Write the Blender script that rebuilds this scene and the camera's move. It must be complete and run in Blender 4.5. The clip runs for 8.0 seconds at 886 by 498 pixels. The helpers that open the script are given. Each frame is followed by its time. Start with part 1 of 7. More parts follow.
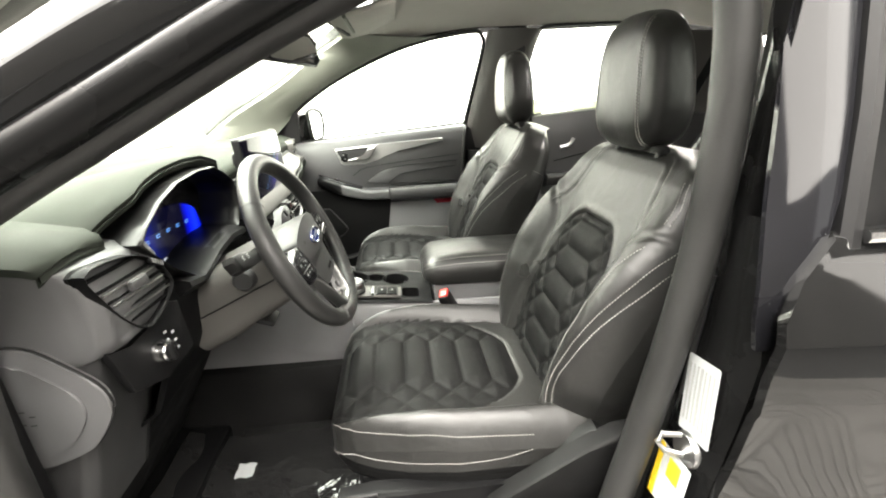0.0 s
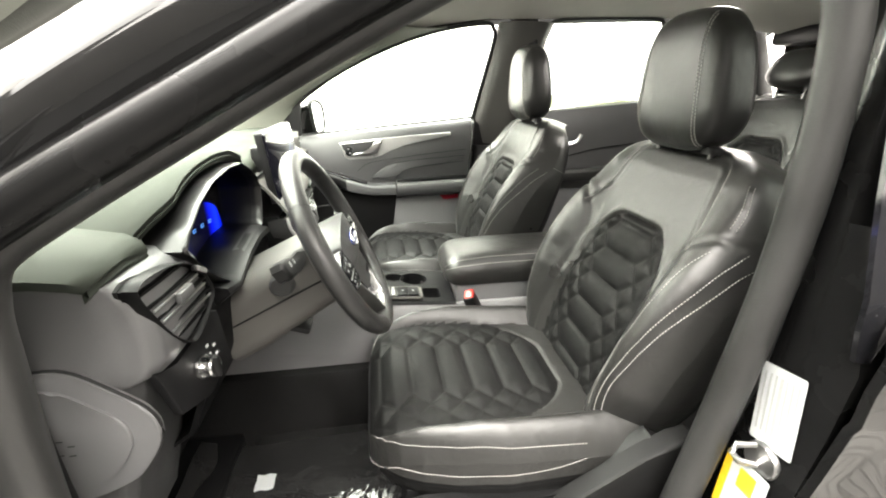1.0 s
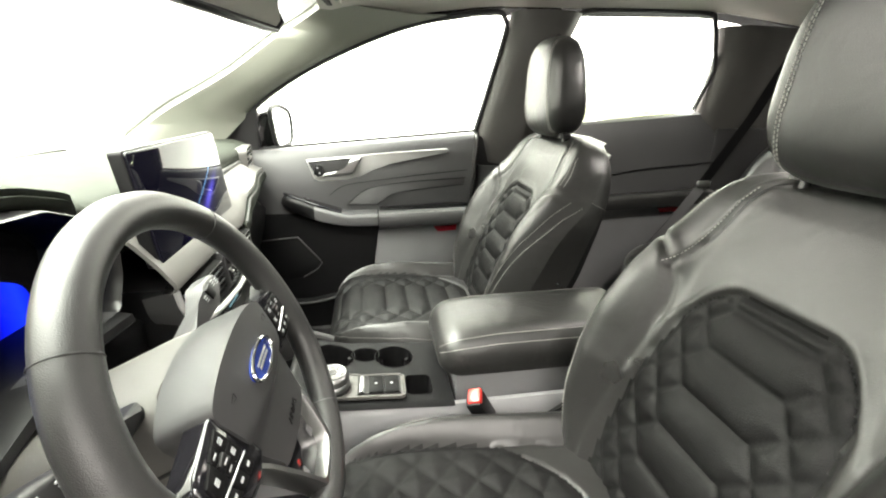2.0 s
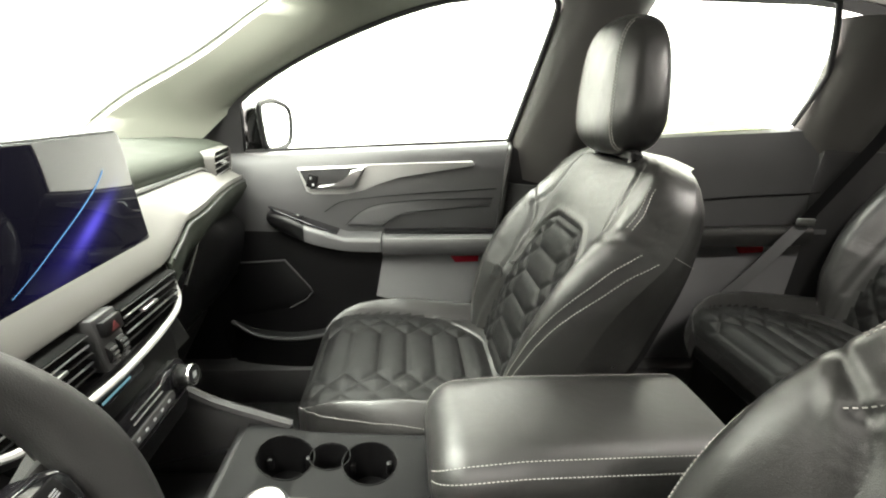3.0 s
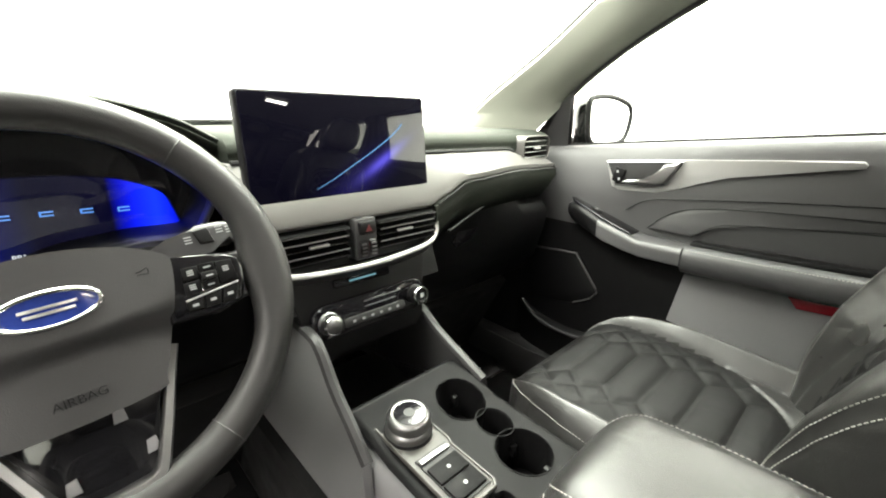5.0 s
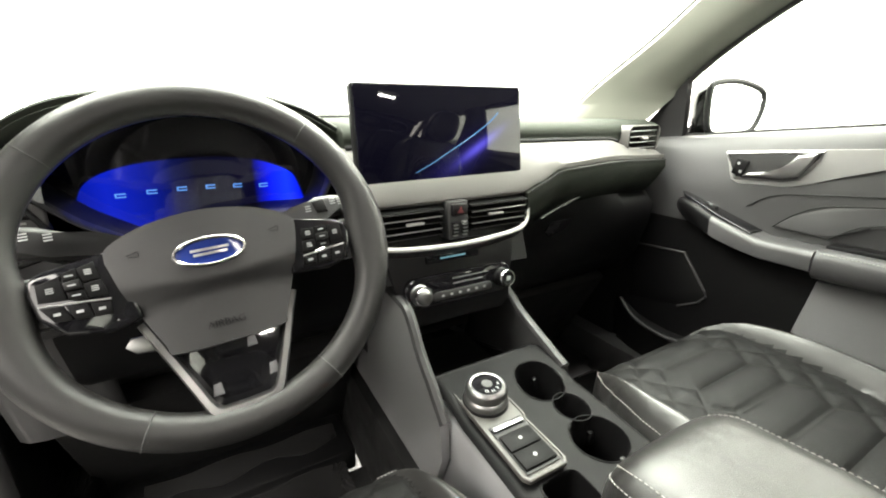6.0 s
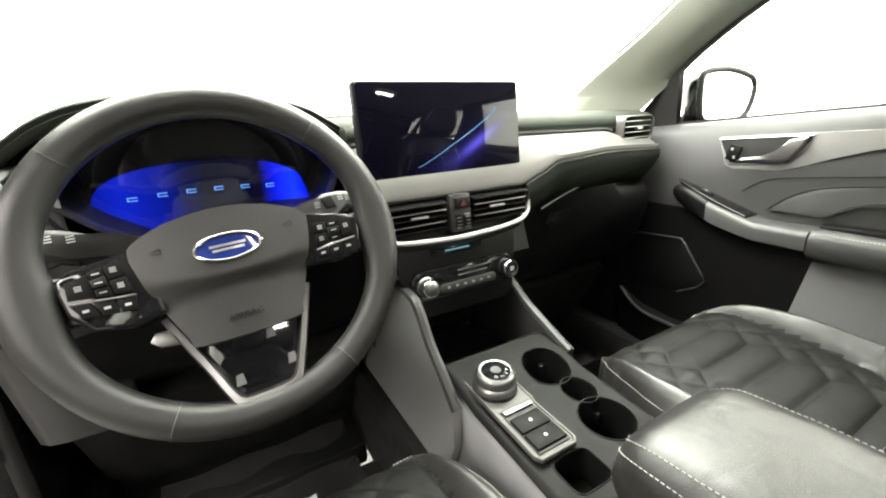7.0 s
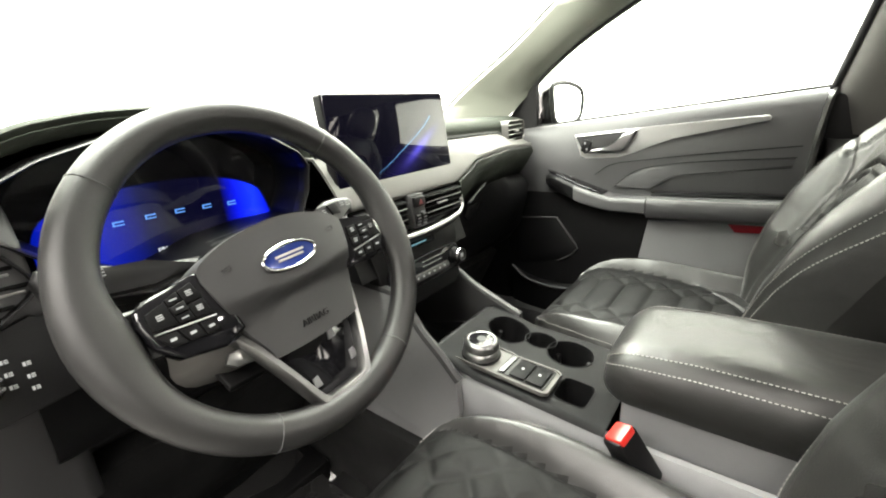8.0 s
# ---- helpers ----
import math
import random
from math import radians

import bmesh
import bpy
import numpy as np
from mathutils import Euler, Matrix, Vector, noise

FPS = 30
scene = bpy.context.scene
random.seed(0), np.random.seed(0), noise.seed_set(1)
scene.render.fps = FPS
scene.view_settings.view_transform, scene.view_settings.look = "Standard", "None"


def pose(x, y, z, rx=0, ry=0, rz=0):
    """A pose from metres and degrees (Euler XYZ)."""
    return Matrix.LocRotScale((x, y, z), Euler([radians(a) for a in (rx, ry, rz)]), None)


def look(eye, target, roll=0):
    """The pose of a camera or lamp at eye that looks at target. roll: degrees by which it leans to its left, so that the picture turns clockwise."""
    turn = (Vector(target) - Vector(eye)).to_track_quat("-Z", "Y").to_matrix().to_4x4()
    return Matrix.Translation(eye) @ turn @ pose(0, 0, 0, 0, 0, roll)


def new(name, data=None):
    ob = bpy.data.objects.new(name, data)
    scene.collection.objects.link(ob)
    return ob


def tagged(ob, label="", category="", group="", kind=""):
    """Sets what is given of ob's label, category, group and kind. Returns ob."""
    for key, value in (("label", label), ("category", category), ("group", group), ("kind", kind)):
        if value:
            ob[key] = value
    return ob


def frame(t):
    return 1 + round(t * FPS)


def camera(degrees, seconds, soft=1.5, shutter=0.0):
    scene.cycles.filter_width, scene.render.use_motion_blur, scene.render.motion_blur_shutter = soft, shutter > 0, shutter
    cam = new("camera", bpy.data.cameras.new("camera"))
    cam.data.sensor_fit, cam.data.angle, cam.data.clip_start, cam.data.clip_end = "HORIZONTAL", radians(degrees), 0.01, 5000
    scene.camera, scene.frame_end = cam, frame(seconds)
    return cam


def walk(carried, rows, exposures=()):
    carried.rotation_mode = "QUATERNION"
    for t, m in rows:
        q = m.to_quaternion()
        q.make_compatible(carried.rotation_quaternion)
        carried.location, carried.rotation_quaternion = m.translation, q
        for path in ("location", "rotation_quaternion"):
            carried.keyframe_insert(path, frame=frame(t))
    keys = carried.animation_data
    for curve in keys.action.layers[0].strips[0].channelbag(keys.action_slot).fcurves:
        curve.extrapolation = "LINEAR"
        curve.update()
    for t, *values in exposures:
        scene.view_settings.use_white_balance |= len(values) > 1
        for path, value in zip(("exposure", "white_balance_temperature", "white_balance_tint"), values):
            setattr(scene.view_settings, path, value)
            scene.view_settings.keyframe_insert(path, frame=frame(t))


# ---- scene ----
cam = camera(93.5, 8.0, 2.0)
PATH = [
    (0, (0.182, -1.19, 1.263), (0.374, 0.674, 0.564), -1.2),
    (0.5, (0.078, -1.179, 1.271), (0.322, 0.668, 0.546), -0.9),
    (1, (0.058, -1.131, 1.268), (0.353, 0.707, 0.538), -0.0),
    (1.5, (0.094, -0.944, 1.262), (0.41, 0.898, 0.55), 0.6),
    (2.8, (0.17, -0.484, 1.214), (0.451, 1.39, 0.574), 3.6),
    (3, (0.197, -0.444, 1.232), (0.39, 1.432, 0.564), 3.2),
    (3.5, (0.213, -0.378, 1.22), (0.161, 1.511, 0.565), 3.1),
    (4, (0.279, -0.355, 1.205), (-0.271, 1.46, 0.57), 2.0),
    (4.5, (0.367, -0.343, 1.172), (-0.661, 1.257, 0.553), 1.4),
    (5, (0.41, -0.353, 1.145), (-0.962, 0.967, 0.535), 1.1),
    (5.2, (0.411, -0.358, 1.13), (-1.039, 0.881, 0.526), 1.5),
    (6.3, (0.469, -0.361, 1.131), (-1.219, 0.51, 0.503), -1.2),
    (6.5, (0.47, -0.363, 1.13), (-1.22, 0.503, 0.504), -1.6),
    (7, (0.468, -0.38, 1.125), (-1.184, 0.557, 0.499), -2.1),
    (7.5, (0.453, -0.439, 1.123), (-1.048, 0.73, 0.508), -2.6),
    (8, (0.388, -0.597, 1.132), (-0.784, 0.901, 0.515), -3.8),
]
walk(cam, [(t, look(eye, target, roll)) for t, eye, target, roll in PATH], [(0, 1.95), (0.5, 2.08), (1.0, 2.14), (1.7, 2.12), (2.8, 1.98), (4.0, 1.98), (6.5, 1.96), (8.0, 2.04)])

# ------------------------------------------------------------------ light
world = bpy.data.worlds.new("studio_air")
scene.world = world
world.use_nodes = True
wn, wl = world.node_tree.nodes, world.node_tree.links
wn["Background"].inputs["Color"].default_value = (1.0, 0.985, 0.95, 1)
wn["Background"].inputs["Strength"].default_value = 0.3
BACKDROP_GLOW = 1.0
CEILING_GLOW = 12.0
SIDE_CEILING_GLOW = 4.6
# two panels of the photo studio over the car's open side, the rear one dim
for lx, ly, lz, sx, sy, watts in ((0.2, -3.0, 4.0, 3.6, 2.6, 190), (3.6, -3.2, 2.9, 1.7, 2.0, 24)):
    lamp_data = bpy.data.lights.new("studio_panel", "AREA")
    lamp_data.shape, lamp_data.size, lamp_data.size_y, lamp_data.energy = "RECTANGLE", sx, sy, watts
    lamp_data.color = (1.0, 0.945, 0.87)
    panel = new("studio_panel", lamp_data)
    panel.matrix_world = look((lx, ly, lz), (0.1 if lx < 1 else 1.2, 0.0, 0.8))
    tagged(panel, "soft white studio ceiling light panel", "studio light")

# the cabin's own lit dome lamps, front and rear
for lx, lz, watts in ((0.118, 1.466, 1.0), (1.02, 1.535, 2.2)):
    dome_data = bpy.data.lights.new("dome_light", "AREA")
    dome_data.shape, dome_data.size, dome_data.size_y, dome_data.energy = "RECTANGLE", 0.06, 0.14, watts
    dome_data.color = (1.0, 0.95, 0.87)
    dome = new("dome_light", dome_data)
    dome.matrix_world = look((lx, 0.0, lz), (lx + (0.8 if lx < 0.5 else 0.0), 0.0, 0.8))
    tagged(dome, "small lit dome lamp in the headliner", "lamp")

# ------------------------------------------------------------------ materials


def material(name, color, rough=0.5, metal=0.0, vary=0.12, grain=400.0, bump=0.0, spec=0.5, coat=0.0, big=9.0, crease=0.0):
    """Principled surface with a fine grain, a broad mottling and a small relief."""
    m = bpy.data.materials.new(name)
    m.use_nodes = True
    n, l = m.node_tree.nodes, m.node_tree.links
    b = n["Principled BSDF"]
    b.inputs["Metallic"].default_value = metal
    b.inputs["Specular IOR Level"].default_value = spec
    b.inputs["Coat Weight"].default_value = coat
    b.inputs["Coat Roughness"].default_value = 0.03
    co = n.new("ShaderNodeTexCoord")
    fine, broad = n.new("ShaderNodeTexNoise"), n.new("ShaderNodeTexNoise")
    fine.inputs["Scale"].default_value, fine.inputs["Detail"].default_value = grain, 3
    broad.inputs["Scale"].default_value, broad.inputs["Detail"].default_value = big, 4
    for t in (fine, broad):
        l.new(co.outputs["Object"], t.inputs["Vector"])
    mix = n.new("ShaderNodeMix")
    mix.data_type = "FLOAT"
    mix.inputs[0].default_value = 0.6
    l.new(fine.outputs["Fac"], mix.inputs[2])
    l.new(broad.outputs["Fac"], mix.inputs[3])
    ramp = n.new("ShaderNodeMapRange")
    ramp.inputs["From Min"].default_value, ramp.inputs["From Max"].default_value = 0.3, 0.7
    ramp.inputs["To Min"].default_value, ramp.inputs["To Max"].default_value = 1 - vary, 1 + vary
    l.new(mix.outputs[0], ramp.inputs["Value"])
    mul = n.new("ShaderNodeVectorMath")
    mul.operation = "SCALE"
    mul.inputs[0].default_value = color
    l.new(ramp.outputs["Result"], mul.inputs["Scale"])
    l.new(mul.outputs["Vector"], b.inputs["Base Color"])
    rr = n.new("ShaderNodeMapRange")
    rr.inputs["From Min"].default_value, rr.inputs["From Max"].default_value = 0.3, 0.7
    rr.inputs["To Min"].default_value, rr.inputs["To Max"].default_value = max(rough * (1 - vary), 0.01), min(rough * (1 + vary), 1)
    l.new(broad.outputs["Fac"], rr.inputs["Value"])
    l.new(rr.outputs["Result"], b.inputs["Roughness"])
    if bump:
        bp = n.new("ShaderNodeBump")
        bp.inputs["Strength"].default_value, bp.inputs["Distance"].default_value = bump, 0.0008
        l.new(fine.outputs["Fac"], bp.inputs["Height"])
        l.new(bp.outputs["Normal"], b.inputs["Normal"])
        if crease:
            soft = n.new("ShaderNodeTexNoise")
            soft.inputs["Scale"].default_value, soft.inputs["Detail"].default_value = 16.0, 2
            soft.inputs["Distortion"].default_value = 0.8
            l.new(co.outputs["Object"], soft.inputs["Vector"])
            wide = n.new("ShaderNodeBump")
            wide.inputs["Strength"].default_value, wide.inputs["Distance"].default_value = crease, 0.006
            l.new(soft.outputs["Fac"], wide.inputs["Height"])
            l.new(wide.outputs["Normal"], bp.inputs["Normal"])
    return m


def lit(name, color, strength, rough=0.3):
    m = bpy.data.materials.new(name)
    m.use_nodes = True
    b = m.node_tree.nodes["Principled BSDF"]
    b.inputs["Base Color"].default_value = (0.01, 0.01, 0.012, 1)
    b.inputs["Roughness"].default_value = rough
    b.inputs["Emission Color"].default_value = (*color, 1)
    b.inputs["Emission Strength"].default_value = strength
    return m


LEATHER = material("black_leather", (0.014, 0.014, 0.0133), 0.34, bump=0.5, grain=900, vary=0.2, spec=0.48, crease=0.35)
RIM_LEATHER = material("smooth_wheel_leather", (0.017, 0.017, 0.0166), 0.38, bump=0.35, grain=1200, vary=0.2, spec=0.40)
QUILT = material("perforated_leather", (0.0045, 0.0045, 0.0044), 0.56, bump=0.8, grain=700, vary=0.25, spec=0.13, crease=0.2)
SLAT = material("matt_vent_black", (0.0022, 0.0022, 0.0022), 0.7, grain=900, spec=0.06)
THREAD = material("white_thread", (0.27, 0.265, 0.25), 0.8, grain=1500)
DASH = material("dash_soft_plastic", (0.022, 0.0248, 0.0203), 0.68, bump=0.3, grain=1100, spec=0.06)
CONSOLE = material("console_top_plastic", (0.0045, 0.0045, 0.0047), 0.50, bump=0.3, grain=1000, spec=0.08)
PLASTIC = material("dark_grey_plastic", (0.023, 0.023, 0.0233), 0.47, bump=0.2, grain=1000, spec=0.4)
DOOR = material("charcoal_door_plastic", (0.054, 0.054, 0.055), 0.48, bump=0.25, grain=900)
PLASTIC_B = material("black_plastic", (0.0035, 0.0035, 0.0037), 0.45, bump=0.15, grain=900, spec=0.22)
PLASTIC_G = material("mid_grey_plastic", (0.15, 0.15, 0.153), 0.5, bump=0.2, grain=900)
LIGHT_BAND = material("satin_light_trim", (0.36, 0.36, 0.35), 0.42, metal=0.3, grain=1500, vary=0.06)
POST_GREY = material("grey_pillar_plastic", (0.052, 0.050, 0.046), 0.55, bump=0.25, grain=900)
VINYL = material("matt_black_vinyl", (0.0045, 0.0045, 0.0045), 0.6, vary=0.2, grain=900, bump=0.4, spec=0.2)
JAMB = material("black_jamb_paint", (0.004, 0.004, 0.004), 0.25, vary=0.3, grain=900, spec=0.1)
BEZEL_M = material("dark_satin_metal", (0.034, 0.034, 0.034), 0.30, metal=0.85, grain=1500, vary=0.06)
BAND = material("satin_grey_trim", (0.085, 0.083, 0.078), 0.5, metal=0.2, grain=1500, vary=0.06, spec=0.3)
FORK_M = material("satin_dark_silver", (0.24, 0.24, 0.237), 0.36, metal=1.0, grain=1500, vary=0.08)
SILVER = material("satin_silver", (0.44, 0.44, 0.435), 0.33, metal=1.0, grain=1500, vary=0.08)
CHROME = material("bright_chrome", (0.60, 0.60, 0.60), 0.14, metal=1.0, vary=0.06)
GLOSS = material("gloss_black", (0.006, 0.006, 0.007), 0.06, vary=0.3)
PAINT = material("black_car_paint", (0.005, 0.005, 0.005), 0.06, vary=0.3, grain=2500, spec=0.4)
RUBBER = material("door_seal_rubber", (0.016, 0.016, 0.0155), 0.42, vary=0.2, grain=500, spec=0.4)
LINER = material("headliner_fabric", (0.46, 0.447, 0.407), 0.9, bump=0.6, grain=700, vary=0.06)
PILLAR = material("light_pillar_plastic", (0.20, 0.207, 0.175), 0.6, bump=0.3, grain=800, vary=0.05)
CARPET = material("dark_carpet", (0.010, 0.010, 0.010), 0.95, bump=1.0, grain=420, vary=0.5, spec=0.1)
FILM = material("clear_plastic_sheet", (0.010, 0.010, 0.010), 0.12, bump=1.0, grain=60, vary=0.4, crease=1.0)
PAPER = material("white_paper", (0.28, 0.29, 0.29), 0.8, vary=0.05)
INK = material("grey_print", (0.20, 0.20, 0.20), 0.8)
WHITE_INK = material("pale_print", (0.28, 0.29, 0.29), 0.7)
YELLOW = material("yellow_label", (0.50, 0.34, 0.012), 0.5)
RED = material("red_plastic", (0.48, 0.02, 0.014), 0.35)
BROWN_RED = material("dull_red_print", (0.10, 0.015, 0.015), 0.5)
DARKRED = material("red_reflector", (0.30, 0.01, 0.02), 0.25)
BLUE = material("blue_enamel", (0.015, 0.03, 0.16), 0.15)
MIRROR = material("mirror_glass", (0.90, 0.91, 0.90), 0.01, metal=1.0, vary=0.01)
TILE = material("ribbed_tile", (0.15, 0.146, 0.138), 0.5, bump=0.4, grain=60, vary=0.2, big=1.5)
FLOOR = material("studio_floor", (0.040, 0.040, 0.040), 0.6, bump=0.4, grain=60, vary=0.2, big=1.5, spec=0.2)
CYC = bpy.data.materials.new("glowing_backdrop")
CYC.use_nodes = True
cyc_node = CYC.node_tree.nodes["Principled BSDF"]
cyc_node.inputs["Base Color"].default_value = (0.8, 0.8, 0.79, 1)
cyc_node.inputs["Emission Color"].default_value = (1.0, 0.92, 0.83, 1)
cyc_node.inputs["Emission Strength"].default_value = BACKDROP_GLOW
WALL_PAINT = material("dark_studio_wall_paint", (0.060, 0.058, 0.055), 0.8, vary=0.15, grain=20, big=0.6)


def diffuser(name, glow):
    m = bpy.data.materials.new(name)
    m.use_nodes = True
    b = m.node_tree.nodes["Principled BSDF"]
    b.inputs["Base Color"].default_value = (0.8, 0.79, 0.77, 1)
    b.inputs["Emission Color"].default_value = (1.0, 0.96, 0.895, 1)
    b.inputs["Emission Strength"].default_value = glow
    return m


STUDIO = diffuser("glowing_ceiling", CEILING_GLOW)
SIDE_STUDIO = diffuser("dim_glowing_ceiling", SIDE_CEILING_GLOW)
ICON = lit("lit_icon", (0.85, 0.9, 0.95), 0.28)
TEAL = lit("lit_teal", (0.20, 0.45, 0.52), 0.18)


def glass(name, color):
    m = bpy.data.materials.new(name)
    m.use_nodes = True
    n, l = m.node_tree.nodes, m.node_tree.links
    n.remove(n["Principled BSDF"])
    clear, shine, lw, mix, pw = n.new("ShaderNodeBsdfTransparent"), n.new("ShaderNodeBsdfGlossy"), n.new("ShaderNodeLayerWeight"), n.new("ShaderNodeMixShader"), n.new("ShaderNodeMath")
    clear.inputs["Color"].default_value = (*color, 1)
    shine.inputs["Roughness"].default_value = 0.01
    pw.operation = "POWER"
    pw.inputs[1].default_value = 4.0
    l.new(lw.outputs["Facing"], pw.inputs[0])
    l.new(pw.outputs[0], mix.inputs[0])
    l.new(clear.outputs[0], mix.inputs[1])
    l.new(shine.outputs[0], mix.inputs[2])
    l.new(mix.outputs[0], n["Material Output"].inputs["Surface"])
    return m


GLASS = glass("window_glass", (0.93, 0.97, 0.94))
TINT = glass("green_tint_glass", (0.42, 0.44, 0.36))

# ------------------------------------------------------------------ mesh tools
ORIGIN = {}


def thing(name, base, label, category, kind="", group=""):
    ob = new(name)
    ob.empty_display_size = 0.05
    ob.location = base
    ORIGIN[ob] = Vector(base)
    return tagged(ob, label, category, group, kind)


def part(name, vf, mat, parent, label="", angle=40):
    """One mesh object under a thing or under a part; vf is (vertices, faces) in world coordinates."""
    o = ORIGIN[parent]
    me = bpy.data.meshes.new(name)
    me.from_pydata([tuple(Vector(v) - o) for v in vf[0]], [], vf[1])
    bm = bmesh.new()
    bm.from_mesh(me)
    bmesh.ops.recalc_face_normals(bm, faces=bm.faces)
    bm.to_mesh(me)
    bm.free()
    me.shade_smooth()
    me.set_sharp_from_angle(angle=radians(angle))
    me.materials.append(mat)
    ob = new(name, me)
    ob.parent = parent
    ORIGIN[ob] = o
    return tagged(ob, label)


def solo(name, vf, mat, base, label, category, kind="", angle=40):
    """A thing that is one mesh."""
    me = bpy.data.meshes.new(name)
    me.from_pydata([tuple(Vector(v) - Vector(base)) for v in vf[0]], [], vf[1])
    bm = bmesh.new()
    bm.from_mesh(me)
    bmesh.ops.recalc_face_normals(bm, faces=bm.faces)
    bm.to_mesh(me)
    bm.free()
    me.shade_smooth()
    me.set_sharp_from_angle(angle=radians(angle))
    me.materials.append(mat)
    ob = new(name, me)
    ob.location = base
    ORIGIN[ob] = Vector(base)
    return tagged(ob, label, category, "", kind)


def join(*vfs):
    V, F = [], []
    for v, f in vfs:
        k = len(V)
        V += [Vector(p) for p in v]
        F += [[i + k for i in q] for q in f]
    return V, F


def moved(vf, m):
    return [m @ Vector(v) for v in vf[0]], vf[1]


def frame_at(o, ax, ay):
    """Matrix with origin o and the x and y axes along ax and ay."""
    ax = Vector(ax).normalized()
    ay = (Vector(ay) - ax * Vector(ay).dot(ax)).normalized()
    az = ax.cross(ay)
    return Matrix(((ax.x, ay.x, az.x, o[0]), (ax.y, ay.y, az.y, o[1]), (ax.z, ay.z, az.z, o[2]), (0, 0, 0, 1)))


def from_bm(bm):
    bm.verts.ensure_lookup_table()
    bm.verts.index_update()
    out = [v.co.copy() for v in bm.verts], [[v.index for v in f.verts] for f in bm.faces]
    bm.free()
    return out


def rbox(c, s, r=0.004, m=None, seg=2):
    bm = bmesh.new()
    bmesh.ops.create_cube(bm, size=1)
    for v in bm.verts:
        v.co = Vector((v.co.x * s[0], v.co.y * s[1], v.co.z * s[2]))
    if r:
        bmesh.ops.bevel(bm, geom=list(bm.edges), offset=min(r, min(s) * 0.45), segments=seg, profile=0.5, affect="EDGES")
    vf = from_bm(bm)
    vf = moved(vf, m) if m else vf
    return moved(vf, Matrix.Translation(c))


def prism(outline, depth, m, r=0.0, seg=2):
    """Outline in the plane of m's x and y, extruded along its z; r rounds the front rim."""
    bm = bmesh.new()
    lo = [bm.verts.new((x, y, 0)) for x, y in outline]
    hi = [bm.verts.new((x, y, depth)) for x, y in outline]
    n = len(outline)
    bm.faces.new(list(reversed(lo)))
    top = bm.faces.new(hi)
    for i in range(n):
        bm.faces.new((lo[i], lo[(i + 1) % n], hi[(i + 1) % n], hi[i]))
    if r:
        bmesh.ops.bevel(bm, geom=list(top.edges), offset=r, segments=seg, profile=0.5, affect="EDGES")
    return moved(from_bm(bm), m)


def lathe(profile, m, seg=32):
    """Profile (radius, height) turned about m's z."""
    V, F = [], []
    for r, h in profile:
        V += [m @ Vector((r * math.cos(2 * math.pi * k / seg), r * math.sin(2 * math.pi * k / seg), h)) for k in range(seg)]
    for i in range(len(profile) - 1):
        F += [[i * seg + k, i * seg + (k + 1) % seg, (i + 1) * seg + (k + 1) % seg, (i + 1) * seg + k] for k in range(seg)]
    return V, F


def smooth_path(pts, n):
    """Catmull-Rom curve through pts with n steps a span."""
    P = [Vector(p) for p in pts]
    P = [2 * P[0] - P[1]] + P + [2 * P[-1] - P[-2]]
    out = []
    for i in range(1, len(P) - 2):
        for k in range(n):
            t = k / n
            a, b, c, d = P[i - 1:i + 3]
            out.append(0.5 * ((2 * b) + (c - a) * t + (2 * a - 5 * b + 4 * c - d) * t * t + (3 * b - a - 3 * c + d) * t ** 3))
    return out + [P[-2]]


def tube(path, r, seg=8, closed=False, flat=1.0, up=(0, 0, 1)):
    """A round bar along path; flat squeezes it along up."""
    P = [Vector(p) for p in path]
    V, F = [], []
    n = len(P)
    for i, p in enumerate(P):
        d = (P[(i + 1) % n] - P[i - 1]) if closed else (P[min(i + 1, n - 1)] - P[max(i - 1, 0)])
        d.normalize()
        u = Vector(up)
        u = (u - d * u.dot(d))
        if u.length < 1e-4:
            u = Vector((1, 0, 0)) - d * d.x
        u.normalize()
        w = d.cross(u)
        V += [p + (w * math.cos(2 * math.pi * k / seg) + u * math.sin(2 * math.pi * k / seg) * flat) * r for k in range(seg)]
    for i in range(n if closed else n - 1):
        j = (i + 1) % n
        F += [[i * seg + k, i * seg + (k + 1) % seg, j * seg + (k + 1) % seg, j * seg + k] for k in range(seg)]
    if not closed:
        F += [list(range(seg))[::-1], [(n - 1) * seg + k for k in range(seg)]]
    return V, F


def loft(rings, closed=True, caps=True):
    n = len(rings[0])
    V = [Vector(p) for r in rings for p in r]
    F = []
    for i in range(len(rings) - 1):
        for k in range(n if closed else n - 1):
            F.append([i * n + k, i * n + (k + 1) % n, (i + 1) * n + (k + 1) % n, (i + 1) * n + k])
    if caps and closed:
        F += [list(range(n))[::-1], [(len(rings) - 1) * n + k for k in range(n)]]
    return V, F


def sheet(rows, thick, way):
    """A skin through rows of points, given depth along way."""
    w = Vector(way) * thick
    nr, nc = len(rows), len(rows[0])
    V = [Vector(p) for r in rows for p in r]
    V += [p + w for p in V]
    o = nr * nc
    F = []
    for i in range(nr - 1):
        for k in range(nc - 1):
            q = [i * nc + k, i * nc + k + 1, (i + 1) * nc + k + 1, (i + 1) * nc + k]
            F += [q, [a + o for a in reversed(q)]]
    rim = [k for k in range(nc)] + [i * nc + nc - 1 for i in range(1, nr)] + [(nr - 1) * nc + k for k in range(nc - 2, -1, -1)] + [i * nc for i in range(nr - 2, 0, -1)]
    for a, b in zip(rim, rim[1:] + rim[:1]):
        F.append([b, a, a + o, b + o])
    return V, F


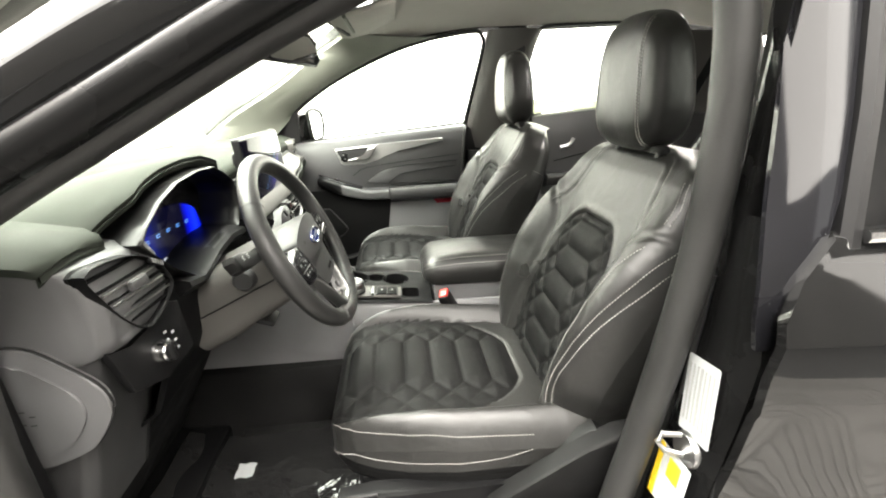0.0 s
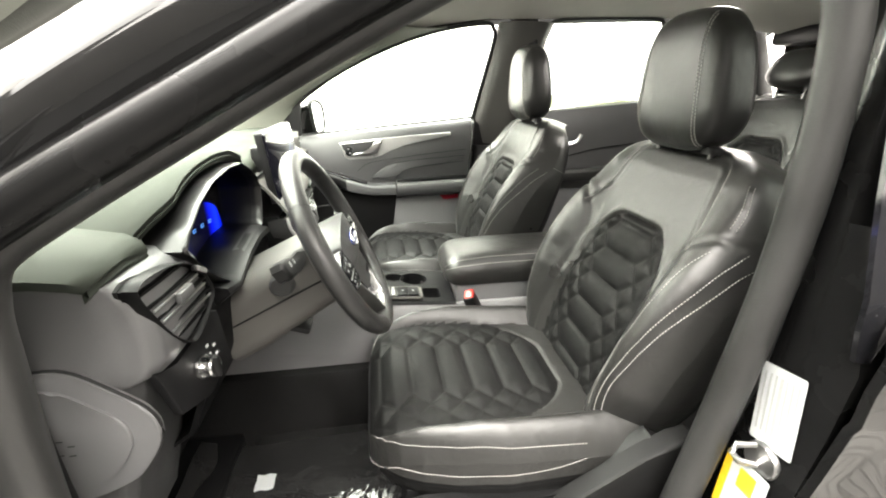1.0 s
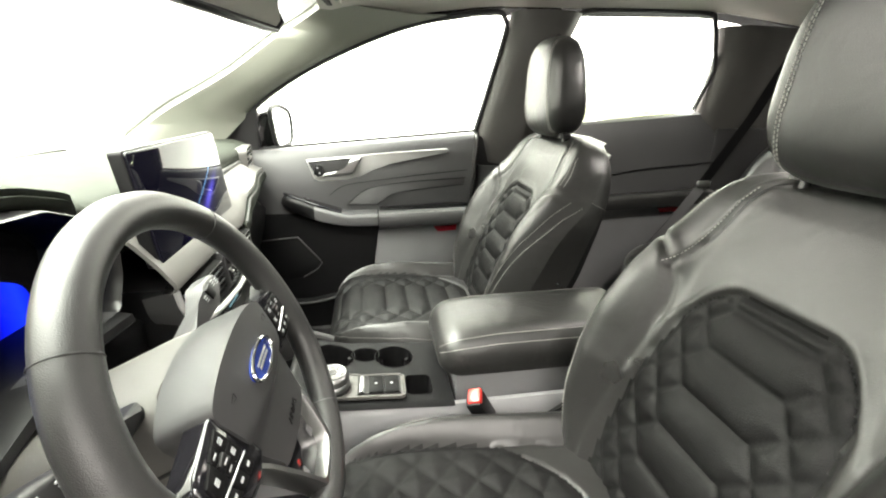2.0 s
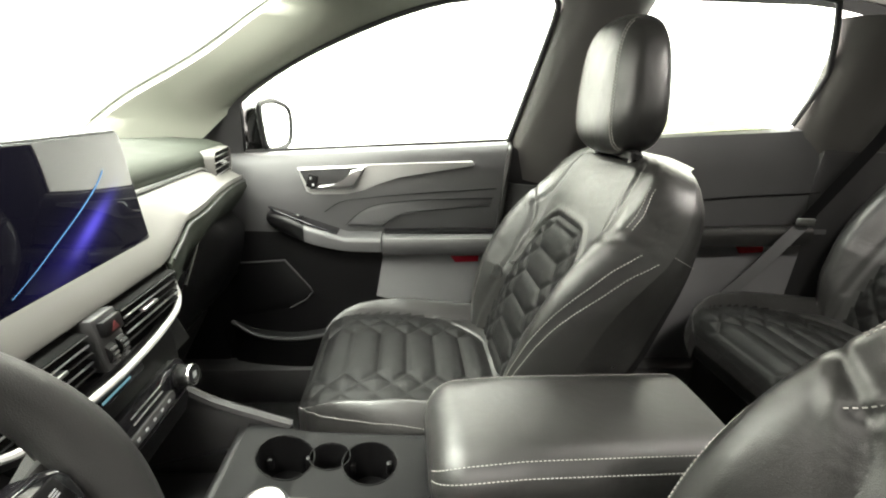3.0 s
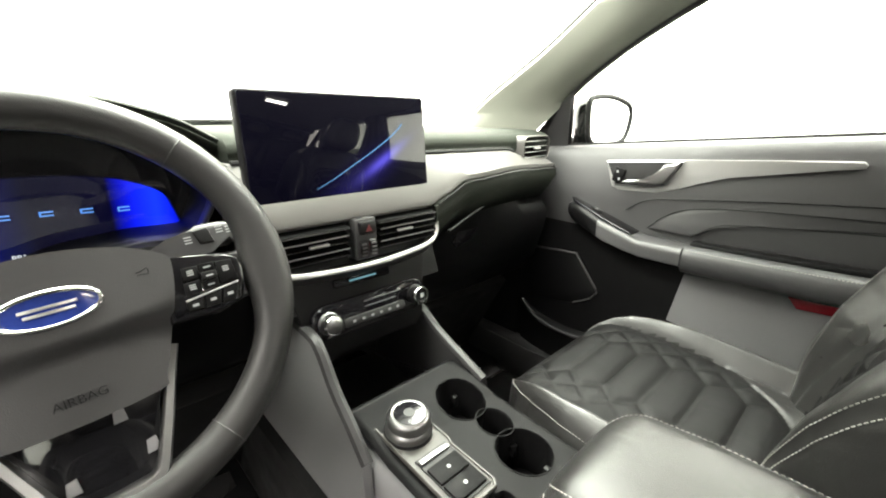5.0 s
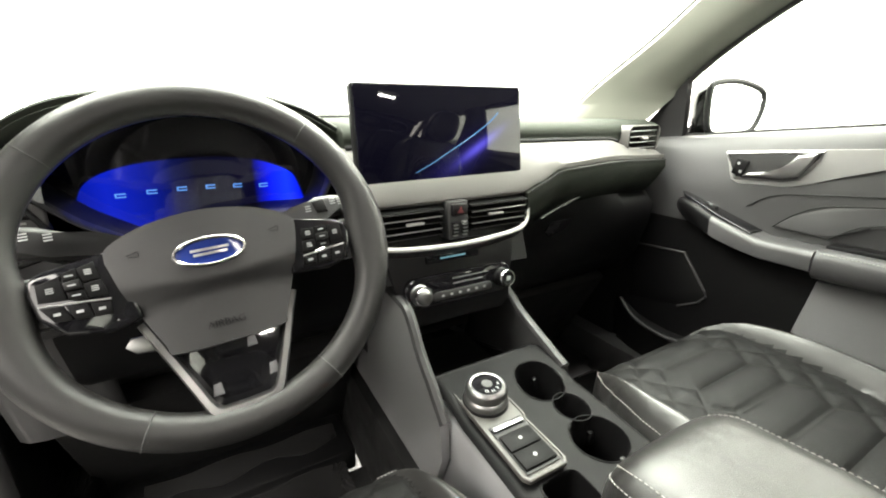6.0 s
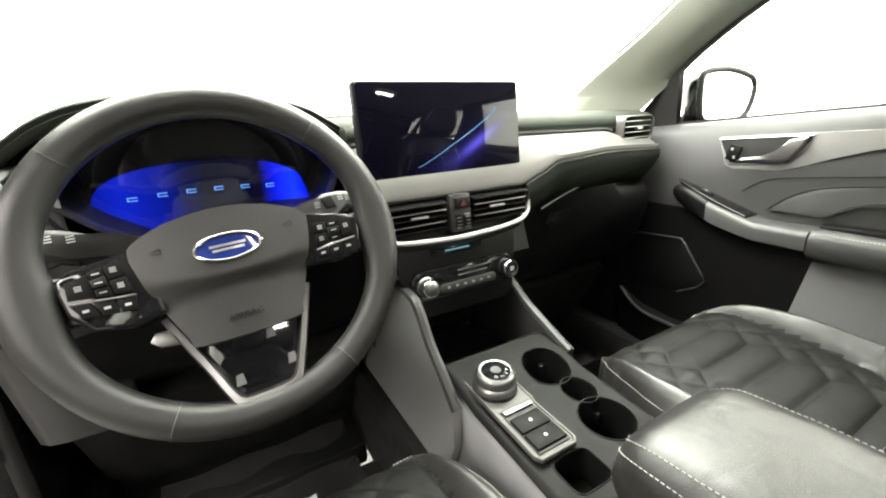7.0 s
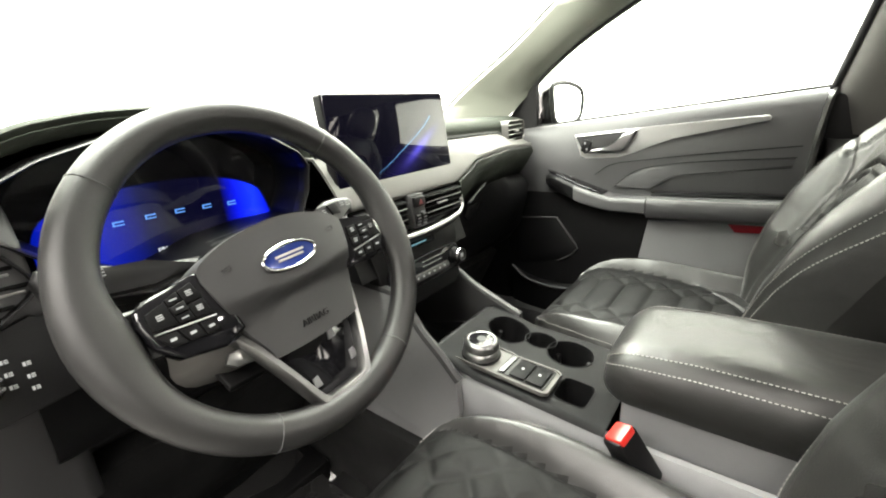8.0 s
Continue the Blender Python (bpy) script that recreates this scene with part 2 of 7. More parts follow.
def stitches(path, out, step=0.0058, dash=0.0034, w=0.0010):
    """Short thread dashes along path, raised along out."""
    P = [Vector(p) for p in path]
    pieces, left = [], 0.0
    for a, b in zip(P, P[1:]):
        L = (b - a).length
        if L < 1e-6:
            continue
        d = (b - a) / L
        s = left
        while s < L:
            o = Vector(out(a) if callable(out) else out)
            c = a + d * s
            m = frame_at(c + o * 0.0006, d, o)
            pieces.append(rbox((0, 0, 0), (dash, w, w), 0, m))
            s += step
        left = s - L
    return join(*pieces)


def lerp(a, b, t):
    return a + (b - a) * t


def curve(keys, t):
    """Smooth value at t through (t, value) keys."""
    if t <= keys[0][0]:
        return keys[0][1]
    for (a, va), (b, vb) in zip(keys, keys[1:]):
        if t <= b:
            s = (t - a) / (b - a)
            return lerp(va, vb, s * s * (3 - 2 * s))
    return keys[-1][1]


def line(keys, t):
    if t <= keys[0][0]:
        return keys[0][1]
    for (a, va), (b, vb) in zip(keys, keys[1:]):
        if t <= b:
            return lerp(va, vb, (t - a) / (b - a))
    return keys[-1][1]


def rounded(w, h, r, n=5):
    """Rounded rectangle outline about the origin."""
    out = []
    for cx, cy, a0 in ((w / 2 - r, h / 2 - r, 0), (-w / 2 + r, h / 2 - r, 90), (-w / 2 + r, -h / 2 + r, 180), (w / 2 - r, -h / 2 + r, 270)):
        for k in range(n + 1):
            a = radians(a0 + 90 * k / n)
            out.append((cx + r * math.cos(a), cy + r * math.sin(a)))
    return out


def words(text, size, m, mat, parent, name="lettering", depth=0.0004):
    c = bpy.data.curves.new(name, "FONT")
    c.body, c.size, c.extrude = text, size, depth
    c.align_x, c.align_y = "CENTER", "CENTER"
    c.resolution_u = 3
    tmp = bpy.data.objects.new("tmp", c)
    me = bpy.data.meshes.new_from_object(tmp)
    vf = [m @ v.co for v in me.vertices], [list(p.vertices) for p in me.polygons]
    bpy.data.objects.remove(tmp)
    return part(name, vf, mat, parent)

# ------------------------------------------------------------------ ground and body shell


def ground_sheet():
    """Studio floor of raised ribbed squares near the car, one sheet out to the horizon."""
    bm = bmesh.new()
    bmesh.ops.create_circle(bm, cap_ends=True, segments=64, radius=60)
    vf = from_bm(bm)
    return vf


ground = solo("ground", ground_sheet(), FLOOR, (0, 0, 0), "dark grey studio floor", "floor", "structure")


tiles = thing("floor_tile_mat", (0.8, -1.4, 0.0), "pale ribbed rubber tiles laid beside the car", "floor tiles", "structure")


def rib_tile(turn):
    out = [rbox((0, 0, 0.004), (0.296, 0.296, 0.008), 0.002)]
    out += [rbox((0, -0.12 + 0.04 * k, 0.010), (0.28, 0.018, 0.006), 0) for k in range(7)]
    return moved(join(*out), pose(0, 0, 0, 0, 0, turn))


pair = [part("tile", rib_tile(0), TILE, tiles), part("tile", rib_tile(90), TILE, tiles)]
for i in range(11):
    for j in range(5):
        ob = new("tile", pair[(i + j) % 2].data)
        ob.parent = tiles
        ob.location = (-1.0 + i * 0.30 - 0.0, -2.05 + j * 0.30 + 1.4 - 0.0, 0)
for ob in pair:
    ob.data.transform(Matrix.Translation((0.8, -1.4, 0)))
    ob.location = (-1.30, -0.65 if ob is pair[0] else -0.35, 0)

# white lit backdrop round the nose, the far side and the tail; plain studio wall on the open side
cyc = []
for k in range(33):
    a = radians(205 - 230 * k / 32)
    cyc.append([(6.0 * math.cos(a), 6.0 * math.sin(a), z) for z in (0.0, 1.5, 3.5, 6.0)])
solo("backdrop", sheet(cyc, 0.02, (0, 0, 1)), CYC, (0, 0, 0), "white lit studio backdrop", "backdrop", "structure")
solo("wall_studio", rbox((0, -5.6, 3.0), (14, 0.1, 6.0), 0), WALL_PAINT, (0, -5.6, 0), "plain dark grey studio wall", "wall", "structure")
solo("studio_ceiling", rbox((0, 0, 6.10), (14, 13, 0.1), 0), WALL_PAINT, (0, 0, 6), "plain dark studio ceiling", "ceiling", "structure")
solo("ceiling_diffuser", rbox((-2.4, 2.4, 5.98), (9.0, 7.4, 0.06), 0.01), STUDIO, (-2.4, 2.4, 6), "white lit diffuser field over the car", "studio light", "structure")
solo("ceiling_diffuser_side", rbox((-1.0, -3.45, 5.98), (10.0, 4.0, 0.06), 0.01), SIDE_STUDIO, (-1.0, -3.45, 6), "dim white diffuser field beside the car", "studio light", "structure")


def belt(x):
    return 1.060 + 0.0895 * (x + 0.27)


def glass_y(z):
    return 0.80 - 0.285 * (z - 1.06)


# underbody and cabin floor
tub = []
for y0, y1 in ((-0.66, -0.13), (0.15, 0.66)):
    tub.append(rbox((0.45, (y0 + y1) / 2, 0.30), (1.55, y1 - y0, 0.06), 0.01))
    tub.append(rbox((-0.48, (y0 + y1) / 2, 0.44), (0.05, y1 - y0, 0.50), 0.01, pose(0, 0, 0, 0, 28, 0)))
tub.append(rbox((0.35, 0.01, 0.40), (1.8, 0.30, 0.26), 0.03))
solo("floor", join(*tub), CARPET, (0.3, 0, 0.3), "dark grey cabin carpet", "floor", "structure")
bulk = join(rbox((-0.66, 0, 0.70), (0.06, 1.40, 0.80), 0.02), rbox((1.95, 0, 0.55), (0.06, 1.40, 0.60), 0.02), rbox((1.60, 0, 0.30), (0.80, 1.40, 0.06), 0.01))
solo("wall_front", bulk, PLASTIC_B, (-0.6, 0, 0.3), "black bulkhead and boot floor panels", "panel", "structure")

for s, tag in ((1, "right"), (-1, "left")):
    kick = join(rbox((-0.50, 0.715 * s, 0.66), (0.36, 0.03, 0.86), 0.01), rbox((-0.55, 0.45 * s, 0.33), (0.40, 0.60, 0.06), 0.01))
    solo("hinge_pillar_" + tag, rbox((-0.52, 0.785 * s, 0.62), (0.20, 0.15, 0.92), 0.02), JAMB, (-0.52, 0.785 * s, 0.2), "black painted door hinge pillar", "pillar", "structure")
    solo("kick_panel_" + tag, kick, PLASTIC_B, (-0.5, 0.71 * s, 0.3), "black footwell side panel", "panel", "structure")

# driver's foot mat with its protective sheet
mat_rows = [[(x, -0.58 + 0.40 * k / 14, 0.338 + 0.004 * math.sin(9 * x + k) + (0.30 * max(0, -0.33 - x))) for k in range(15)] for x in [-0.45 + 0.05 * i for i in range(13)]]
solo("floor_mat", sheet(mat_rows, 0.008, (0, 0, -1)), FILM, (0.0, -0.38, 0.33), "dark floor mat under a creased clear plastic sheet", "floor mat")
# small white crinkled square just above the mat
note = sheet([[(-0.282 + 0.015 * i, -0.338 + 0.015 * k, 0.346 + 0.004 * ((i + k) % 2)) for k in range(4)] for i in range(4)], 0.001, (0, 0, -1))
solo("white_patch", note, PAPER, (-0.26, -0.315, 0.345), "small white patch on the floor mat", "paper")

# ---- roof
roof_rows = []
for i in range(25):
    x = 0.00 + 1.85 * i / 24
    row = []
    for k in range(25):
        s = -1 + k / 12
        edge = line([(0.0, 0.62), (0.25, 0.665), (1.3, 0.665), (1.85, 0.58)], x)
        y = edge * s
        crown = line([(0.0, 1.475), (0.12, 1.525), (0.35, 1.565), (1.2, 1.575), (1.85, 1.50)], x)
        rim = line([(0.0, 1.465), (0.12, 1.46), (0.25, 1.475), (0.5, 1.51), (1.3, 1.53), (1.85, 1.46)], x)
        row.append((x, y, lerp(crown, rim, abs(s) ** 3)))
    roof_rows.append(row)
solo("ceiling", sheet(roof_rows, 0.03, (0, 0, 1)), LINER, (0.9, 0, 1.55), "pale grey fabric headliner", "ceiling", "structure")
skin_rows = [[(p[0] - 0.03 * (i < 3), p[1] * 1.06, p[2] + 0.042) for p in r] for i, r in enumerate(roof_rows)]
solo("roof_panel", sheet(skin_rows, 0.012, (0, 0, 1)), PAINT, (0.9, 0, 1.60), "gloss black painted roof panel", "roof", "structure")

lamp = thing("overhead_console", (0.14, 0, 1.51), "pale grey overhead console with two lit reading lamps", "lamp")
part("housing", rbox((0.15, 0.0, 1.512), (0.20, 0.17, 0.035), 0.014, pose(0, 0, 0, 0, -14, 0)), PILLAR, lamp)
for sy in (-0.045, 0.045):
    part("reading_lamp", rbox((0.115, sy, 1.486), (0.05, 0.045, 0.008), 0.004, pose(0, 0, 0, 0, -14, 0)), lit("lamp_glow", (1, 0.98, 0.92), 1.6), lamp, "lit white reading lamp")
rear_dome = thing("rear_dome_lamp", (1.02, 0, 1.55), "lit pale dome lamp set in the headliner", "lamp")
part("lens", rbox((1.02, 0, 1.556), (0.07, 0.15, 0.03), 0.008), lit("dome_glow", (1, 0.98, 0.92), 1.6), rear_dome, "lit white lens")
part("frame", loft([[(1.02 + x * k, y * k, z) for x, y in rounded(0.10, 0.19, 0.02)] for k, z in ((1.0, 1.566), (1.0, 1.550), (0.93, 1.546), (0.80, 1.552))], True, False), PILLAR, rear_dome)
part("switch", rbox((0.19, 0.0, 1.504), (0.04, 0.09, 0.006), 0.003, pose(0, 0, 0, 0, -14, 0)), PLASTIC_G, lamp)

for sy in (-1, 1):
    v = thing("sun_visor", (0.12, sy * 0.36, 1.49), "pale grey sun visor folded against the headliner", "visor", group="sun visors")
    part("flap", rbox((0.13, sy * 0.36, 1.497), (0.15, 0.38, 0.016), 0.007, pose(0, 0, 0, 0, -17, 0)), LINER, v)
    part("pivot", tube([(0.05, sy * 0.20, 1.478), (0.05, sy * 0.52, 1.478)], 0.006), PILLAR, v)

# ---- pillar trims, mirrored left and right
WS_EDGE = [(-0.60, 0.685, 1.10), (-0.47, 0.672, 1.19), (-0.28, 0.655, 1.295), (-0.137, 0.645, 1.392), (-0.04, 0.628, 1.448), (0.03, 0.56, 1.480)]
WIN_EDGE = [(-0.34, 0.735, 1.10), (-0.23, 0.757, 1.205), (-0.09, 0.731, 1.300), (0.08, 0.708, 1.382), (0.24, 0.69, 1.442), (0.40, 0.682, 1.482)]


def flip(vf, s):
    return ([Vector((v[0], v[1] * s, v[2])) for v in vf[0]], vf[1])


for s, tag in ((1, "right"), (-1, "left")):
    a = smooth_path(WS_EDGE, 6)
    b = smooth_path(WIN_EDGE, 6)
    rows = []
    for p, q in zip(a, b):
        c = (p + q) / 2 + Vector((0.02, -0.012, -0.012))
        r = [p + Vector((-0.01, 0.02, 0.015)), p]
        r += [p.lerp(c, 0.5) + Vector((0, -0.004, -0.002)), c, c.lerp(q, 0.5) + Vector((0.004, 0, -0.004)), q, q + Vector((-0.005, 0.02, 0.012))]
        rows.append(r)
    solo("pillar_trim_" + tag, flip(sheet(rows, 0.012, (0, 0.6, 0.5)), s), PILLAR, (-0.2, 0.68 * s, 1.25), "pale grey windscreen pillar trim", "pillar", "structure", 60)
    # outer paint of the windscreen pillar and roof rail
    rows = []
    for p, q in zip(a, b):
        r = [p + Vector((-0.012, 0.016, 0.016)), p + Vector((-0.04, 0.06, 0.035)), p.lerp(q, 0.35) + Vector((-0.02, 0.075, 0.035)), p.lerp(q, 0.7) + Vector((0, 0.06, 0.03)), q + Vector((-0.004, 0.035, 0.028))]
        if s < 0:
            r = [p + Vector((-0.004, 0.006, 0.004)), p.lerp(q, 0.2) + Vector((-0.004, 0.014, 0.004)), p.lerp(q, 0.45) + Vector((-0.003, 0.028, 0.009)), p.lerp(q, 0.75) + Vector((0, 0.043, 0.015)), q + Vector((-0.004, 0.042, 0.013))]
            r += [q + Vector((0.0, 0.046, 0.002)), q + Vector((0.004, 0.036, -0.03)), q + Vector((0.008, 0.016, -0.056))]
        rows.append(r)
    solo("pillar_outer_" + tag, flip(sheet(rows, 0.01, (0, 0.4, 0.6)), s), PAINT, (-0.2, 0.74 * s, 1.27), "gloss black painted windscreen pillar", "pillar", "structure", 60)
    # roof rail outside
    rail = [[(x, 0.69 + dy - 0.02 * max(0, x - 1.2), line([(0.2, 1.455), (0.5, 1.505), (1.3, 1.535), (1.85, 1.47)], x) + dz) for dy, dz in ((-0.02, 0.055), (0.03, 0.05), (0.055, 0.025), (0.045, -0.01), (0.0, 0.004))] for x in [0.22 + 0.08 * i for i in range(21)]]
    solo("roof_rail_" + tag, flip(sheet(rail, 0.008, (0, 0, 1)), s), PAINT, (1.0, 0.72 * s, 1.53), "gloss black painted roof rail", "roof rail", "structure", 60)
    # upper centre pillar trim
    rows = []
    for z in [1.02 + 0.06 * i for i in range(9)]:
        xf = line([(1.02, 0.49), (1.13, 0.50), (1.30, 0.535), (1.45, 0.565), (1.5, 0.575)], z) + (0.115 if s < 0 else 0.0)
        xr = line([(1.02, 0.83), (1.17, 0.80), (1.40, 0.765), (1.5, 0.80)], z)
        y = glass_y(z)
        rows.append([(xf, y - 0.075 if s < 0 else y + 0.005, z), (xf + 0.006, y - (0.03 if s > 0 else 0.062), z), (xf + 0.05, y - 0.064, z), ((xf + xr) / 2, y - 0.07, z), (xr - 0.05, y - 0.06, z), (xr - 0.006, y - 0.03, z), (xr, y + 0.005, z)])
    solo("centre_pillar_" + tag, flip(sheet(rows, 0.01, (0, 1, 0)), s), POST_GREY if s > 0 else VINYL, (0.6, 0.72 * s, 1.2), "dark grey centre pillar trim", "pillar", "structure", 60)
    low = [[(xf, 0.75 if s > 0 else 0.70, z), (xf + 0.02, 0.715 if s > 0 else 0.69, z), (xf + 0.10, 0.695 if s > 0 else 0.68, z), (xf + 0.24, 0.695, z), (xf + 0.30, 0.72, z), (xf + 0.32, 0.76, z)] for z, xf in [(z, x + (0.115 if s < 0 else 0)) for z, x in ((0.35, 0.46), (0.6, 0.478), (0.85, 0.485), (1.02, 0.492))]]
    solo("centre_pillar_lower_" + tag, flip(sheet(low, 0.01, (0, 1, 0)), s), PLASTIC, (0.6, 0.72 * s, 0.7), "dark grey lower pillar trim", "pillar", "structure", 60)
    # rear pillar trim
    rows = []
    for z in [1.0 + 0.07 * i for i in range(8)]:
        xf = line([(1.0, 1.40), (1.21, 1.36), (1.34, 1.355), (1.48, 1.335), (1.5, 1.31)], z)
        y = glass_y(z)
        rows.append([(xf, y + 0.005, z), (xf + 0.006, y - 0.03, z), (xf + 0.05, y - 0.06, z), (xf + 0.16, y - 0.06, z), (xf + 0.30, y - 0.05, z)])
    solo("rear_pillar_" + tag, flip(sheet(rows, 0.01, (0, 1, 0)), s), POST_GREY, (1.5, 0.72 * s, 1.25), "dark grey rear quarter pillar trim", "pillar", "structure", 60)
    # rear quarter window surround and lower panel
    q = join(rbox((1.71, 0.722 * s, 0.85), (0.58, 0.04, 0.62), 0.02), rbox((1.80, 0.68 * s, 1.33), (0.10, 0.05, 0.40), 0.02, pose(0, 0, 0, 0, -25, 0)))
    solo("quarter_panel_" + tag, q, PLASTIC, (1.6, 0.7 * s, 0.8), "dark grey boot side trim", "panel", "structure")
    # sill
    solo("sill_" + tag, join(rbox((0.35, 0.71 * s, 0.38), (1.7, 0.13, 0.14), 0.025), rbox((0.35, 0.80 * s, 0.34), (2.1, 0.08, 0.16), 0.03)), PAINT if s < 0 else PLASTIC, (0.35, 0.75 * s, 0.3), "body sill below the door opening", "sill", "structure")

# windscreen: thin bent pane between the pillars
ws = []
for i in range(13):
    f = i / 12
    e = smooth_path(WS_EDGE, 6)[int(f * 30)]
    ws.append([(e.x - 0.13 * (1 - (k / 8 - 1) ** 2) * (1 - 0.6 * f), (e.y - 0.004) * (k / 8 - 1), e.z + 0.012 * (1 - (k / 8 - 1) ** 2)) for k in range(17)])
pane = solo("windscreen", sheet(ws, 0.004, (-0.5, 0, 0.8)), GLASS, (-0.3, 0, 1.3), "clear raked windscreen", "window", "structure")
pane.visible_shadow = False
frit = tube([Vector(r[k]) + Vector((0, 0, -0.002)) for r in (ws[-1],) for k in range(17)], 0.012, 6)
solo("windscreen_edge", frit, PLASTIC_B, (0, 0, 1.48), "black ceramic edge along the windscreen top", "trim", "structure")

# wiper resting at the foot of the windscreen
wip = thing("windscreen_wiper", (-0.80, 0.0, 1.08), "black wiper blade resting at the windscreen foot", "wiper")
part("blade", tube([(-0.80 - 0.05 * (1 - (y / 0.55) ** 2), y, 1.100 + 0.02 * (1 - (y / 0.55) ** 2)) for y in [-0.52 + 0.06 * k for k in range(12)]], 0.006, 6), VINYL, wip)
part("arm", tube([(-0.86, -0.30, 1.10), (-0.86, 0.0, 1.115), (-0.84, 0.25, 1.085)], 0.008, 6), PLASTIC_B, wip)

# tailgate window frame
rear = join(rbox((1.88, 0, 1.02), (0.06, 1.30, 0.34), 0.02), rbox((1.82, 0, 1.46), (0.10, 1.25, 0.07), 0.02))
privacy = solo("window_tailgate", sheet([[(1.885, y, 1.165) for y in (-0.63, 0.63)], [(1.825, y, 1.45) for y in (-0.60, 0.60)]], 0.005, (1, 0, 0)), glass("privacy_glass", (0.02, 0.02, 0.018)), (1.86, 0, 1.3), "dark privacy glass in the tailgate", "window", "structure")
solo("tailgate", rear, PLASTIC_B, (1.9, 0, 0.9), "black tailgate inner panel", "tailgate", "structure")

# ------------------------------------------------------------------ doors


def window_bar(x0, x1, s):
    return [(x0 + (x1 - x0) * i / 8, s * glass_y(belt(x0 + (x1 - x0) * i / 8)), belt(x0 + (x1 - x0) * i / 8)) for i in range(9)]


def door_face(x0, x1, n, prof):
    """Skin through the profile (offset y, z or share of belt height), from x0 to x1."""
    rows = []
    for i in range(n + 1):
        x = lerp(x0, x1, i / n)
        rows.append([(x, y, z if z < 0.95 else z - 1.10 + belt(x) + 0.0) for y, z in prof])
    return rows


def front_passenger_door():
    d = thing("door_1", (0.1, 0.72, 0.4), "closed front passenger door with dark trim and satin band", "door", "structure")
    up = [(0.795, 1.085), (0.778, 1.102), (0.755, 1.106), (0.738, 1.098), (0.725, 1.075), (0.714, 1.04), (0.706, 1.00), (0.706, 0.94), (0.712, 0.90), (0.716, 0.86)]
    top = part("upper_panel", sheet(door_face(-0.36, 0.485, 24, up), 0.02, (0, 1, 0)), DOOR, d)
    low = [(0.716, 0.86), (0.712, 0.80), (0.706, 0.72), (0.702, 0.62), (0.700, 0.52), (0.712, 0.40)]
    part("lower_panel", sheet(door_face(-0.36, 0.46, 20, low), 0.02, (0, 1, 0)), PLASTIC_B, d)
    part("edge_seal", tube(smooth_path([(0.50, 0.775, 1.13), (0.487, 0.72, 1.10), (0.478, 0.705, 0.98), (0.468, 0.705, 0.80), (0.458, 0.705, 0.5)], 5), 0.008, 6), RUBBER, d)
    wm = frame_at((0, 0, 0), (1, 0, 0), (0, 0, 1))  # local x,y -> world x,z ; local z -> -y
    # satin band wrapping the handle
    band = [(-0.088, 1.043), (0.0, 1.051), (0.105, 1.060), (0.25, 1.071), (0.383, 1.080), (0.389, 1.074), (0.387, 1.068), (0.295, 1.051), (0.184, 1.032), (0.129, 1.009), (0.089, 0.989), (0.042, 0.977), (-0.05, 0.973), (-0.068, 0.981)]
    part("trim_band", prism(band, 0.012, Matrix.Translation((0, 0.716, 0)) @ wm, 0.003), LIGHT_BAND, d, "satin light grey trim band")
    hole = [(-0.084, 1.039), (0.0, 1.047), (0.094, 1.055), (0.084, 1.030), (0.061, 0.997), (0.03, 0.991), (-0.057, 0.985)]
    bz = part("handle_recess", prism(hole, 0.003, Matrix.Translation((0, 0.706, 0)) @ wm, 0.001), PLASTIC, d, "dark handle recess")
    part("recess_rim", tube([(x, 0.7035, z) for x, z in hole], 0.0028, 6, True), SILVER, bz, "satin silver recess rim")
    lever = [(-0.040, 0.9925), (-0.030, 1.0005), (0.010, 1.0065), (0.036, 1.0145), (0.046, 1.030), (0.056, 1.0445), (0.088, 1.051), (0.080, 1.030), (0.062, 1.002), (0.040, 0.9950)]
    part("handle", prism(lever, 0.011, Matrix.Translation((0, 0.701, 0)) @ wm, 0.0045, 3), SILVER, bz, "satin silver pull handle")
    part("lock_button", rbox((-0.050, 0.701, 1.010), (0.026, 0.006, 0.036), 0.002, pose(0, 0, 0, 0, 14, 0)), PLASTIC_B, bz)
    for k in (-1, 1):
        part("lock_mark", rbox((-0.050 - 0.003 * k, 0.6975, 1.010 + 0.009 * k), (0.005, 0.001, 0.006), 0), WHITE_INK, bz)
    # upper padded insert with sewn ridges
    creases = ([(-0.021, 0.925), (0.026, 0.956), (0.105, 0.970), (0.28, 0.990), (0.456, 1.007)], [(0.038, 0.890), (0.073, 0.924), (0.121, 0.949), (0.234, 0.966), (0.450, 0.980)], [(0.137, 0.887), (0.186, 0.924), (0.267, 0.938), (0.443, 0.956)])
    for k, pts in enumerate(creases):
        path = smooth_path([(x, 0.7052, z) for x, z in pts], 6)
        part("pad_crease", tube(path, 0.0013, 6), PLASTIC_B, top)
    pad = creases[1] + [(0.446, 0.958)] + creases[2][2::-1]
    part("padded_insert", prism([(x, z) for x, z in pad], 0.006, Matrix.Translation((0, 0.711, 0)) @ wm, 0.004), DOOR, d)
    # armrest: grab section and padded top
    def rest(keys):
        return [[(x, 0.715, zt), (x, yi + 0.012, zt), (x, yi + 0.003, zt - 0.004), (x, yi, zt - 0.014), (x, yi + 0.004, zt - h + 0.006), (x, yi + 0.02, zt - h), (x, 0.715, zt - h - 0.01)] for x, yi, zt, h in keys]
    part("switch_bezel", loft(rest(((-0.180, 0.702, 0.908, 0.012), (-0.172, 0.684, 0.921, 0.032), (-0.150, 0.670, 0.925, 0.048), (-0.11, 0.660, 0.915, 0.054), (-0.07, 0.655, 0.899, 0.053)))), PLASTIC_B, d, "black front of the armrest", 60)
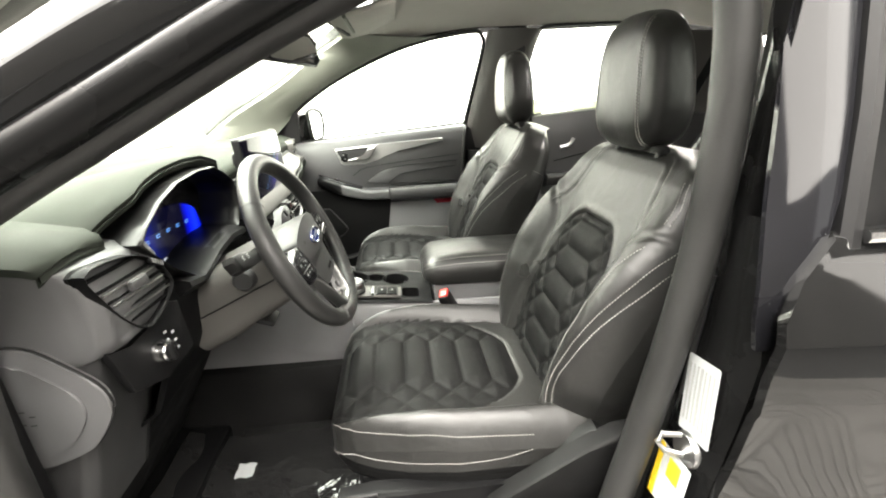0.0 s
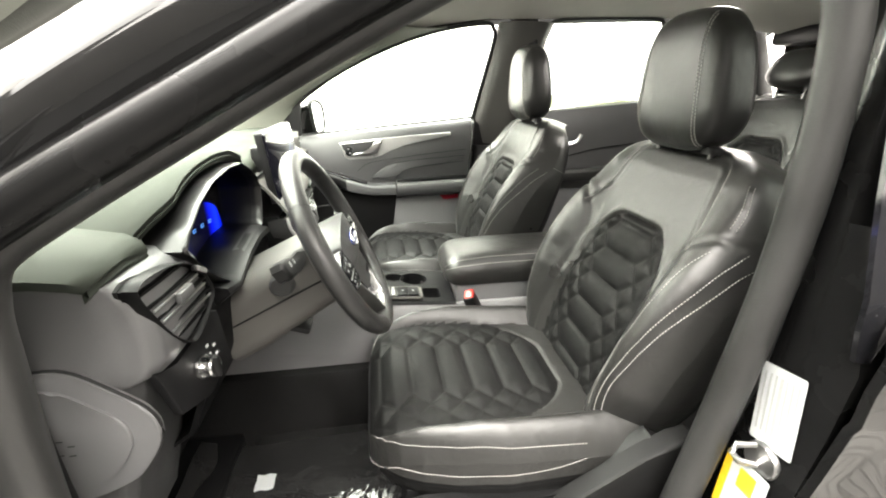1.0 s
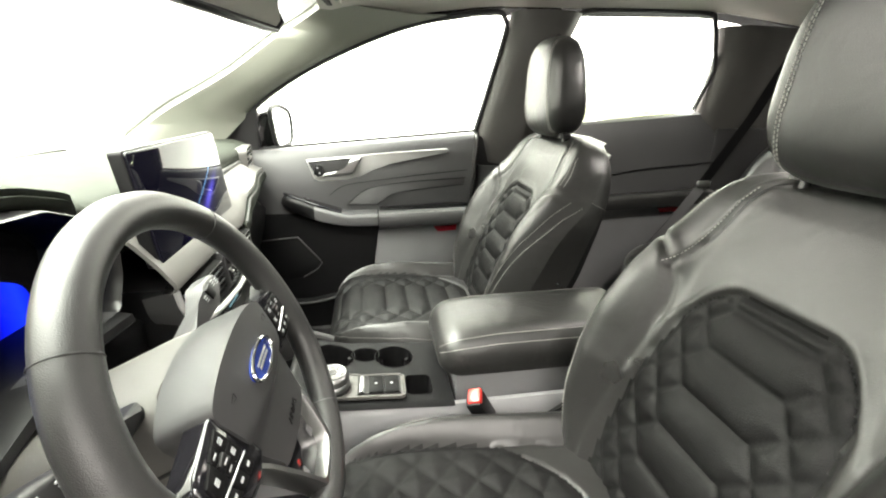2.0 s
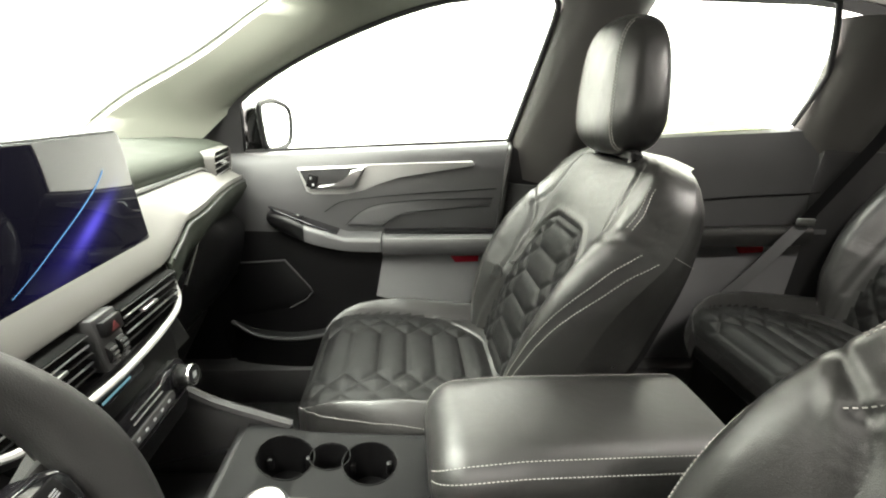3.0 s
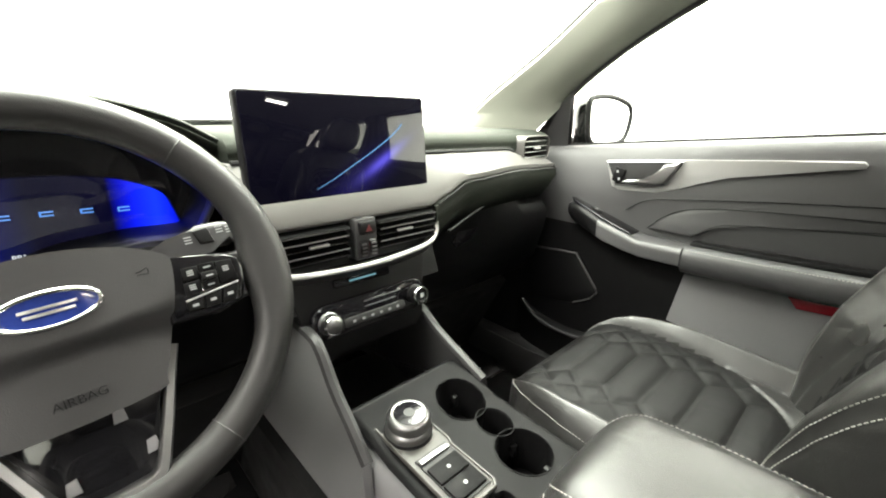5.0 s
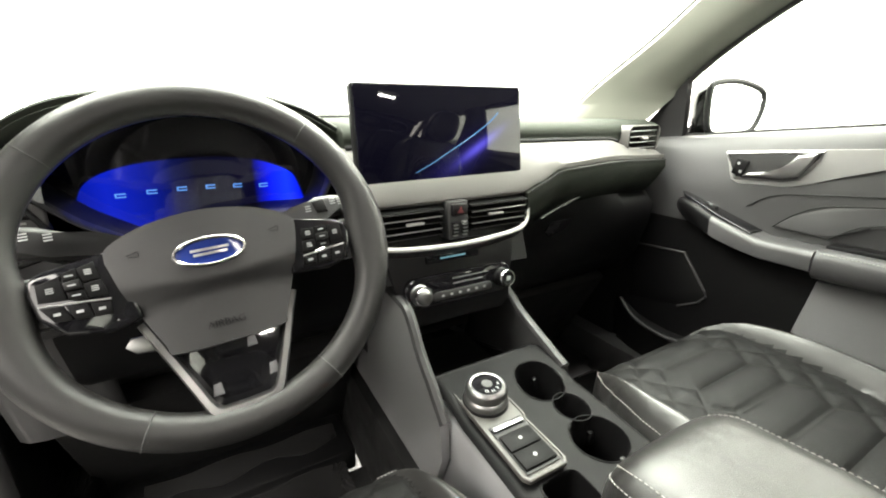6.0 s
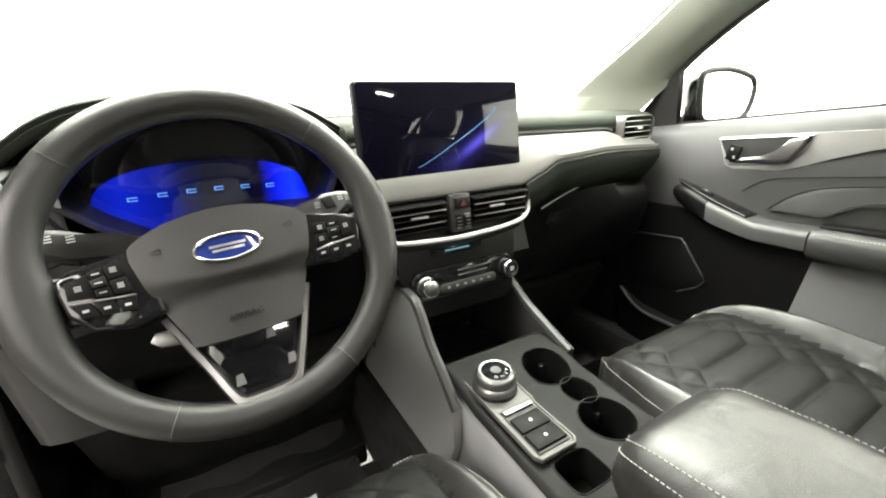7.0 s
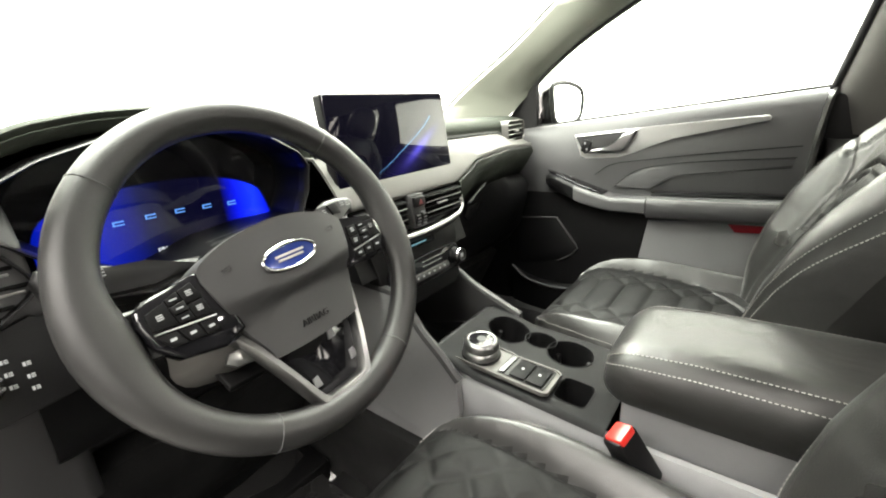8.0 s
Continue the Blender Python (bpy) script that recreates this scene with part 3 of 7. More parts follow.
    part("grab_rest", loft(rest(((-0.071, 0.656, 0.898, 0.052), (-0.05, 0.652, 0.892, 0.052), (0.0, 0.648, 0.878, 0.048), (0.04, 0.646, 0.868, 0.044), (0.138, 0.644, 0.870, 0.046)))), DOOR, d, angle=60)
    rings = [[(x, 0.715, z + 0.006), (x, 0.66, z + 0.004), (x, 0.648, z), (x, 0.641, z - 0.012), (x, 0.643, z - 0.045), (x, 0.658, z - 0.056), (x, 0.715, z - 0.062)] for x, z in ((0.142, 0.871), (0.25, 0.873), (0.36, 0.876), (0.462, 0.880))]
    pad_ob = part("armrest_pad", loft(rings), DOOR, d, "padded charcoal armrest", 60)
    part("stitching", stitches([(0.15, 0.6455, 0.8695), (0.30, 0.6455, 0.873), (0.455, 0.6455, 0.878)], (0, -0.6, 0.8)), THREAD, pad_ob)
    part("pull_pocket", rbox((0.30, 0.690, 0.882), (0.31, 0.035, 0.012), 0.004, pose(0, 0, 0, 0, -2, 0)), PLASTIC_B, d)
    sw = part("switch_panel", prism([(-0.17, 0.70), (-0.15, 0.680), (-0.05, 0.662), (0.018, 0.660), (0.018, 0.712), (-0.16, 0.712)], 0.006, Matrix.Translation((0, 0, 0.887)) @ Matrix(((1, 0, 0, 0), (0, 1, 0, 0), (-0.33, 0, 1, -0.010), (0, 0, 0, 1))), 0.002), GLOSS, d, "gloss black window switch panel")
    part("window_switch", rbox((-0.09, 0.69, 0.914), (0.03, 0.018, 0.008), 0.003, pose(0, 0, 0, 0, 18, 0)), PLASTIC_B, sw)
    part("switch_mark", rbox((-0.09, 0.688, 0.9185), (0.006, 0.008, 0.001), 0, pose(0, 0, 0, 0, 18, 0)), WHITE_INK, sw)
    # pale lower insert, red lamp, speaker, map pocket
    ins = [(0.141, 0.800), (0.44, 0.822), (0.43, 0.754), (0.395, 0.603), (0.28, 0.636), (0.122, 0.672)]
    part("lower_insert", prism(ins, 0.012, Matrix.Translation((0, 0.706, 0)) @ wm, 0.003), PLASTIC_G, d, "mid grey lower door insert")
    red = [(0.335, 0.808), (0.42, 0.811), (0.42, 0.792), (0.352, 0.788)]
    part("courtesy_reflector", prism(red, 0.004, Matrix.Translation((0, 0.693, 0)) @ wm, 0.001), DARKRED, d, "dark red courtesy reflector")
    spk = [(-0.28, 0.768), (-0.138, 0.780), (-0.070, 0.695), (-0.064, 0.682), (-0.081, 0.658), (-0.131, 0.629), (-0.28, 0.600)]
    part("speaker_grille", prism(spk, 0.008, Matrix.Translation((0, 0.708, 0)) @ wm, 0.004), PLASTIC_B, d, "dark speaker grille")
    part("speaker_ridge", tube([(x, 0.699, z) for x, z in spk[:6]], 0.003, 6), PLASTIC, d)
    pocket = smooth_path([(-0.30, 0.690, 0.585), (-0.22, 0.670, 0.548), (-0.10, 0.660, 0.545), (0.05, 0.668, 0.575), (0.12, 0.68, 0.60)], 5)
    part("map_pocket", loft([[p, p + Vector((0, 0.035, 0.006)), p + Vector((0, 0.035, -0.17)), p + Vector((0, 0.006, -0.17))] for p in pocket]), PLASTIC_B, d)
    part("pocket_lip", tube([p + Vector((0, -0.001, 0.002)) for p in pocket], 0.006, 8), PLASTIC, d)
    # window: frame, pane, sail panel, seal
    fr = [Vector((x, glass_y(z) - 0.008, z)) for x, z in ((-0.262, 1.060), (-0.250, 1.16), (-0.232, 1.207), (-0.09, 1.302), (0.08, 1.384), (0.24, 1.444), (0.40, 1.482), (0.52, 1.497), (0.552, 1.478), (0.558, 1.44), (0.53, 1.30), (0.494, 1.13))]
    part("window_frame", tube(smooth_path(fr, 4), 0.008, 8), PLASTIC, d)
    part("window_seal", tube([p + Vector((0, -0.006, 0.006)) for p in map(Vector, window_bar(-0.33, 0.495, 1))], 0.007, 6), VINYL, d)
    out = [(x, z) for x, z in ((-0.23, 1.06), (-0.225, 1.21), (-0.09, 1.30), (0.08, 1.382), (0.24, 1.442), (0.40, 1.48), (0.54, 1.49), (0.555, 1.44), (0.495, 1.125))]
    V = [Vector((x, glass_y(z) + dy, z)) for dy in (0, 0.004) for x, z in out]
    n = len(out)
    p = part("pane", (V, [list(range(n)), list(range(2 * n - 1, n - 1, -1))] + [[i, (i + 1) % n, n + (i + 1) % n, n + i] for i in range(n)]), GLASS, d, "clear side window glass")
    p.visible_shadow = False
    sail = [(-0.42, 1.045), (-0.37, 1.085), (-0.231, 1.214), (-0.250, 1.055)]
    V = [Vector((x, glass_y(z) - 0.016 + dy, z)) for dy in (0, 0.02) for x, z in sail]
    part("sail_panel", (V, [[0, 1, 2, 3], [7, 6, 5, 4]] + [[i, (i + 1) % 4, 4 + (i + 1) % 4, 4 + i] for i in range(4)]), PLASTIC, d, "dark mirror sail panel")
    skin = [[(x, y, z if z < 1 else belt(x) - 0.045) for y, z in ((0.80, 1.05), (0.86, 0.98), (0.89, 0.85), (0.89, 0.65), (0.85, 0.42))] for x in (-0.45, 0.0, 0.55)]
    part("outer_skin", sheet(skin, 0.01, (0, -1, 0)), PAINT, d)
    part("belt_corner", rbox((0.545, 0.775, 1.045), (0.15, 0.060, 0.15), 0.01), PLASTIC_B, d)
    return d


front_passenger_door()

# passenger exterior mirror
om = thing("wing_mirror", (-0.2, 0.9, 1.06), "black exterior mirror with a bright glass", "mirror")
mo = [(p.x, p.y) for p in smooth_path([(x, y, 0) for x, y in ((-0.118, -0.02), (-0.112, 0.045), (-0.085, 0.064), (0.0, 0.068), (0.085, 0.052), (0.108, 0.028), (0.098, -0.015), (0.07, -0.052), (0.02, -0.066), (-0.07, -0.068), (-0.11, -0.055), (-0.118, -0.02))], 4)][:-1]
mm = frame_at((-0.188, 0.905, 1.138), (0.10, 1.0, 0), (-0.12, 0, 1))
part("glass", prism([(x * 0.97, y * 0.95) for x, y in mo], 0.003, mm @ Matrix.Translation((0, 0, 0.001)), 0), MIRROR, om, "bright mirror glass")
part("rim", tube([mm @ Vector((x, y, 0.002)) for x, y in mo], 0.0085, 8, True), VINYL, om)
part("shell", loft([[mm @ Vector((x * k, y * k, -dz)) for x, y in mo] for k, dz in ((1.0, 0.0), (0.96, 0.03), (0.85, 0.06), (0.6, 0.085), (0.25, 0.10))]), PAINT, om)
part("stalk", tube([(-0.24, 0.80, 1.075), (-0.22, 0.84, 1.08), (-0.20, 0.88, 1.09)], 0.02, 8), PAINT, om)


def rear_door(s, name, label):
    d = thing(name, (1.0, 0.72 * s, 0.4), label, "door", "structure")
    up = [(0.795, 1.085), (0.778, 1.102), (0.755, 1.106), (0.738, 1.098), (0.725, 1.06), (0.71, 1.00), (0.705, 0.94), (0.70, 0.90)]
    part("upper_panel", flip(sheet(door_face(0.80, 1.52, 18, up), 0.02, (0, 1, 0)), s), DOOR, d)
    low = [(0.70, 0.90), (0.70, 0.80), (0.70, 0.70), (0.70, 0.60), (0.70, 0.42)]
    part("lower_panel", flip(sheet(door_face(0.80, 1.45, 12, low), 0.02, (0, 1, 0)), s), PLASTIC_G if s > 0 else PLASTIC_B, d)
    rings = [[(x, 0.71, z), (x, 0.655, z), (x, 0.645, z - 0.014), (x, 0.65, z - 0.05), (x, 0.71, z - 0.065)] for x, z in ((0.86, 0.905), (1.1, 0.915), (1.42, 0.93))]
    part("armrest", flip(loft(rings), s), LEATHER, d, angle=60)
    part("pad_crease", flip(tube(smooth_path([(0.9, 0.70, 0.96), (1.1, 0.70, 1.00), (1.45, 0.703, 1.03)], 5), 0.003, 6), s), PLASTIC_B, d)
    wm = frame_at((0, 0, 0), (1, 0, 0), (0, 0, 1))
    part("handle_recess", flip(prism([(0.90, 1.06), (1.03, 1.075), (1.0, 1.015), (0.92, 1.005)], 0.01, Matrix.Translation((0, 0.722, 0)) @ wm, 0.003), s), PLASTIC_B, d)
    part("handle", flip(tube(smooth_path([(0.93, 0.705, 1.02), (0.97, 0.70, 1.03), (0.99, 0.70, 1.06)], 4), 0.009, 8), s), SILVER, d, "satin silver pull handle")
    part("courtesy_reflector", flip(prism([(1.23, 0.853), (1.32, 0.856), (1.32, 0.838), (1.245, 0.834)], 0.006, Matrix.Translation((0, 0.70, 0)) @ wm, 0.001), s), DARKRED, d, "dark red courtesy reflector")
    fr = [Vector((x, s * (glass_y(z) - 0.008), z)) for x, z in ((0.85, 1.165), (0.80, 1.18), (0.755, 1.38), (0.77, 1.46), (0.81, 1.51), (1.03, 1.525), (1.24, 1.525), (1.285, 1.50), (1.345, 1.38), (1.352, 1.34), (1.335, 1.218))]
    part("window_frame", tube(smooth_path(fr, 4), 0.008, 8), PLASTIC, d)
    out = [(0.80, 1.16), (0.755, 1.38), (0.77, 1.46), (0.81, 1.51), (1.03, 1.525), (1.24, 1.525), (1.285, 1.50), (1.345, 1.38), (1.352, 1.34), (1.335, 1.205)]
    n = len(out)
    V = [Vector((x, s * (glass_y(z) + dy), z)) for dy in (0, 0.004) for x, z in out]
    p = part("pane", (V, [list(range(n)), list(range(2 * n - 1, n - 1, -1))] + [[i, (i + 1) % n, n + (i + 1) % n, n + i] for i in range(n)]), GLASS, d, "clear rear side window glass")
    p.visible_shadow = False
    if s > 0:
        V = [Vector((x, glass_y(z) - 0.003 + dy, z)) for dy in (0, 0.0015) for x, z in ((0.78, 1.165), (0.775, 1.232), (1.0, 1.226), (1.20, 1.213), (1.31, 1.206), (1.31, 1.203))]
        p = part("tint_strip", (V, [list(range(6)), list(range(11, 5, -1))] + [[i, (i + 1) % 6, 6 + (i + 1) % 6, 6 + i] for i in range(6)]), TINT, d, "pale green tint strip along the glass foot")
        p.visible_shadow = False
    skin = []
    for y, z in ((0.788, 1.105), (0.800, 1.100), (0.818, 1.06), (0.839, 1.02), (0.846, 1.000), (0.848, 0.995), (0.846, 0.95), (0.846, 0.905), (0.842, 0.893), (0.832, 0.80), (0.818, 0.62), (0.80, 0.40)):
        x0 = line([(0.40, 0.52), (0.60, 0.565), (0.80, 0.585), (0.95, 0.585), (1.02, 0.592), (1.06, 0.618), (1.105, 0.665)], z)
        row = []
        for k in range(17):
            x = lerp(x0, 1.52, (k / 16) ** 1.6)
            out = 0.14 * min(max(x - 0.60, 0), 0.16) + 0.02 * (1 - math.exp(-max(x - 0.76, 0) / 0.2)) - 0.06 * max(0, 0.012 - (x - x0))
            row.append((x, y + out * (0.55 if z > 1.09 else 1), z + 0.05 * (x - 0.60) * (z > 0.85)))
        skin.append(row)
    part("outer_skin", flip(sheet(skin, 0.012, (0, -1, 0)), s), PAINT, d, "gloss black painted door skin")
    app = [[(x0 + k * 0.018 * min(1, 0.25 + (z - 0.97) * 6), min(glass_y(z) + 0.008, 0.812 + 0.1 * max(0, z - 1.03)) + 0.003 * math.sin(k * 0.6), z) for k in range(6)] for z, x0 in ((0.97, 0.590), (1.01, 0.580), (1.05, 0.576), (1.15, 0.584), (1.24, 0.596), (1.36, 0.604), (1.52, 0.622))]
    part("glass_channel", flip(tube([(x0 + 0.104, glass_y(z) + 0.008, z) for z, x0 in ((1.09, 0.575), (1.24, 0.596), (1.36, 0.604), (1.52, 0.622))], 0.014, 8), s), PLASTIC_B, d)
    part("pillar_applique", flip(sheet(app, 0.006, (0, -1, 0)), s), GLOSS, d, "gloss black window pillar strip")
    if s < 0:
        dice = random.Random(7)
        flecks = []
        for k in range(60):
            z = dice.triangular(0.985, 1.13, 1.06)
            x = 0.582 + 0.06 * (z - 0.98) + dice.uniform(0.0, 0.09) * min(1, 0.25 + (z - 0.97) * 6)
            y = min(glass_y(z) + 0.008, 0.812 + 0.1 * max(0, z - 1.03)) + 0.001
            r = dice.choice((0.0002, 0.0003, 0.0003, 0.0005))
            flecks.append(rbox((x, y, z), (r * 2, 0.0004, r * dice.uniform(1.5, 4)), 0))
        part("dust_specks", flip(join(*flecks), s), PLASTIC_G, d, "dried water specks on the paint")
    part("belt_strip", flip(tube([(0.685 + 0.1 * i, 0.812 + 0.02 * min(i, 2), 1.108 + 0.007 * i) for i in range(9)], 0.008, 8), s), CHROME, d, "bright belt moulding")
    return d


rear_door(1, "door_2", "closed rear passenger-side door with grey lower trim")
rear_door(-1, "door_3", "closed rear driver-side door in gloss black paint")

# ---- driver's door opening: seals, jamb, labels, striker
seal_b = smooth_path([(0.485, -0.715, 0.42), (0.508, -0.712, 0.58), (0.535, -0.708, 0.72), (0.558, -0.705, 0.86), (0.578, -0.702, 1.00), (0.586, -0.70, 1.12), (0.587, -0.695, 1.24), (0.577, -0.688, 1.35), (0.555, -0.672, 1.43), (0.50, -0.66, 1.468), (0.40, -0.668, 1.455), (0.24, -0.69, 1.412), (0.08, -0.715, 1.338), (-0.09, -0.735, 1.245), (-0.20, -0.755, 1.182), (-0.262, -0.764, 1.140), (-0.283, -0.765, 1.095), (-0.291, -0.765, 1.035), (-0.298, -0.765, 0.960), (-0.304, -0.765, 0.885), (-0.308, -0.765, 0.81), (-0.312, -0.762, 0.62)], 6)
solo("door_seal", tube(seal_b, 0.025, 12, flat=0.95), RUBBER, (0.1, -0.72, 0.4), "dark grey rubber door opening seal", "door seal", "structure", 60)
seal_c = [p + Vector((0.010, -0.045, 0.012)) for p in seal_b if p.z > 1.1 and p.x < 0.48]
solo("jamb_channel", tube(seal_c, 0.020, 8), JAMB, (0.1, -0.75, 1.0), "gloss black painted door jamb channel", "door jamb", "structure", 60)
jamb = []
for z, dx in ((0.40, -0.065), (0.60, -0.04), (0.72, -0.02), (0.80, -0.008), (0.86, 0.0), (0.95, 0.006), (1.04, 0.008), (1.12, 0.008), (1.3, 0.012), (1.45, 0.012)):
    yo = min(0.825, glass_y(z) - 0.012) if z > 1.0 else 0.815
    jamb.append([(0.625 + dx, -0.68, z), (0.600 + dx, -0.712, z), (0.592 + dx, -0.735, z), (0.586 + dx, -max(0.74, yo - 0.02), z), (0.594 + dx, -yo, z), (0.66 + dx, -yo, z)])
solo("door_jamb", sheet(jamb, 0.01, (1, 0, 0)), JAMB, (0.6, -0.76, 0.4), "gloss black painted centre pillar jamb", "door jamb", "structure", 60)
card = thing("jamb_label", (0.588, -0.752, 0.85), "white printed label stuck on the black jamb", "label")
cm = frame_at((0.5835, -0.757, 0.853), (-0.10, -1, 0.22), (0.10, 0.08, 1))
part("backing", prism(rounded(0.068, 0.115, 0.003, 2), 0.0012, cm), PAPER, card)
for k in range(7):
    part("print_line", rbox((0, 0, 0), (0.003 if k != 3 else 0.005, 0.085, 0.0006), 0, cm @ Matrix.Translation((-0.026 + 0.0087 * k, 0.002, 0.0016))), INK, card)
tyre = thing("tyre_label", (0.56, -0.765, 0.72), "yellow and white printed label on the jamb", "label")
tm = frame_at((0.558, -0.765, 0.712), (-0.10, -1, 0.15), (0.18, 0.05, 1))
part("backing", prism(rounded(0.075, 0.09, 0.003, 2), 0.0012, tm), PAPER, tyre)
part("yellow_edge", rbox((0, 0, 0), (0.012, 0.09, 0.0008), 0, tm @ Matrix.Translation((-0.031, 0, 0.0016))), YELLOW, tyre)
part("yellow_block", rbox((0, 0, 0), (0.028, 0.03, 0.0008), 0, tm @ Matrix.Translation((0.006, 0.02, 0.0016))), YELLOW, tyre)
st = thing("door_striker", (0.58, -0.765, 0.785), "pale metal door latch striker on the jamb", "striker")
part("plate", lathe([(0.0, 0.004), (0.024, 0.004), (0.026, 0.0), (0.026, -0.004)], frame_at((0.572, -0.768, 0.775), (0, 1, 0), (0, 0, -1)), 20), SILVER, st)
part("loop", tube([(0.575, -0.758, 0.792), (0.545, -0.750, 0.790), (0.537, -0.752, 0.780), (0.545, -0.758, 0.768), (0.575, -0.768, 0.762)], 0.0045, 8), SILVER, st)


def open_driver_door():
    """The driver's door, swung wide on its front hinges."""
    d = thing("door_4", (-0.44, -0.86, 0.4), "open driver's door with dark inner trim", "door", "structure")
    hm = Matrix.Translation((-0.45, -0.86, 0)) @ pose(0, 0, 0, 0, 0, -78)

    def P(rows):
        return [[hm @ Vector(p) for p in r] for r in rows]
    inner = P([[(u, 0.075 - 0.02 * math.sin(math.pi * (z - 0.35) / 0.8), z) for u in (0.03, 0.3, 0.6, 0.98)] for z in (0.36, 0.5, 0.65, 0.8, 0.95, 1.08)])
    w = hm.to_3x3() @ Vector((0, -1, 0))
    part("inner_panel", sheet(inner, 0.05, w), PLASTIC, d)
    part("armrest", moved(rbox((0.55, 0.10, 0.87), (0.6, 0.06, 0.06), 0.02), hm), LEATHER, d)
    part("outer_skin", sheet(P([[(u, -0.03 - 0.03 * math.sin(math.pi * (z - 0.3) / 0.8), z) for u in (0.0, 0.3, 0.6, 1.0)] for z in (0.33, 0.5, 0.7, 0.9, 1.08)]), 0.01, w), PAINT, d)
    part("edge_seal", tube([hm @ Vector(p) for p in ((0.02, 0.05, 0.36), (0.02, 0.05, 0.7), (0.02, 0.05, 1.08))], 0.02, 8), RUBBER, d)
    return d


open_driver_door()
# ------------------------------------------------------------------ dashboard
dash = thing("dashboard", (-0.35, 0, 0.7), "dark grey dashboard with a satin trim band", "dashboard")


def top_row(y):
    """Front-to-rear line over the dash top at y."""
    side = abs(y) / 0.69
    xf = -0.78 + 0.19 * side ** 3
    xr = line([(-0.692, -0.245), (-0.665, -0.228), (-0.60, -0.226), (-0.58, -0.30), (-0.55, -0.35), (-0.22, -0.35), (-0.18, -0.28), (-0.165, -0.222), (0.2, -0.222), (0.69, -0.250)], y)
    zc = line([(-0.692, 1.082), (-0.675, 1.094), (-0.64, 1.104), (-0.55, 1.112), (0.0, 1.118), (0.69, 1.108)], y)
    drop = line([(-0.66, 0.4), (-0.60, 1.0), (0.69, 1.0)], y)
    return [(xf - 0.03, y, 1.00), (xf, y, 1.075), (lerp(xf, xr, 0.3), y, zc - 0.004), (lerp(xf, xr, 0.6), y, zc + 0.004), (lerp(xf, xr, 0.85), y, zc + 0.002), (xr - 0.02, y, zc - 0.006 * drop), (xr - 0.004, y, zc - 0.016 * drop), (xr, y, zc - 0.028 * drop), (xr - 0.006, y, zc - 0.044 * drop)]


part("top_pad", sheet([top_row(-0.692 + 1.382 * i / 60) for i in range(61)], 0.01, (0, 0, -1)), DASH, dash, "soft dark grey dash top", 50)
# raised defroster pad line near the glass
part("defroster_grille", sheet([[(-0.70 + 0.02 * k + 0.12 * abs(y) ** 3, y, 1.102 + 0.004 * (k == 1)) for k in range(3)] for y in [-0.5 + 0.05 * i for i in range(21)]], 0.004, (0, 0, -1)), PLASTIC_B, dash)


def band_row(y):
    zt = line([(-0.2, 1.074), (0.2, 1.074), (0.47, 1.069), (0.53, 1.052), (0.66, 1.036)], y)
    xt = line([(-0.2, -0.205), (0.2, -0.200), (0.47, -0.226), (0.53, -0.230), (0.66, -0.242)], y)
    zb = curve([(-0.17, 0.990), (0.150, 0.990), (0.19, 1.004), (0.26, 1.026), (0.40, 1.030), (0.66, 1.020)], y)
    xb = curve([(-0.17, -0.146), (0.150, -0.146), (0.26, -0.158), (0.66, -0.216)], y)
    return [(xt - 0.03, y, zt + 0.002), (xt, y, zt), (lerp(xt, xb, 0.35), y, lerp(zt, zb, 0.25)), (lerp(xt, xb, 0.75), y, lerp(zt, zb, 0.62)), (xb, y, zb + 0.008), (xb + 0.001, y, zb), (xb - 0.008, y, zb - 0.004)]


part("trim_band", sheet([band_row(-0.17 + 0.835 * i / 40) for i in range(41)], 0.008, (-0.5, 0, -0.5)), BAND, dash, "satin grey trim band")


part("band_gap", tube([Vector(band_row(-0.165 + 0.66 * i / 30)[1]) + Vector((-0.002, 0, 0.003)) for i in range(31)], 0.004, 6), PLASTIC_B, dash, "dark groove over the trim band")


def lower_row(y):
    r = band_row(y)
    xb, zb = r[5][0], r[5][2]
    far = min(max((y - 0.17) / 0.2, 0), 1)
    return [(xb - 0.012, y, zb - 0.002), (xb + 0.004, y, zb - 0.006), (xb + 0.008, y, zb - 0.022), (xb - 0.002 - 0.01 * far, y, zb - 0.055), (xb - 0.03 - 0.01 * far, y, zb - 0.09), (-0.222, y, 0.895), (-0.232, y, 0.84), (-0.255, y, 0.76), (-0.30, y, 0.70), (-0.42, y, 0.66)]


part("passenger_panel", sheet([lower_row(0.158 + 0.507 * i / 26)[:5] for i in range(27)], 0.008, (-1, 0, 0)), DASH, dash, angle=60)
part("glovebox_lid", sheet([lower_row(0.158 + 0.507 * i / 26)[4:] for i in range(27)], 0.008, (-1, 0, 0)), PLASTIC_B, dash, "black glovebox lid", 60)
part("seam", tube([Vector(lower_row(0.165 + 0.5 * i / 20)[1]) + Vector((0.001, 0, 0.001)) for i in range(21)], 0.0022, 6), PLASTIC_B, dash)
part("glovebox_seam", tube(smooth_path([(-0.150, 0.20, 0.93), (-0.180, 0.30, 0.945), (-0.215, 0.42, 0.955), (-0.25, 0.62, 0.955)], 6), 0.003, 6), PLASTIC_B, dash)
part("glovebox_handle", prism([(0.285, 0.872), (0.30, 0.858), (0.345, 0.870), (0.375, 0.898), (0.36, 0.905), (0.30, 0.895)], 0.006, Matrix(((0, 0, 1, -0.228), (1, 0, 0, 0), (0, 1, 0, 0), (0, 0, 0, 1))), 0.002), GLOSS, dash, "gloss dark glovebox pull")


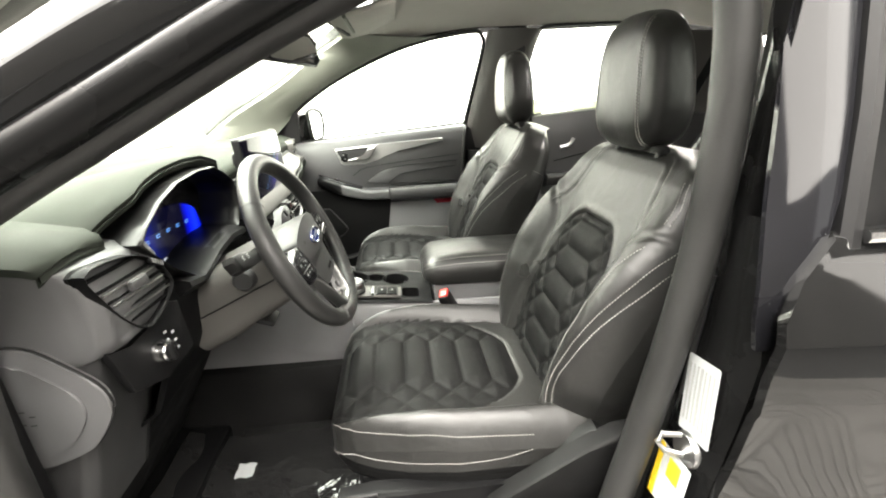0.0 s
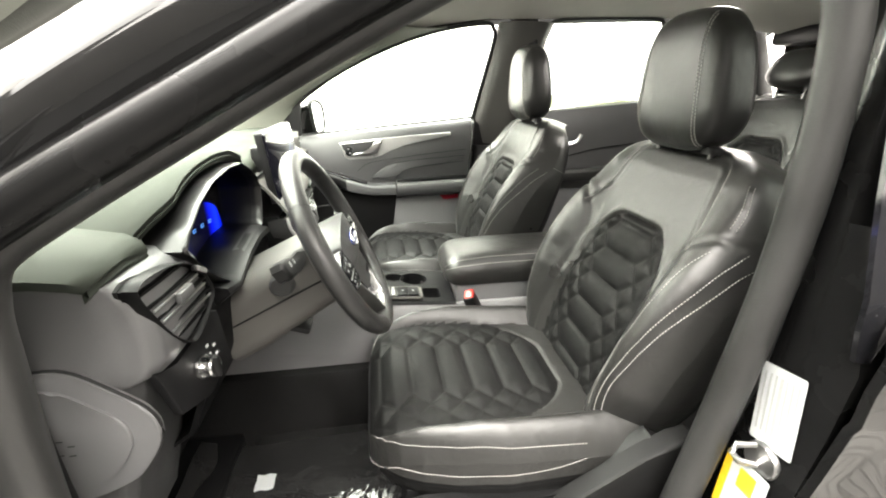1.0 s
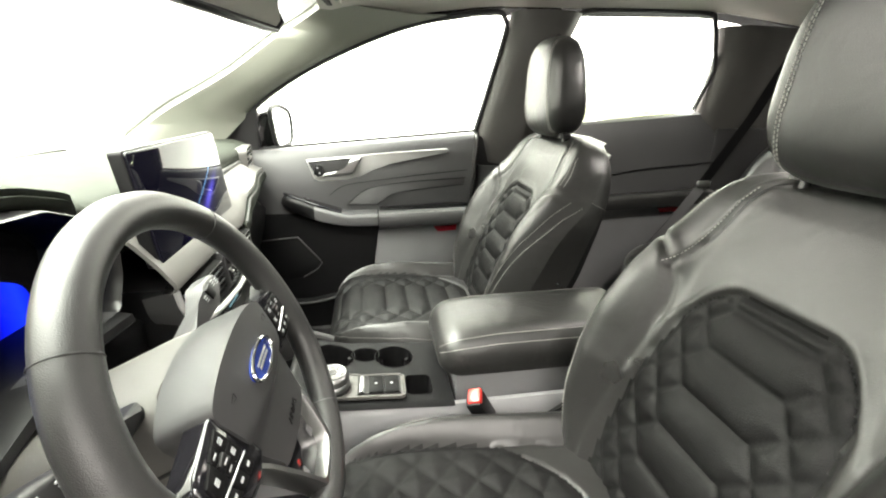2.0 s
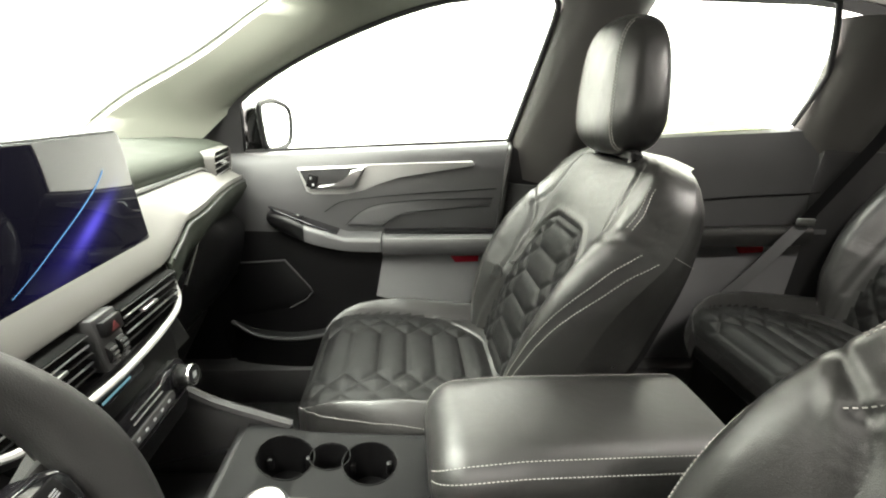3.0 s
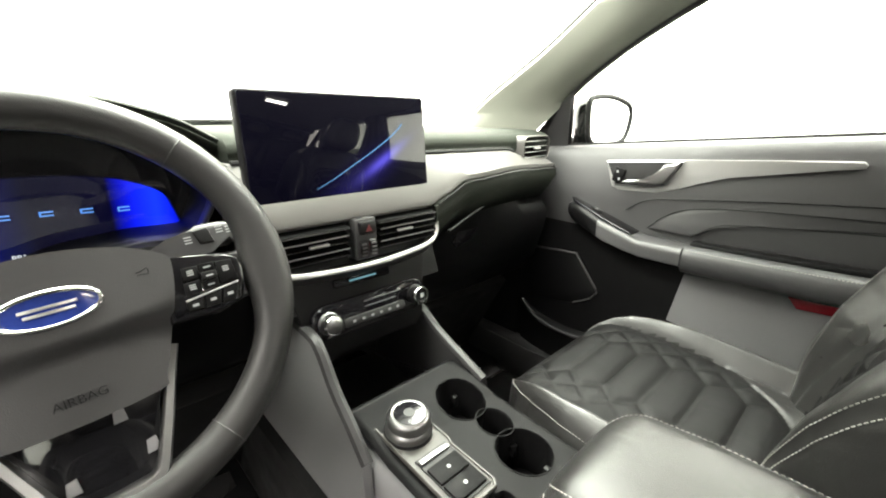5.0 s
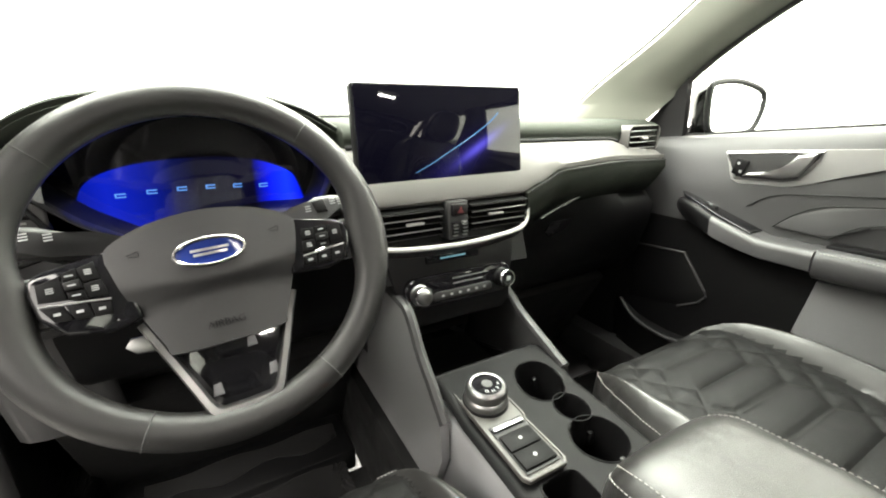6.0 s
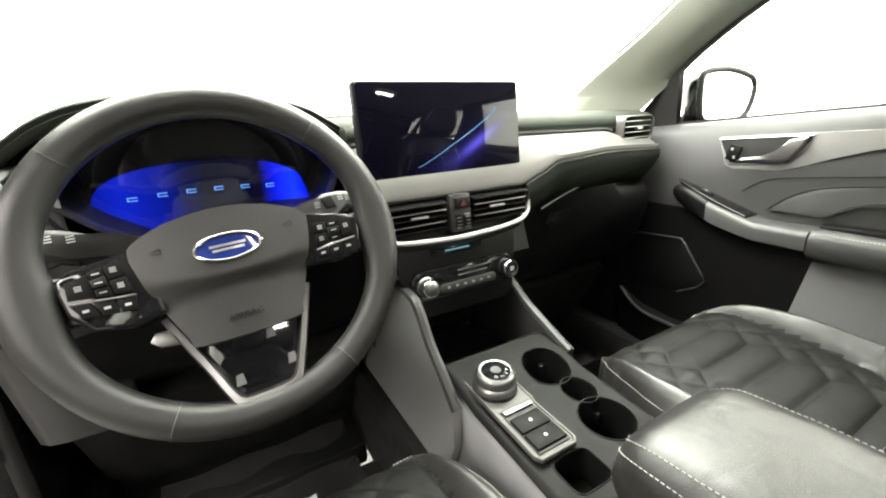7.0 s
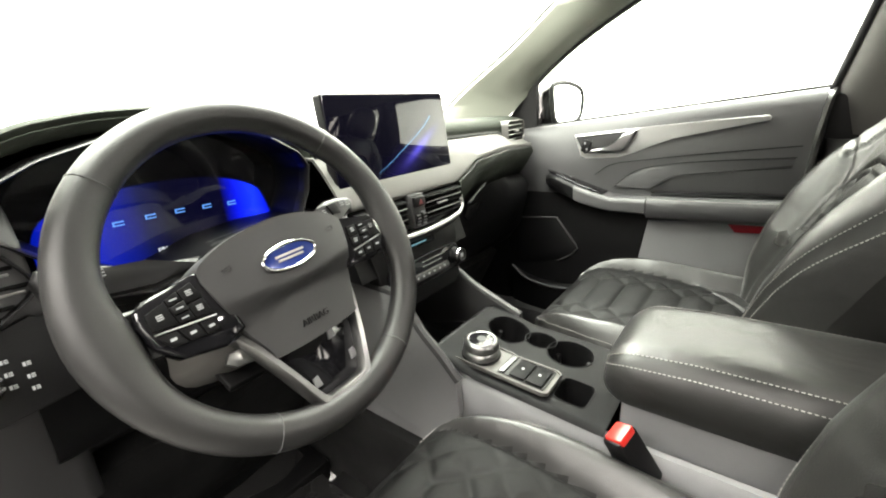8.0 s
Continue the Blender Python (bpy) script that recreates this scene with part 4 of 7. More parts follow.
def slats(parent, y0, y1, z0, z1, x, n, chrome=(), tilt=18, m=None):
    for k in range(n):
        z = lerp(z0, z1, (k + 0.5) / n)
        vf = rbox((x, (y0 + y1) / 2, z), (0.022, abs(y1 - y0), 0.0035), 0.0012, pose(0, 0, 0, 0, tilt, 0))
        part("slat", moved(vf, m) if m else vf, SLAT, parent)
        if k in chrome:
            a, b = chrome[k]
            vf = rbox((x + 0.0115, lerp(y0, y1, (a + b) / 2), z - 0.0115 * math.tan(radians(tilt))), (0.0016, abs(y1 - y0) * (b - a), 0.0020), 0.0005)
            part("slat_edge", moved(vf, m) if m else vf, SILVER, parent, "bright silver slat edge")


# side vent on the passenger end
pvm = Matrix.Translation((-0.236, 0.600, 1.068)) @ pose(0, 0, 0, 0, 0, 8.5)
PV = rounded(0.150, 0.062, 0.016, 4)
pv = part("side_vent", loft([[pvm @ Vector((d, y * k, z * k)) for y, z in PV] for k, d in ((1.0, -0.045), (1.0, 0.002), (0.97, 0.005), (0.93, 0.004), (0.90, -0.004), (0.88, -0.030))], True, False), BAND, dash, "grey framed corner air vent", 50)
part("vent_back", rbox((0, 0, 0), (0.006, 0.146, 0.058), 0.001, pvm @ Matrix.Translation((-0.024, 0, 0))), SLAT, pv)
slats(pv, -0.066, 0.066, -0.027, 0.027, -0.010, 4, {0: (0.03, 0.97), 1: (0.03, 0.97), 2: (0.03, 0.97), 3: (0.03, 0.97)}, 10, pvm)
part("vent_tab", rbox((0, 0, 0), (0.010, 0.026, 0.006), 0.002, pvm @ Matrix.Translation((0.004, 0.0, 0.0))), SILVER, pv)

# centre stack
part("stack_core", loft([[(x, y, z) for y in (-0.160, 0.160)] + [(-0.30, 0.160, z), (-0.30, -0.160, z)] for z, x in ((0.985, -0.172), (0.93, -0.160), (0.90, -0.150), (0.86, -0.135))]), PLASTIC_B, dash)
for sy in (-1, 1):
    v = part("centre_vent", rbox((-0.162, sy * 0.0905, 0.957), (0.022, 0.130, 0.056), 0.005), SLAT, dash, "black centre air vent")
    slats(v, sy * 0.027, sy * 0.152, 0.932, 0.984, -0.146, 5, {1: (0.02, 0.96), 3: (0.02, 0.96)}, 10)
    for k in (0, 2, 4):
        part("slat_lip", rbox((-0.1345, sy * 0.0895, 0.9352 + 0.0104 * k), (0.001, 0.124, 0.0008), 0), PLASTIC, v)
    part("vent_tab", rbox((-0.135, sy * 0.080, 0.9585), (0.008, 0.032, 0.0045), 0.002), SILVER, v)
hz = part("hazard_housing", rbox((-0.148, 0.0, 0.955), (0.034, 0.040, 0.066), 0.004, pose(0, 0, 0, 0, -6, 0)), PLASTIC, dash, "dark grey hazard switch housing")
part("hazard_button", rbox((-0.130, 0.0, 0.975), (0.010, 0.030, 0.020), 0.003, pose(0, 0, 0, 0, -6, 0)), PLASTIC_B, hz)
part("hazard_mark", prism([(-0.006, -0.005), (0.006, -0.005), (0, 0.006)], 0.0006, Matrix.Translation((-0.1248, 0, 0.975)) @ Matrix(((0, 0, 1, 0), (1, 0, 0, 0), (0, 1, 0, 0), (0, 0, 0, 1)))), BROWN_RED, hz)
for sy in (-0.009, 0.009):
    w = part("vent_wheel", lathe([(0.0, -0.006), (0.014, -0.006), (0.014, 0.006), (0.0, 0.006)], frame_at((-0.138, sy, 0.943), (1, 0, 0), (0, 0, 1)), 20), PLASTIC_B, hz)
    for k in range(4):
        part("wheel_rib", rbox((-0.1235 - 0.0012 * abs(k - 1.5), sy, 0.932 + 0.006 * k), (0.003, 0.008, 0.002), 0), SILVER, hz)
chin = smooth_path([(-0.150, -0.166, 0.986), (-0.146, -0.163, 0.955), (-0.136, -0.150, 0.932), (-0.128, -0.11, 0.921), (-0.122, 0.0, 0.916), (-0.128, 0.11, 0.921), (-0.136, 0.150, 0.932), (-0.146, 0.163, 0.955), (-0.150, 0.166, 0.986)], 6)
part("vent_chin", tube(chin, 0.0044, 8), LIGHT_BAND, dash, "satin silver vent surround")
part("vent_shelf", loft([[p + Vector((0, 0, -0.002)), p + Vector((-0.02, 0, -0.004)), p + Vector((-0.045, 0, -0.03 if abs(p.y) < 0.155 else -0.01)), p + Vector((-0.008, 0, -0.016))] for p in chin]), PLASTIC, dash)

# climate panel
face = Matrix.Translation((-0.118, 0.0, 0.845)) @ Matrix(((0, 0, 1, 0), (1, 0, 0, 0), (0, 1, 0, 0), (0, 0, 0, 1))) @ pose(0, 0, 0, -10, 0, 0)
part("stack_face", prism([(-0.135, 0.075), (-0.112, -0.05), (-0.09, -0.065), (0.09, -0.065), (0.108, -0.05), (0.130, 0.075)], 0.03, face @ Matrix.Translation((0, 0.0, -0.040)), 0.006), PLASTIC_B, dash)
cp = part("climate_panel", prism(rounded(0.215, 0.052, 0.02, 5), 0.010, face @ Matrix.Translation((-0.002, -0.002, -0.008)), 0.004), GLOSS, dash, "gloss black climate control panel")
for sx in (-0.084, 0.084):
    kn = part("knob", lathe([(0.0175, 0.0), (0.0175, 0.004), (0.0155, 0.006), (0.015, 0.020), (0.0135, 0.0225), (0.011, 0.023), (0.010, 0.0215), (0.0, 0.0215)], face @ Matrix.Translation((sx, -0.003, 0.0)), 28), FORK_M if sx < 0 else PLASTIC_B, cp, "ribbed control knob")
    part("knob_ring", lathe([(0.0162, 0.018), (0.0165, 0.021), (0.0150, 0.0232), (0.0135, 0.0228)], face @ Matrix.Translation((sx, -0.003, 0.0)), 28), CHROME, kn)
    if sx > 0:
        part("knob_mark", prism([(-0.004, -0.004), (0.004, -0.004), (0.006, 0.003), (-0.002, 0.004)], 0.0008, face @ Matrix.Translation((sx, -0.003, 0.0218))), WHITE_INK, kn)
part("button_bar", prism(rounded(0.120, 0.015, 0.006, 3), 0.005, face @ Matrix.Translation((0.0, -0.013, 0.0)), 0.002), PLASTIC, cp)
for k in range(6):
    part("button_mark", rbox((0, 0, 0), (0.005, 0.004, 0.0006), 0, face @ Matrix.Translation((-0.042 + 0.017 * k, -0.013, 0.0054))), WHITE_INK, cp)
part("slot_line", rbox((0, 0, 0), (0.075, 0.0016, 0.0012), 0.0005, face @ Matrix.Translation((0.018, 0.013, 0.0022))), SILVER, cp)
part("slot_line", rbox((0, 0, 0), (0.062, 0.0016, 0.0012), 0.0005, face @ Matrix.Translation((0.012, 0.004, 0.0022))), SILVER, cp)
part("slot_glint", prism([(0.045, 0.012), (0.062, 0.013), (0.082, 0.017), (0.086, 0.013), (0.062, 0.019), (0.050, 0.016)], 0.001, face @ Matrix.Translation((0, 0.002, 0.0022))), SILVER, cp)
part("knob_dome", lathe([(0.0145, 0.020), (0.012, 0.0245), (0.007, 0.027), (0.0, 0.0278)], face @ Matrix.Translation((-0.084, -0.003, 0.0)), 28), FORK_M, cp, "silver domed knob cap")
br = part("badge_strip", prism(rounded(0.105, 0.014, 0.003, 2), 0.004, face @ Matrix.Translation((-0.01, 0.050, -0.010)), 0.001), GLOSS, dash, "dark strip with a teal lit line")
part("badge_bar", rbox((0, 0, 0), (0.050, 0.0028, 0.0006), 0, face @ Matrix.Translation((-0.01, 0.050, -0.0057))), TEAL, br)
part("lower_bin", join(rbox((-0.20, 0.0, 0.792), (0.12, 0.20, 0.01), 0.003), rbox((-0.27, 0, 0.74), (0.01, 0.22, 0.14), 0.003)), PLASTIC_B, dash)
for sy in (-0.03, 0.02):
    part("socket", lathe([(0.016, 0.0), (0.016, 0.006), (0.012, 0.008), (0.011, 0.0)], frame_at((-0.262, sy, 0.755), (0, 1, 0), (0, 0, 1)), 16), PLASTIC, dash)

# ---- driver side: instrument hood, bezel, cluster, vent, end cap, light switch
BEZEL = [(-0.574, 1.064), (-0.548, 1.086), (-0.500, 1.111), (-0.440, 1.128), (-0.360, 1.134), (-0.290, 1.130), (-0.246, 1.112), (-0.208, 1.089), (-0.192, 1.066), (-0.200, 1.026), (-0.220, 0.990), (-0.285, 0.992), (-0.360, 0.984), (-0.440, 0.958), (-0.508, 1.002)]
HOODC = (-0.375, 1.05)


def grow(o, k, dx=0.0, dz=0.0):
    return [(HOODC[0] + (y - HOODC[0]) * k + dx, HOODC[1] + (z - HOODC[1]) * k + dz) for y, z in o]


def ring_at(o, x, lean=0.0):
    return [(x - lean * (z - 1.05), y, z) for y, z in o]


fine = []
for (ya, za), (yb, zb), (yc, zc) in zip(BEZEL[-1:] + BEZEL[:-1], BEZEL, BEZEL[1:] + BEZEL[:1]):
    # each corner keeps a small radius
    fine += [(lerp(yb, ya, 0.30), lerp(zb, za, 0.30)), (lerp(yb, ya, 0.08), lerp(zb, za, 0.08)), (lerp(yb, yc, 0.08), lerp(zb, zc, 0.08)), (lerp(yb, yc, 0.30), lerp(zb, zc, 0.30))]
hood = part("instrument_hood", loft([ring_at(grow(fine, 0.97), -0.275), ring_at(grow(fine, 1.0), -0.21), ring_at(grow(fine, 1.01), -0.203)], True, False), PLASTIC_B, dash, "black instrument bezel", 60)
keep = list(range(53, 60)) + list(range(0, 43))
for name, which, mat, note in (("bezel_band", keep, BEZEL_M, "dark satin metal bezel face"), ("bezel_rest", list(range(42, 54)), PLASTIC, "")):
    part(name, loft([[ring_at(grow(fine, k), x)[n] for n in which] for k, x in ((0.998, -0.214), (1.002, -0.204), (1.010, -0.196), (1.022, -0.192), (1.034, -0.193), (1.042, -0.199), (1.044, -0.25))], False, False), mat, hood, note, 60)


def brow_z(y):
    """Height of the hood's front edge: nearly straight runs with rounded shoulders."""
    keys = [(-0.70, 1.010), (-0.594, 1.100), (-0.557, 1.126), (-0.508, 1.149), (-0.448, 1.160), (-0.370, 1.164), (-0.292, 1.160), (-0.221, 1.139), (-0.162, 1.108), (-0.10, 1.07)]
    return sum(line(keys, y + 0.006 * k) for k in range(-3, 4)) / 7


brow = []
for x, up, dz in ((-0.222, 1.0, -0.016), (-0.212, 1.0, -0.010), (-0.210, 1.0, -0.003), (-0.216, 1.0, 0.0), (-0.24, 1.0, 0.001), (-0.30, 0.80, 0.0), (-0.38, 0.45, 0.0), (-0.46, 0.15, 0.0), (-0.54, 0.0, -0.004)):
    brow.append([(x - 0.06 * max(0, abs(y + 0.38) - 0.16) / 0.1, y, lerp(1.112, brow_z(y), up) + dz) for y in [-0.655 + 0.0133 * k for k in range(40)]])
part("hood_brow", sheet(brow, 0.008, (0, 0, -1)), DASH, dash, "soft dark hood over the instruments", 60)
part("cluster_backing", prism([(y, z) for y, z in grow(fine, 0.99)], 0.01, Matrix(((0, 0, 1, -0.285), (1, 0, 0, 0), (0, 1, 0, 0), (0, 0, 0, 1)))), GLOSS, dash, "gloss black cluster surround")
part("cluster_lip", loft([[(x, y, line([(-0.50, 0.975), (-0.44, 0.962), (-0.36, 0.984), (-0.285, 0.992), (-0.215, 0.985)], y) + dz) for x, dz in ((-0.285, 0.0), (-0.20, 0.0), (-0.182, -0.004), (-0.180, -0.014), (-0.20, -0.03), (-0.285, -0.03))] for y in [-0.50 + 0.015 * k for k in range(20)]]), PLASTIC_B, dash, "black lip below the display", 50)
CL = [(-0.522, 0.985), (-0.520, 1.020), (-0.500, 1.046), (-0.450, 1.062), (-0.370, 1.068), (-0.300, 1.062), (-0.250, 1.044), (-0.232, 1.022), (-0.228, 0.972), (-0.30, 0.965), (-0.45, 0.965)]


def display(name, horizontal, stops, y0, y1, power):
    """Screen glow: colour along the axis, brightness from a broad wave."""
    m = bpy.data.materials.new(name)
    m.use_nodes = True
    n, l = m.node_tree.nodes, m.node_tree.links
    b = n["Principled BSDF"]
    b.inputs["Base Color"].default_value = (0.004, 0.004, 0.006, 1)
    b.inputs["Roughness"].default_value = 0.06
    co, sep = n.new("ShaderNodeTexCoord"), n.new("ShaderNodeSeparateXYZ")
    l.new(co.outputs["Object"], sep.inputs[0])
    mr = n.new("ShaderNodeMapRange")
    mr.inputs["From Min"].default_value, mr.inputs["From Max"].default_value = y0, y1
    l.new(sep.outputs["Y" if horizontal else "Z"], mr.inputs["Value"])
    rp = n.new("ShaderNodeValToRGB")
    rp.color_ramp.elements.remove(rp.color_ramp.elements[0])
    rp.color_ramp.elements[0].position, rp.color_ramp.elements[0].color = stops[0][0], (*stops[0][1], 1)
    for p, c in stops[1:]:
        e = rp.color_ramp.elements.new(p)
        e.color = (*c, 1)
    l.new(mr.outputs[0], rp.inputs[0])
    l.new(rp.outputs[0], b.inputs["Emission Color"])
    b.inputs["Emission Strength"].default_value = power
    return m


CLUSTER_GLOW = display("cluster_glow", True, ((0.0, (0.0, 0.004, 0.20)), (0.12, (0.002, 0.010, 0.36)), (0.28, (0.001, 0.006, 0.20)), (0.40, (0.001, 0.003, 0.04)), (0.50, (0.001, 0.001, 0.008)), (0.76, (0.001, 0.001, 0.010)), (0.83, (0.002, 0.006, 0.55)), (0.93, (0.006, 0.03, 0.95)), (1.0, (0.0, 0.006, 0.55))), -0.522, -0.228, 0.42)
cl = thing("instrument_cluster", (0, 0, 0), "lit blue instrument display in a dark hood", "display")
YZ = Matrix(((0, 0, 1, 0), (1, 0, 0, 0), (0, 1, 0, 0), (0, 0, 0, 1)))
part("display", prism([(p.y, p.z) for p in smooth_path([(0, y, z) for y, z in CL + CL[:1]], 4)][:-1], 0.004, Matrix.Translation((-0.2755, 0, 0)) @ YZ), CLUSTER_GLOW, cl, "glowing blue screen")
CYAN = lit("lit_blue_sign", (0.10, 0.30, 0.80), 0.32)
for k in range(6):
    y, z = -0.472 + 0.0375 * k, 1.020 + 0.003 * k - 0.0006 * k * k
    mk = part("start_sign", join(rbox((-0.271, y, z + 0.0022), (0.0006, 0.013, 0.0018), 0), rbox((-0.271, y, z - 0.0022), (0.0006, 0.013, 0.0016), 0), rbox((-0.271, y - 0.0055, z), (0.0006, 0.002, 0.004), 0)), CYAN, cl)
words("PRNDL", 0.009, Matrix.Translation((-0.2708, -0.385, 0.975)) @ YZ, ICON, cl, "gear_line", 0.0002)


WRAP = ((-0.54, 0.0), (-0.60, 0.0), (-0.645, -0.001), (-0.668, -0.006), (-0.682, -0.018), (-0.689, -0.045), (-0.691, -0.11), (-0.693, -0.22), (-0.695, -0.34))


def around(c, x, z, off=0.0):
    """Point at step c along the rounded dash end; off lifts it from the surface."""
    i = min(int(c), len(WRAP) - 2)
    (y0, d0), (y1, d1) = WRAP[i], WRAP[i + 1]
    f = c - i
    dy, dx = y1 - y0, d1 - d0
    L = math.hypot(dx, dy)
    return (x + lerp(d0, d1, f) + off * -dy / L, lerp(y0, y1, f) + off * dx / L, z)


steps = [k * 0.25 for k in range(33)]
fascia = [[around(c, x, z) for c in steps] for x, z in ((-0.262, 1.078), (-0.232, 1.074), (-0.212, 1.062), (-0.200, 1.04), (-0.196, 1.00), (-0.198, 0.965), (-0.206, 0.946), (-0.222, 0.938))]
part("driver_panel", sheet(fascia, 0.008, (-0.7, 0.5, 0)), DOOR, dash, "", 60)
under = [[around(c, -0.222 - 0.29 * (0.945 - z), z) for c in steps] for z in (0.948, 0.90, 0.85, 0.80, 0.75, 0.70, 0.64)]
part("lower_panel", sheet(under, 0.008, (-0.7, 0.5, 0)), PLASTIC, dash, "", 60)
COVER = [(p.x, p.y) for p in smooth_path([(x, z, 0) for x, z in ((-0.44, 0.930), (-0.40, 0.960), (-0.349, 0.974), (-0.310, 0.979), (-0.283, 0.972), (-0.249, 0.944), (-0.222, 0.917), (-0.213, 0.890), (-0.220, 0.862), (-0.243, 0.828), (-0.264, 0.811), (-0.31, 0.793), (-0.37, 0.788), (-0.44, 0.80))], 3)]
side_m = Matrix(((1, 0, 0, 0), (0, 0, -1, -0.690), (0, 1, 0, 0), (0, 0, 0, 1)))
cover = part("knee_cover", prism(COVER, 0.010, side_m, 0.0035, 3), DOOR, dash, "dark grey side cover panel", 50)
part("cover_gap", tube([side_m @ Vector((x, z, 0.0055)) for x, z in COVER], 0.0022, 6, True), VINYL, dash)
part("cover_field", prism([(-0.335 + (x + 0.335) * 0.80 - 0.006, 0.872 + (z - 0.872) * 0.80) for x, z in COVER], 0.004, side_m @ Matrix.Translation((0, 0, 0.009)), 0.0035, 3), DOOR, cover)
for dx, dz in ((-0.014, 0.006), (0.0, 0.012), (0.010, 0.004), (-0.004, -0.008), (0.008, -0.010)):
    part("cover_mark", rbox((-0.318 + dx, -0.7034, 0.876 + dz), (0.007, 0.0006, 0.0012), 0), PLASTIC_B, cover)
part("column_panel", sheet([[(-0.215, y, line([(-0.57, 0.962), (-0.50, 0.972), (-0.40, 0.95), (-0.15, 0.95)], y)), (-0.202, y, 0.94), (-0.205, y, 0.90), (-0.212, y, 0.84), (-0.245, y, 0.76), (-0.36, y, 0.68)] for y in [-0.57 + 0.02 * i for i in range(22)]], 0.01, (-1, 0, 0)), CONSOLE, dash, "", 60)
# corner vent, driver end
dm = frame_at((-0.196, -0.614, 1.012), (0.09, 1, 0), (0, 0, 1))
VENT = [((p.x + 0.62) * 0.86, p.y - 1.01) for p in smooth_path([(y, z, 0) for y, z in ((-0.708, 1.062), (-0.690, 1.068), (-0.650, 1.066), (-0.605, 1.057), (-0.560, 1.034), (-0.535, 1.003), (-0.532, 0.985), (-0.550, 0.970), (-0.585, 0.953), (-0.615, 0.948), (-0.640, 0.962), (-0.665, 0.987), (-0.690, 1.024), (-0.705, 1.050), (-0.708, 1.062))], 3)][:-1]
dv = part("side_vent", loft([[dm @ Vector((x * k, y * k, z)) for x, y in VENT] for k, z in ((1.02, -0.012), (1.02, 0.0), (1.0, 0.0035), (0.97, 0.002), (0.955, -0.004), (0.93, -0.035))], True, False), CONSOLE, dash, "dark slanted corner air vent", 50)
part("vent_back", prism([(x * 0.95, y * 0.95) for x, y in VENT], 0.004, dm @ Matrix.Translation((0, 0, -0.026))), VINYL, dv)


def vent_span(y):
    """Left and right end of the vent's opening at height y."""
    hits = [x0 + (x1 - x0) * (y - y0) / (y1 - y0) for (x0, y0), (x1, y1) in zip(VENT, VENT[1:] + VENT[:1]) if (y0 - y) * (y1 - y) < 0]
    return min(hits) * 0.95, max(hits) * 0.95


for k in range(5):
    y = 0.040 - 0.0200 * k
    a, b = vent_span(y)
    part("slat", moved(rbox((0, 0, 0), (b - a, 0.0042, 0.026), 0.0015), dm @ Matrix.Translation(((a + b) / 2, y, -0.012)) @ pose(0, 0, 0, -16, 0, 0)), SLAT, dv)
    if k in (1, 2, 3):
        part("slat_edge", moved(rbox((lerp(a, b, 0.5), y - 0.0034, 0.0008), ((b - a) * 0.92, 0.0030, 0.0020), 0.0008), dm), SILVER, dv, "bright silver slat edge")
part("vent_tab", moved(rbox((0.004, 0.010, 0.004), (0.034, 0.014, 0.008), 0.002), dm), DOOR, dv)
part("vent_wheel", moved(rbox((0.046, 0.024, 0.004), (0.026, 0.008, 0.008), 0.002, pose(0, 0, 0, 0, 0, -32)), dm), PLASTIC_B, dv)
for k in range(5):
    part("wheel_rib", moved(rbox((0.037 + 0.0045 * k, 0.0297 - 0.0028 * k, 0.0085), (0.002, 0.007, 0.002), 0), dm), PLASTIC_G, dv)
# light switch
lm = frame_at((-0.197, -0.602, 0.902), (0.15, 1, 0), (-0.1, 0, 1))
ls = part("light_switch_panel", prism([(-0.077, 0.048), (-0.04, 0.034), (0.0, 0.040), (0.05, 0.060), (0.072, 0.050), (0.072, -0.035), (0.0, -0.048), (-0.060, -0.028)], 0.012, lm @ Matrix.Translation((0, 0, -0.013)), 0.002), PLASTIC_B, dash)
part("light_knob", lathe([(0.018, 0.0), (0.018, 0.006), (0.0165, 0.009), (0.016, 0.018), (0.0135, 0.020), (0.0, 0.018)], lm, 24), CHROME, ls, "chrome light switch knob")
part("knob_grip", rbox((0, 0, 0), (0.008, 0.032, 0.012), 0.003, lm @ Matrix.Translation((0, 0, 0.020))), PLASTIC_B, ls)
for col in range(2):
    for k in range(3):
        mark = lm @ Matrix.Translation((0.020 + 0.015 * col, 0.020 - 0.014 * k - 0.008 * col, 0.0008))
        part("switch_mark", join(rbox((0, 0, 0), (0.0022, 0.0042, 0.0006), 0, mark), *[rbox((0, 0, 0), (0.0032, 0.0008, 0.0006), 0, mark @ Matrix.Translation((0.0035, 0.0016 * j, 0))) for j in (-1, 0, 1)]), WHITE_INK, ls)
# ---- touchscreen
ts = thing("touchscreen", (-0.17, 0, 1.02), "large dark tablet touchscreen with a blue swoosh", "screen")
sm = frame_at((-0.171, -0.001, 1.096), (0, 1, 0), (-0.105, 0, 1))
part("housing", prism(rounded(0.318, 0.158, 0.006, 3), 0.016, sm @ Matrix.Translation((0, 0, -0.018)), 0.003), PLASTIC_B, ts)


def calc(tree, op, a, c=None):
    """Math node whose inputs are sockets or numbers."""
    nd = tree.nodes.new("ShaderNodeMath")
    nd.operation = op
    for k, v in enumerate((a, c)):
        if v is None:
            continue
        if isinstance(v, (int, float)):
            nd.inputs[k].default_value = v
        else:
            tree.links.new(v, nd.inputs[k])
    return nd.outputs[0]


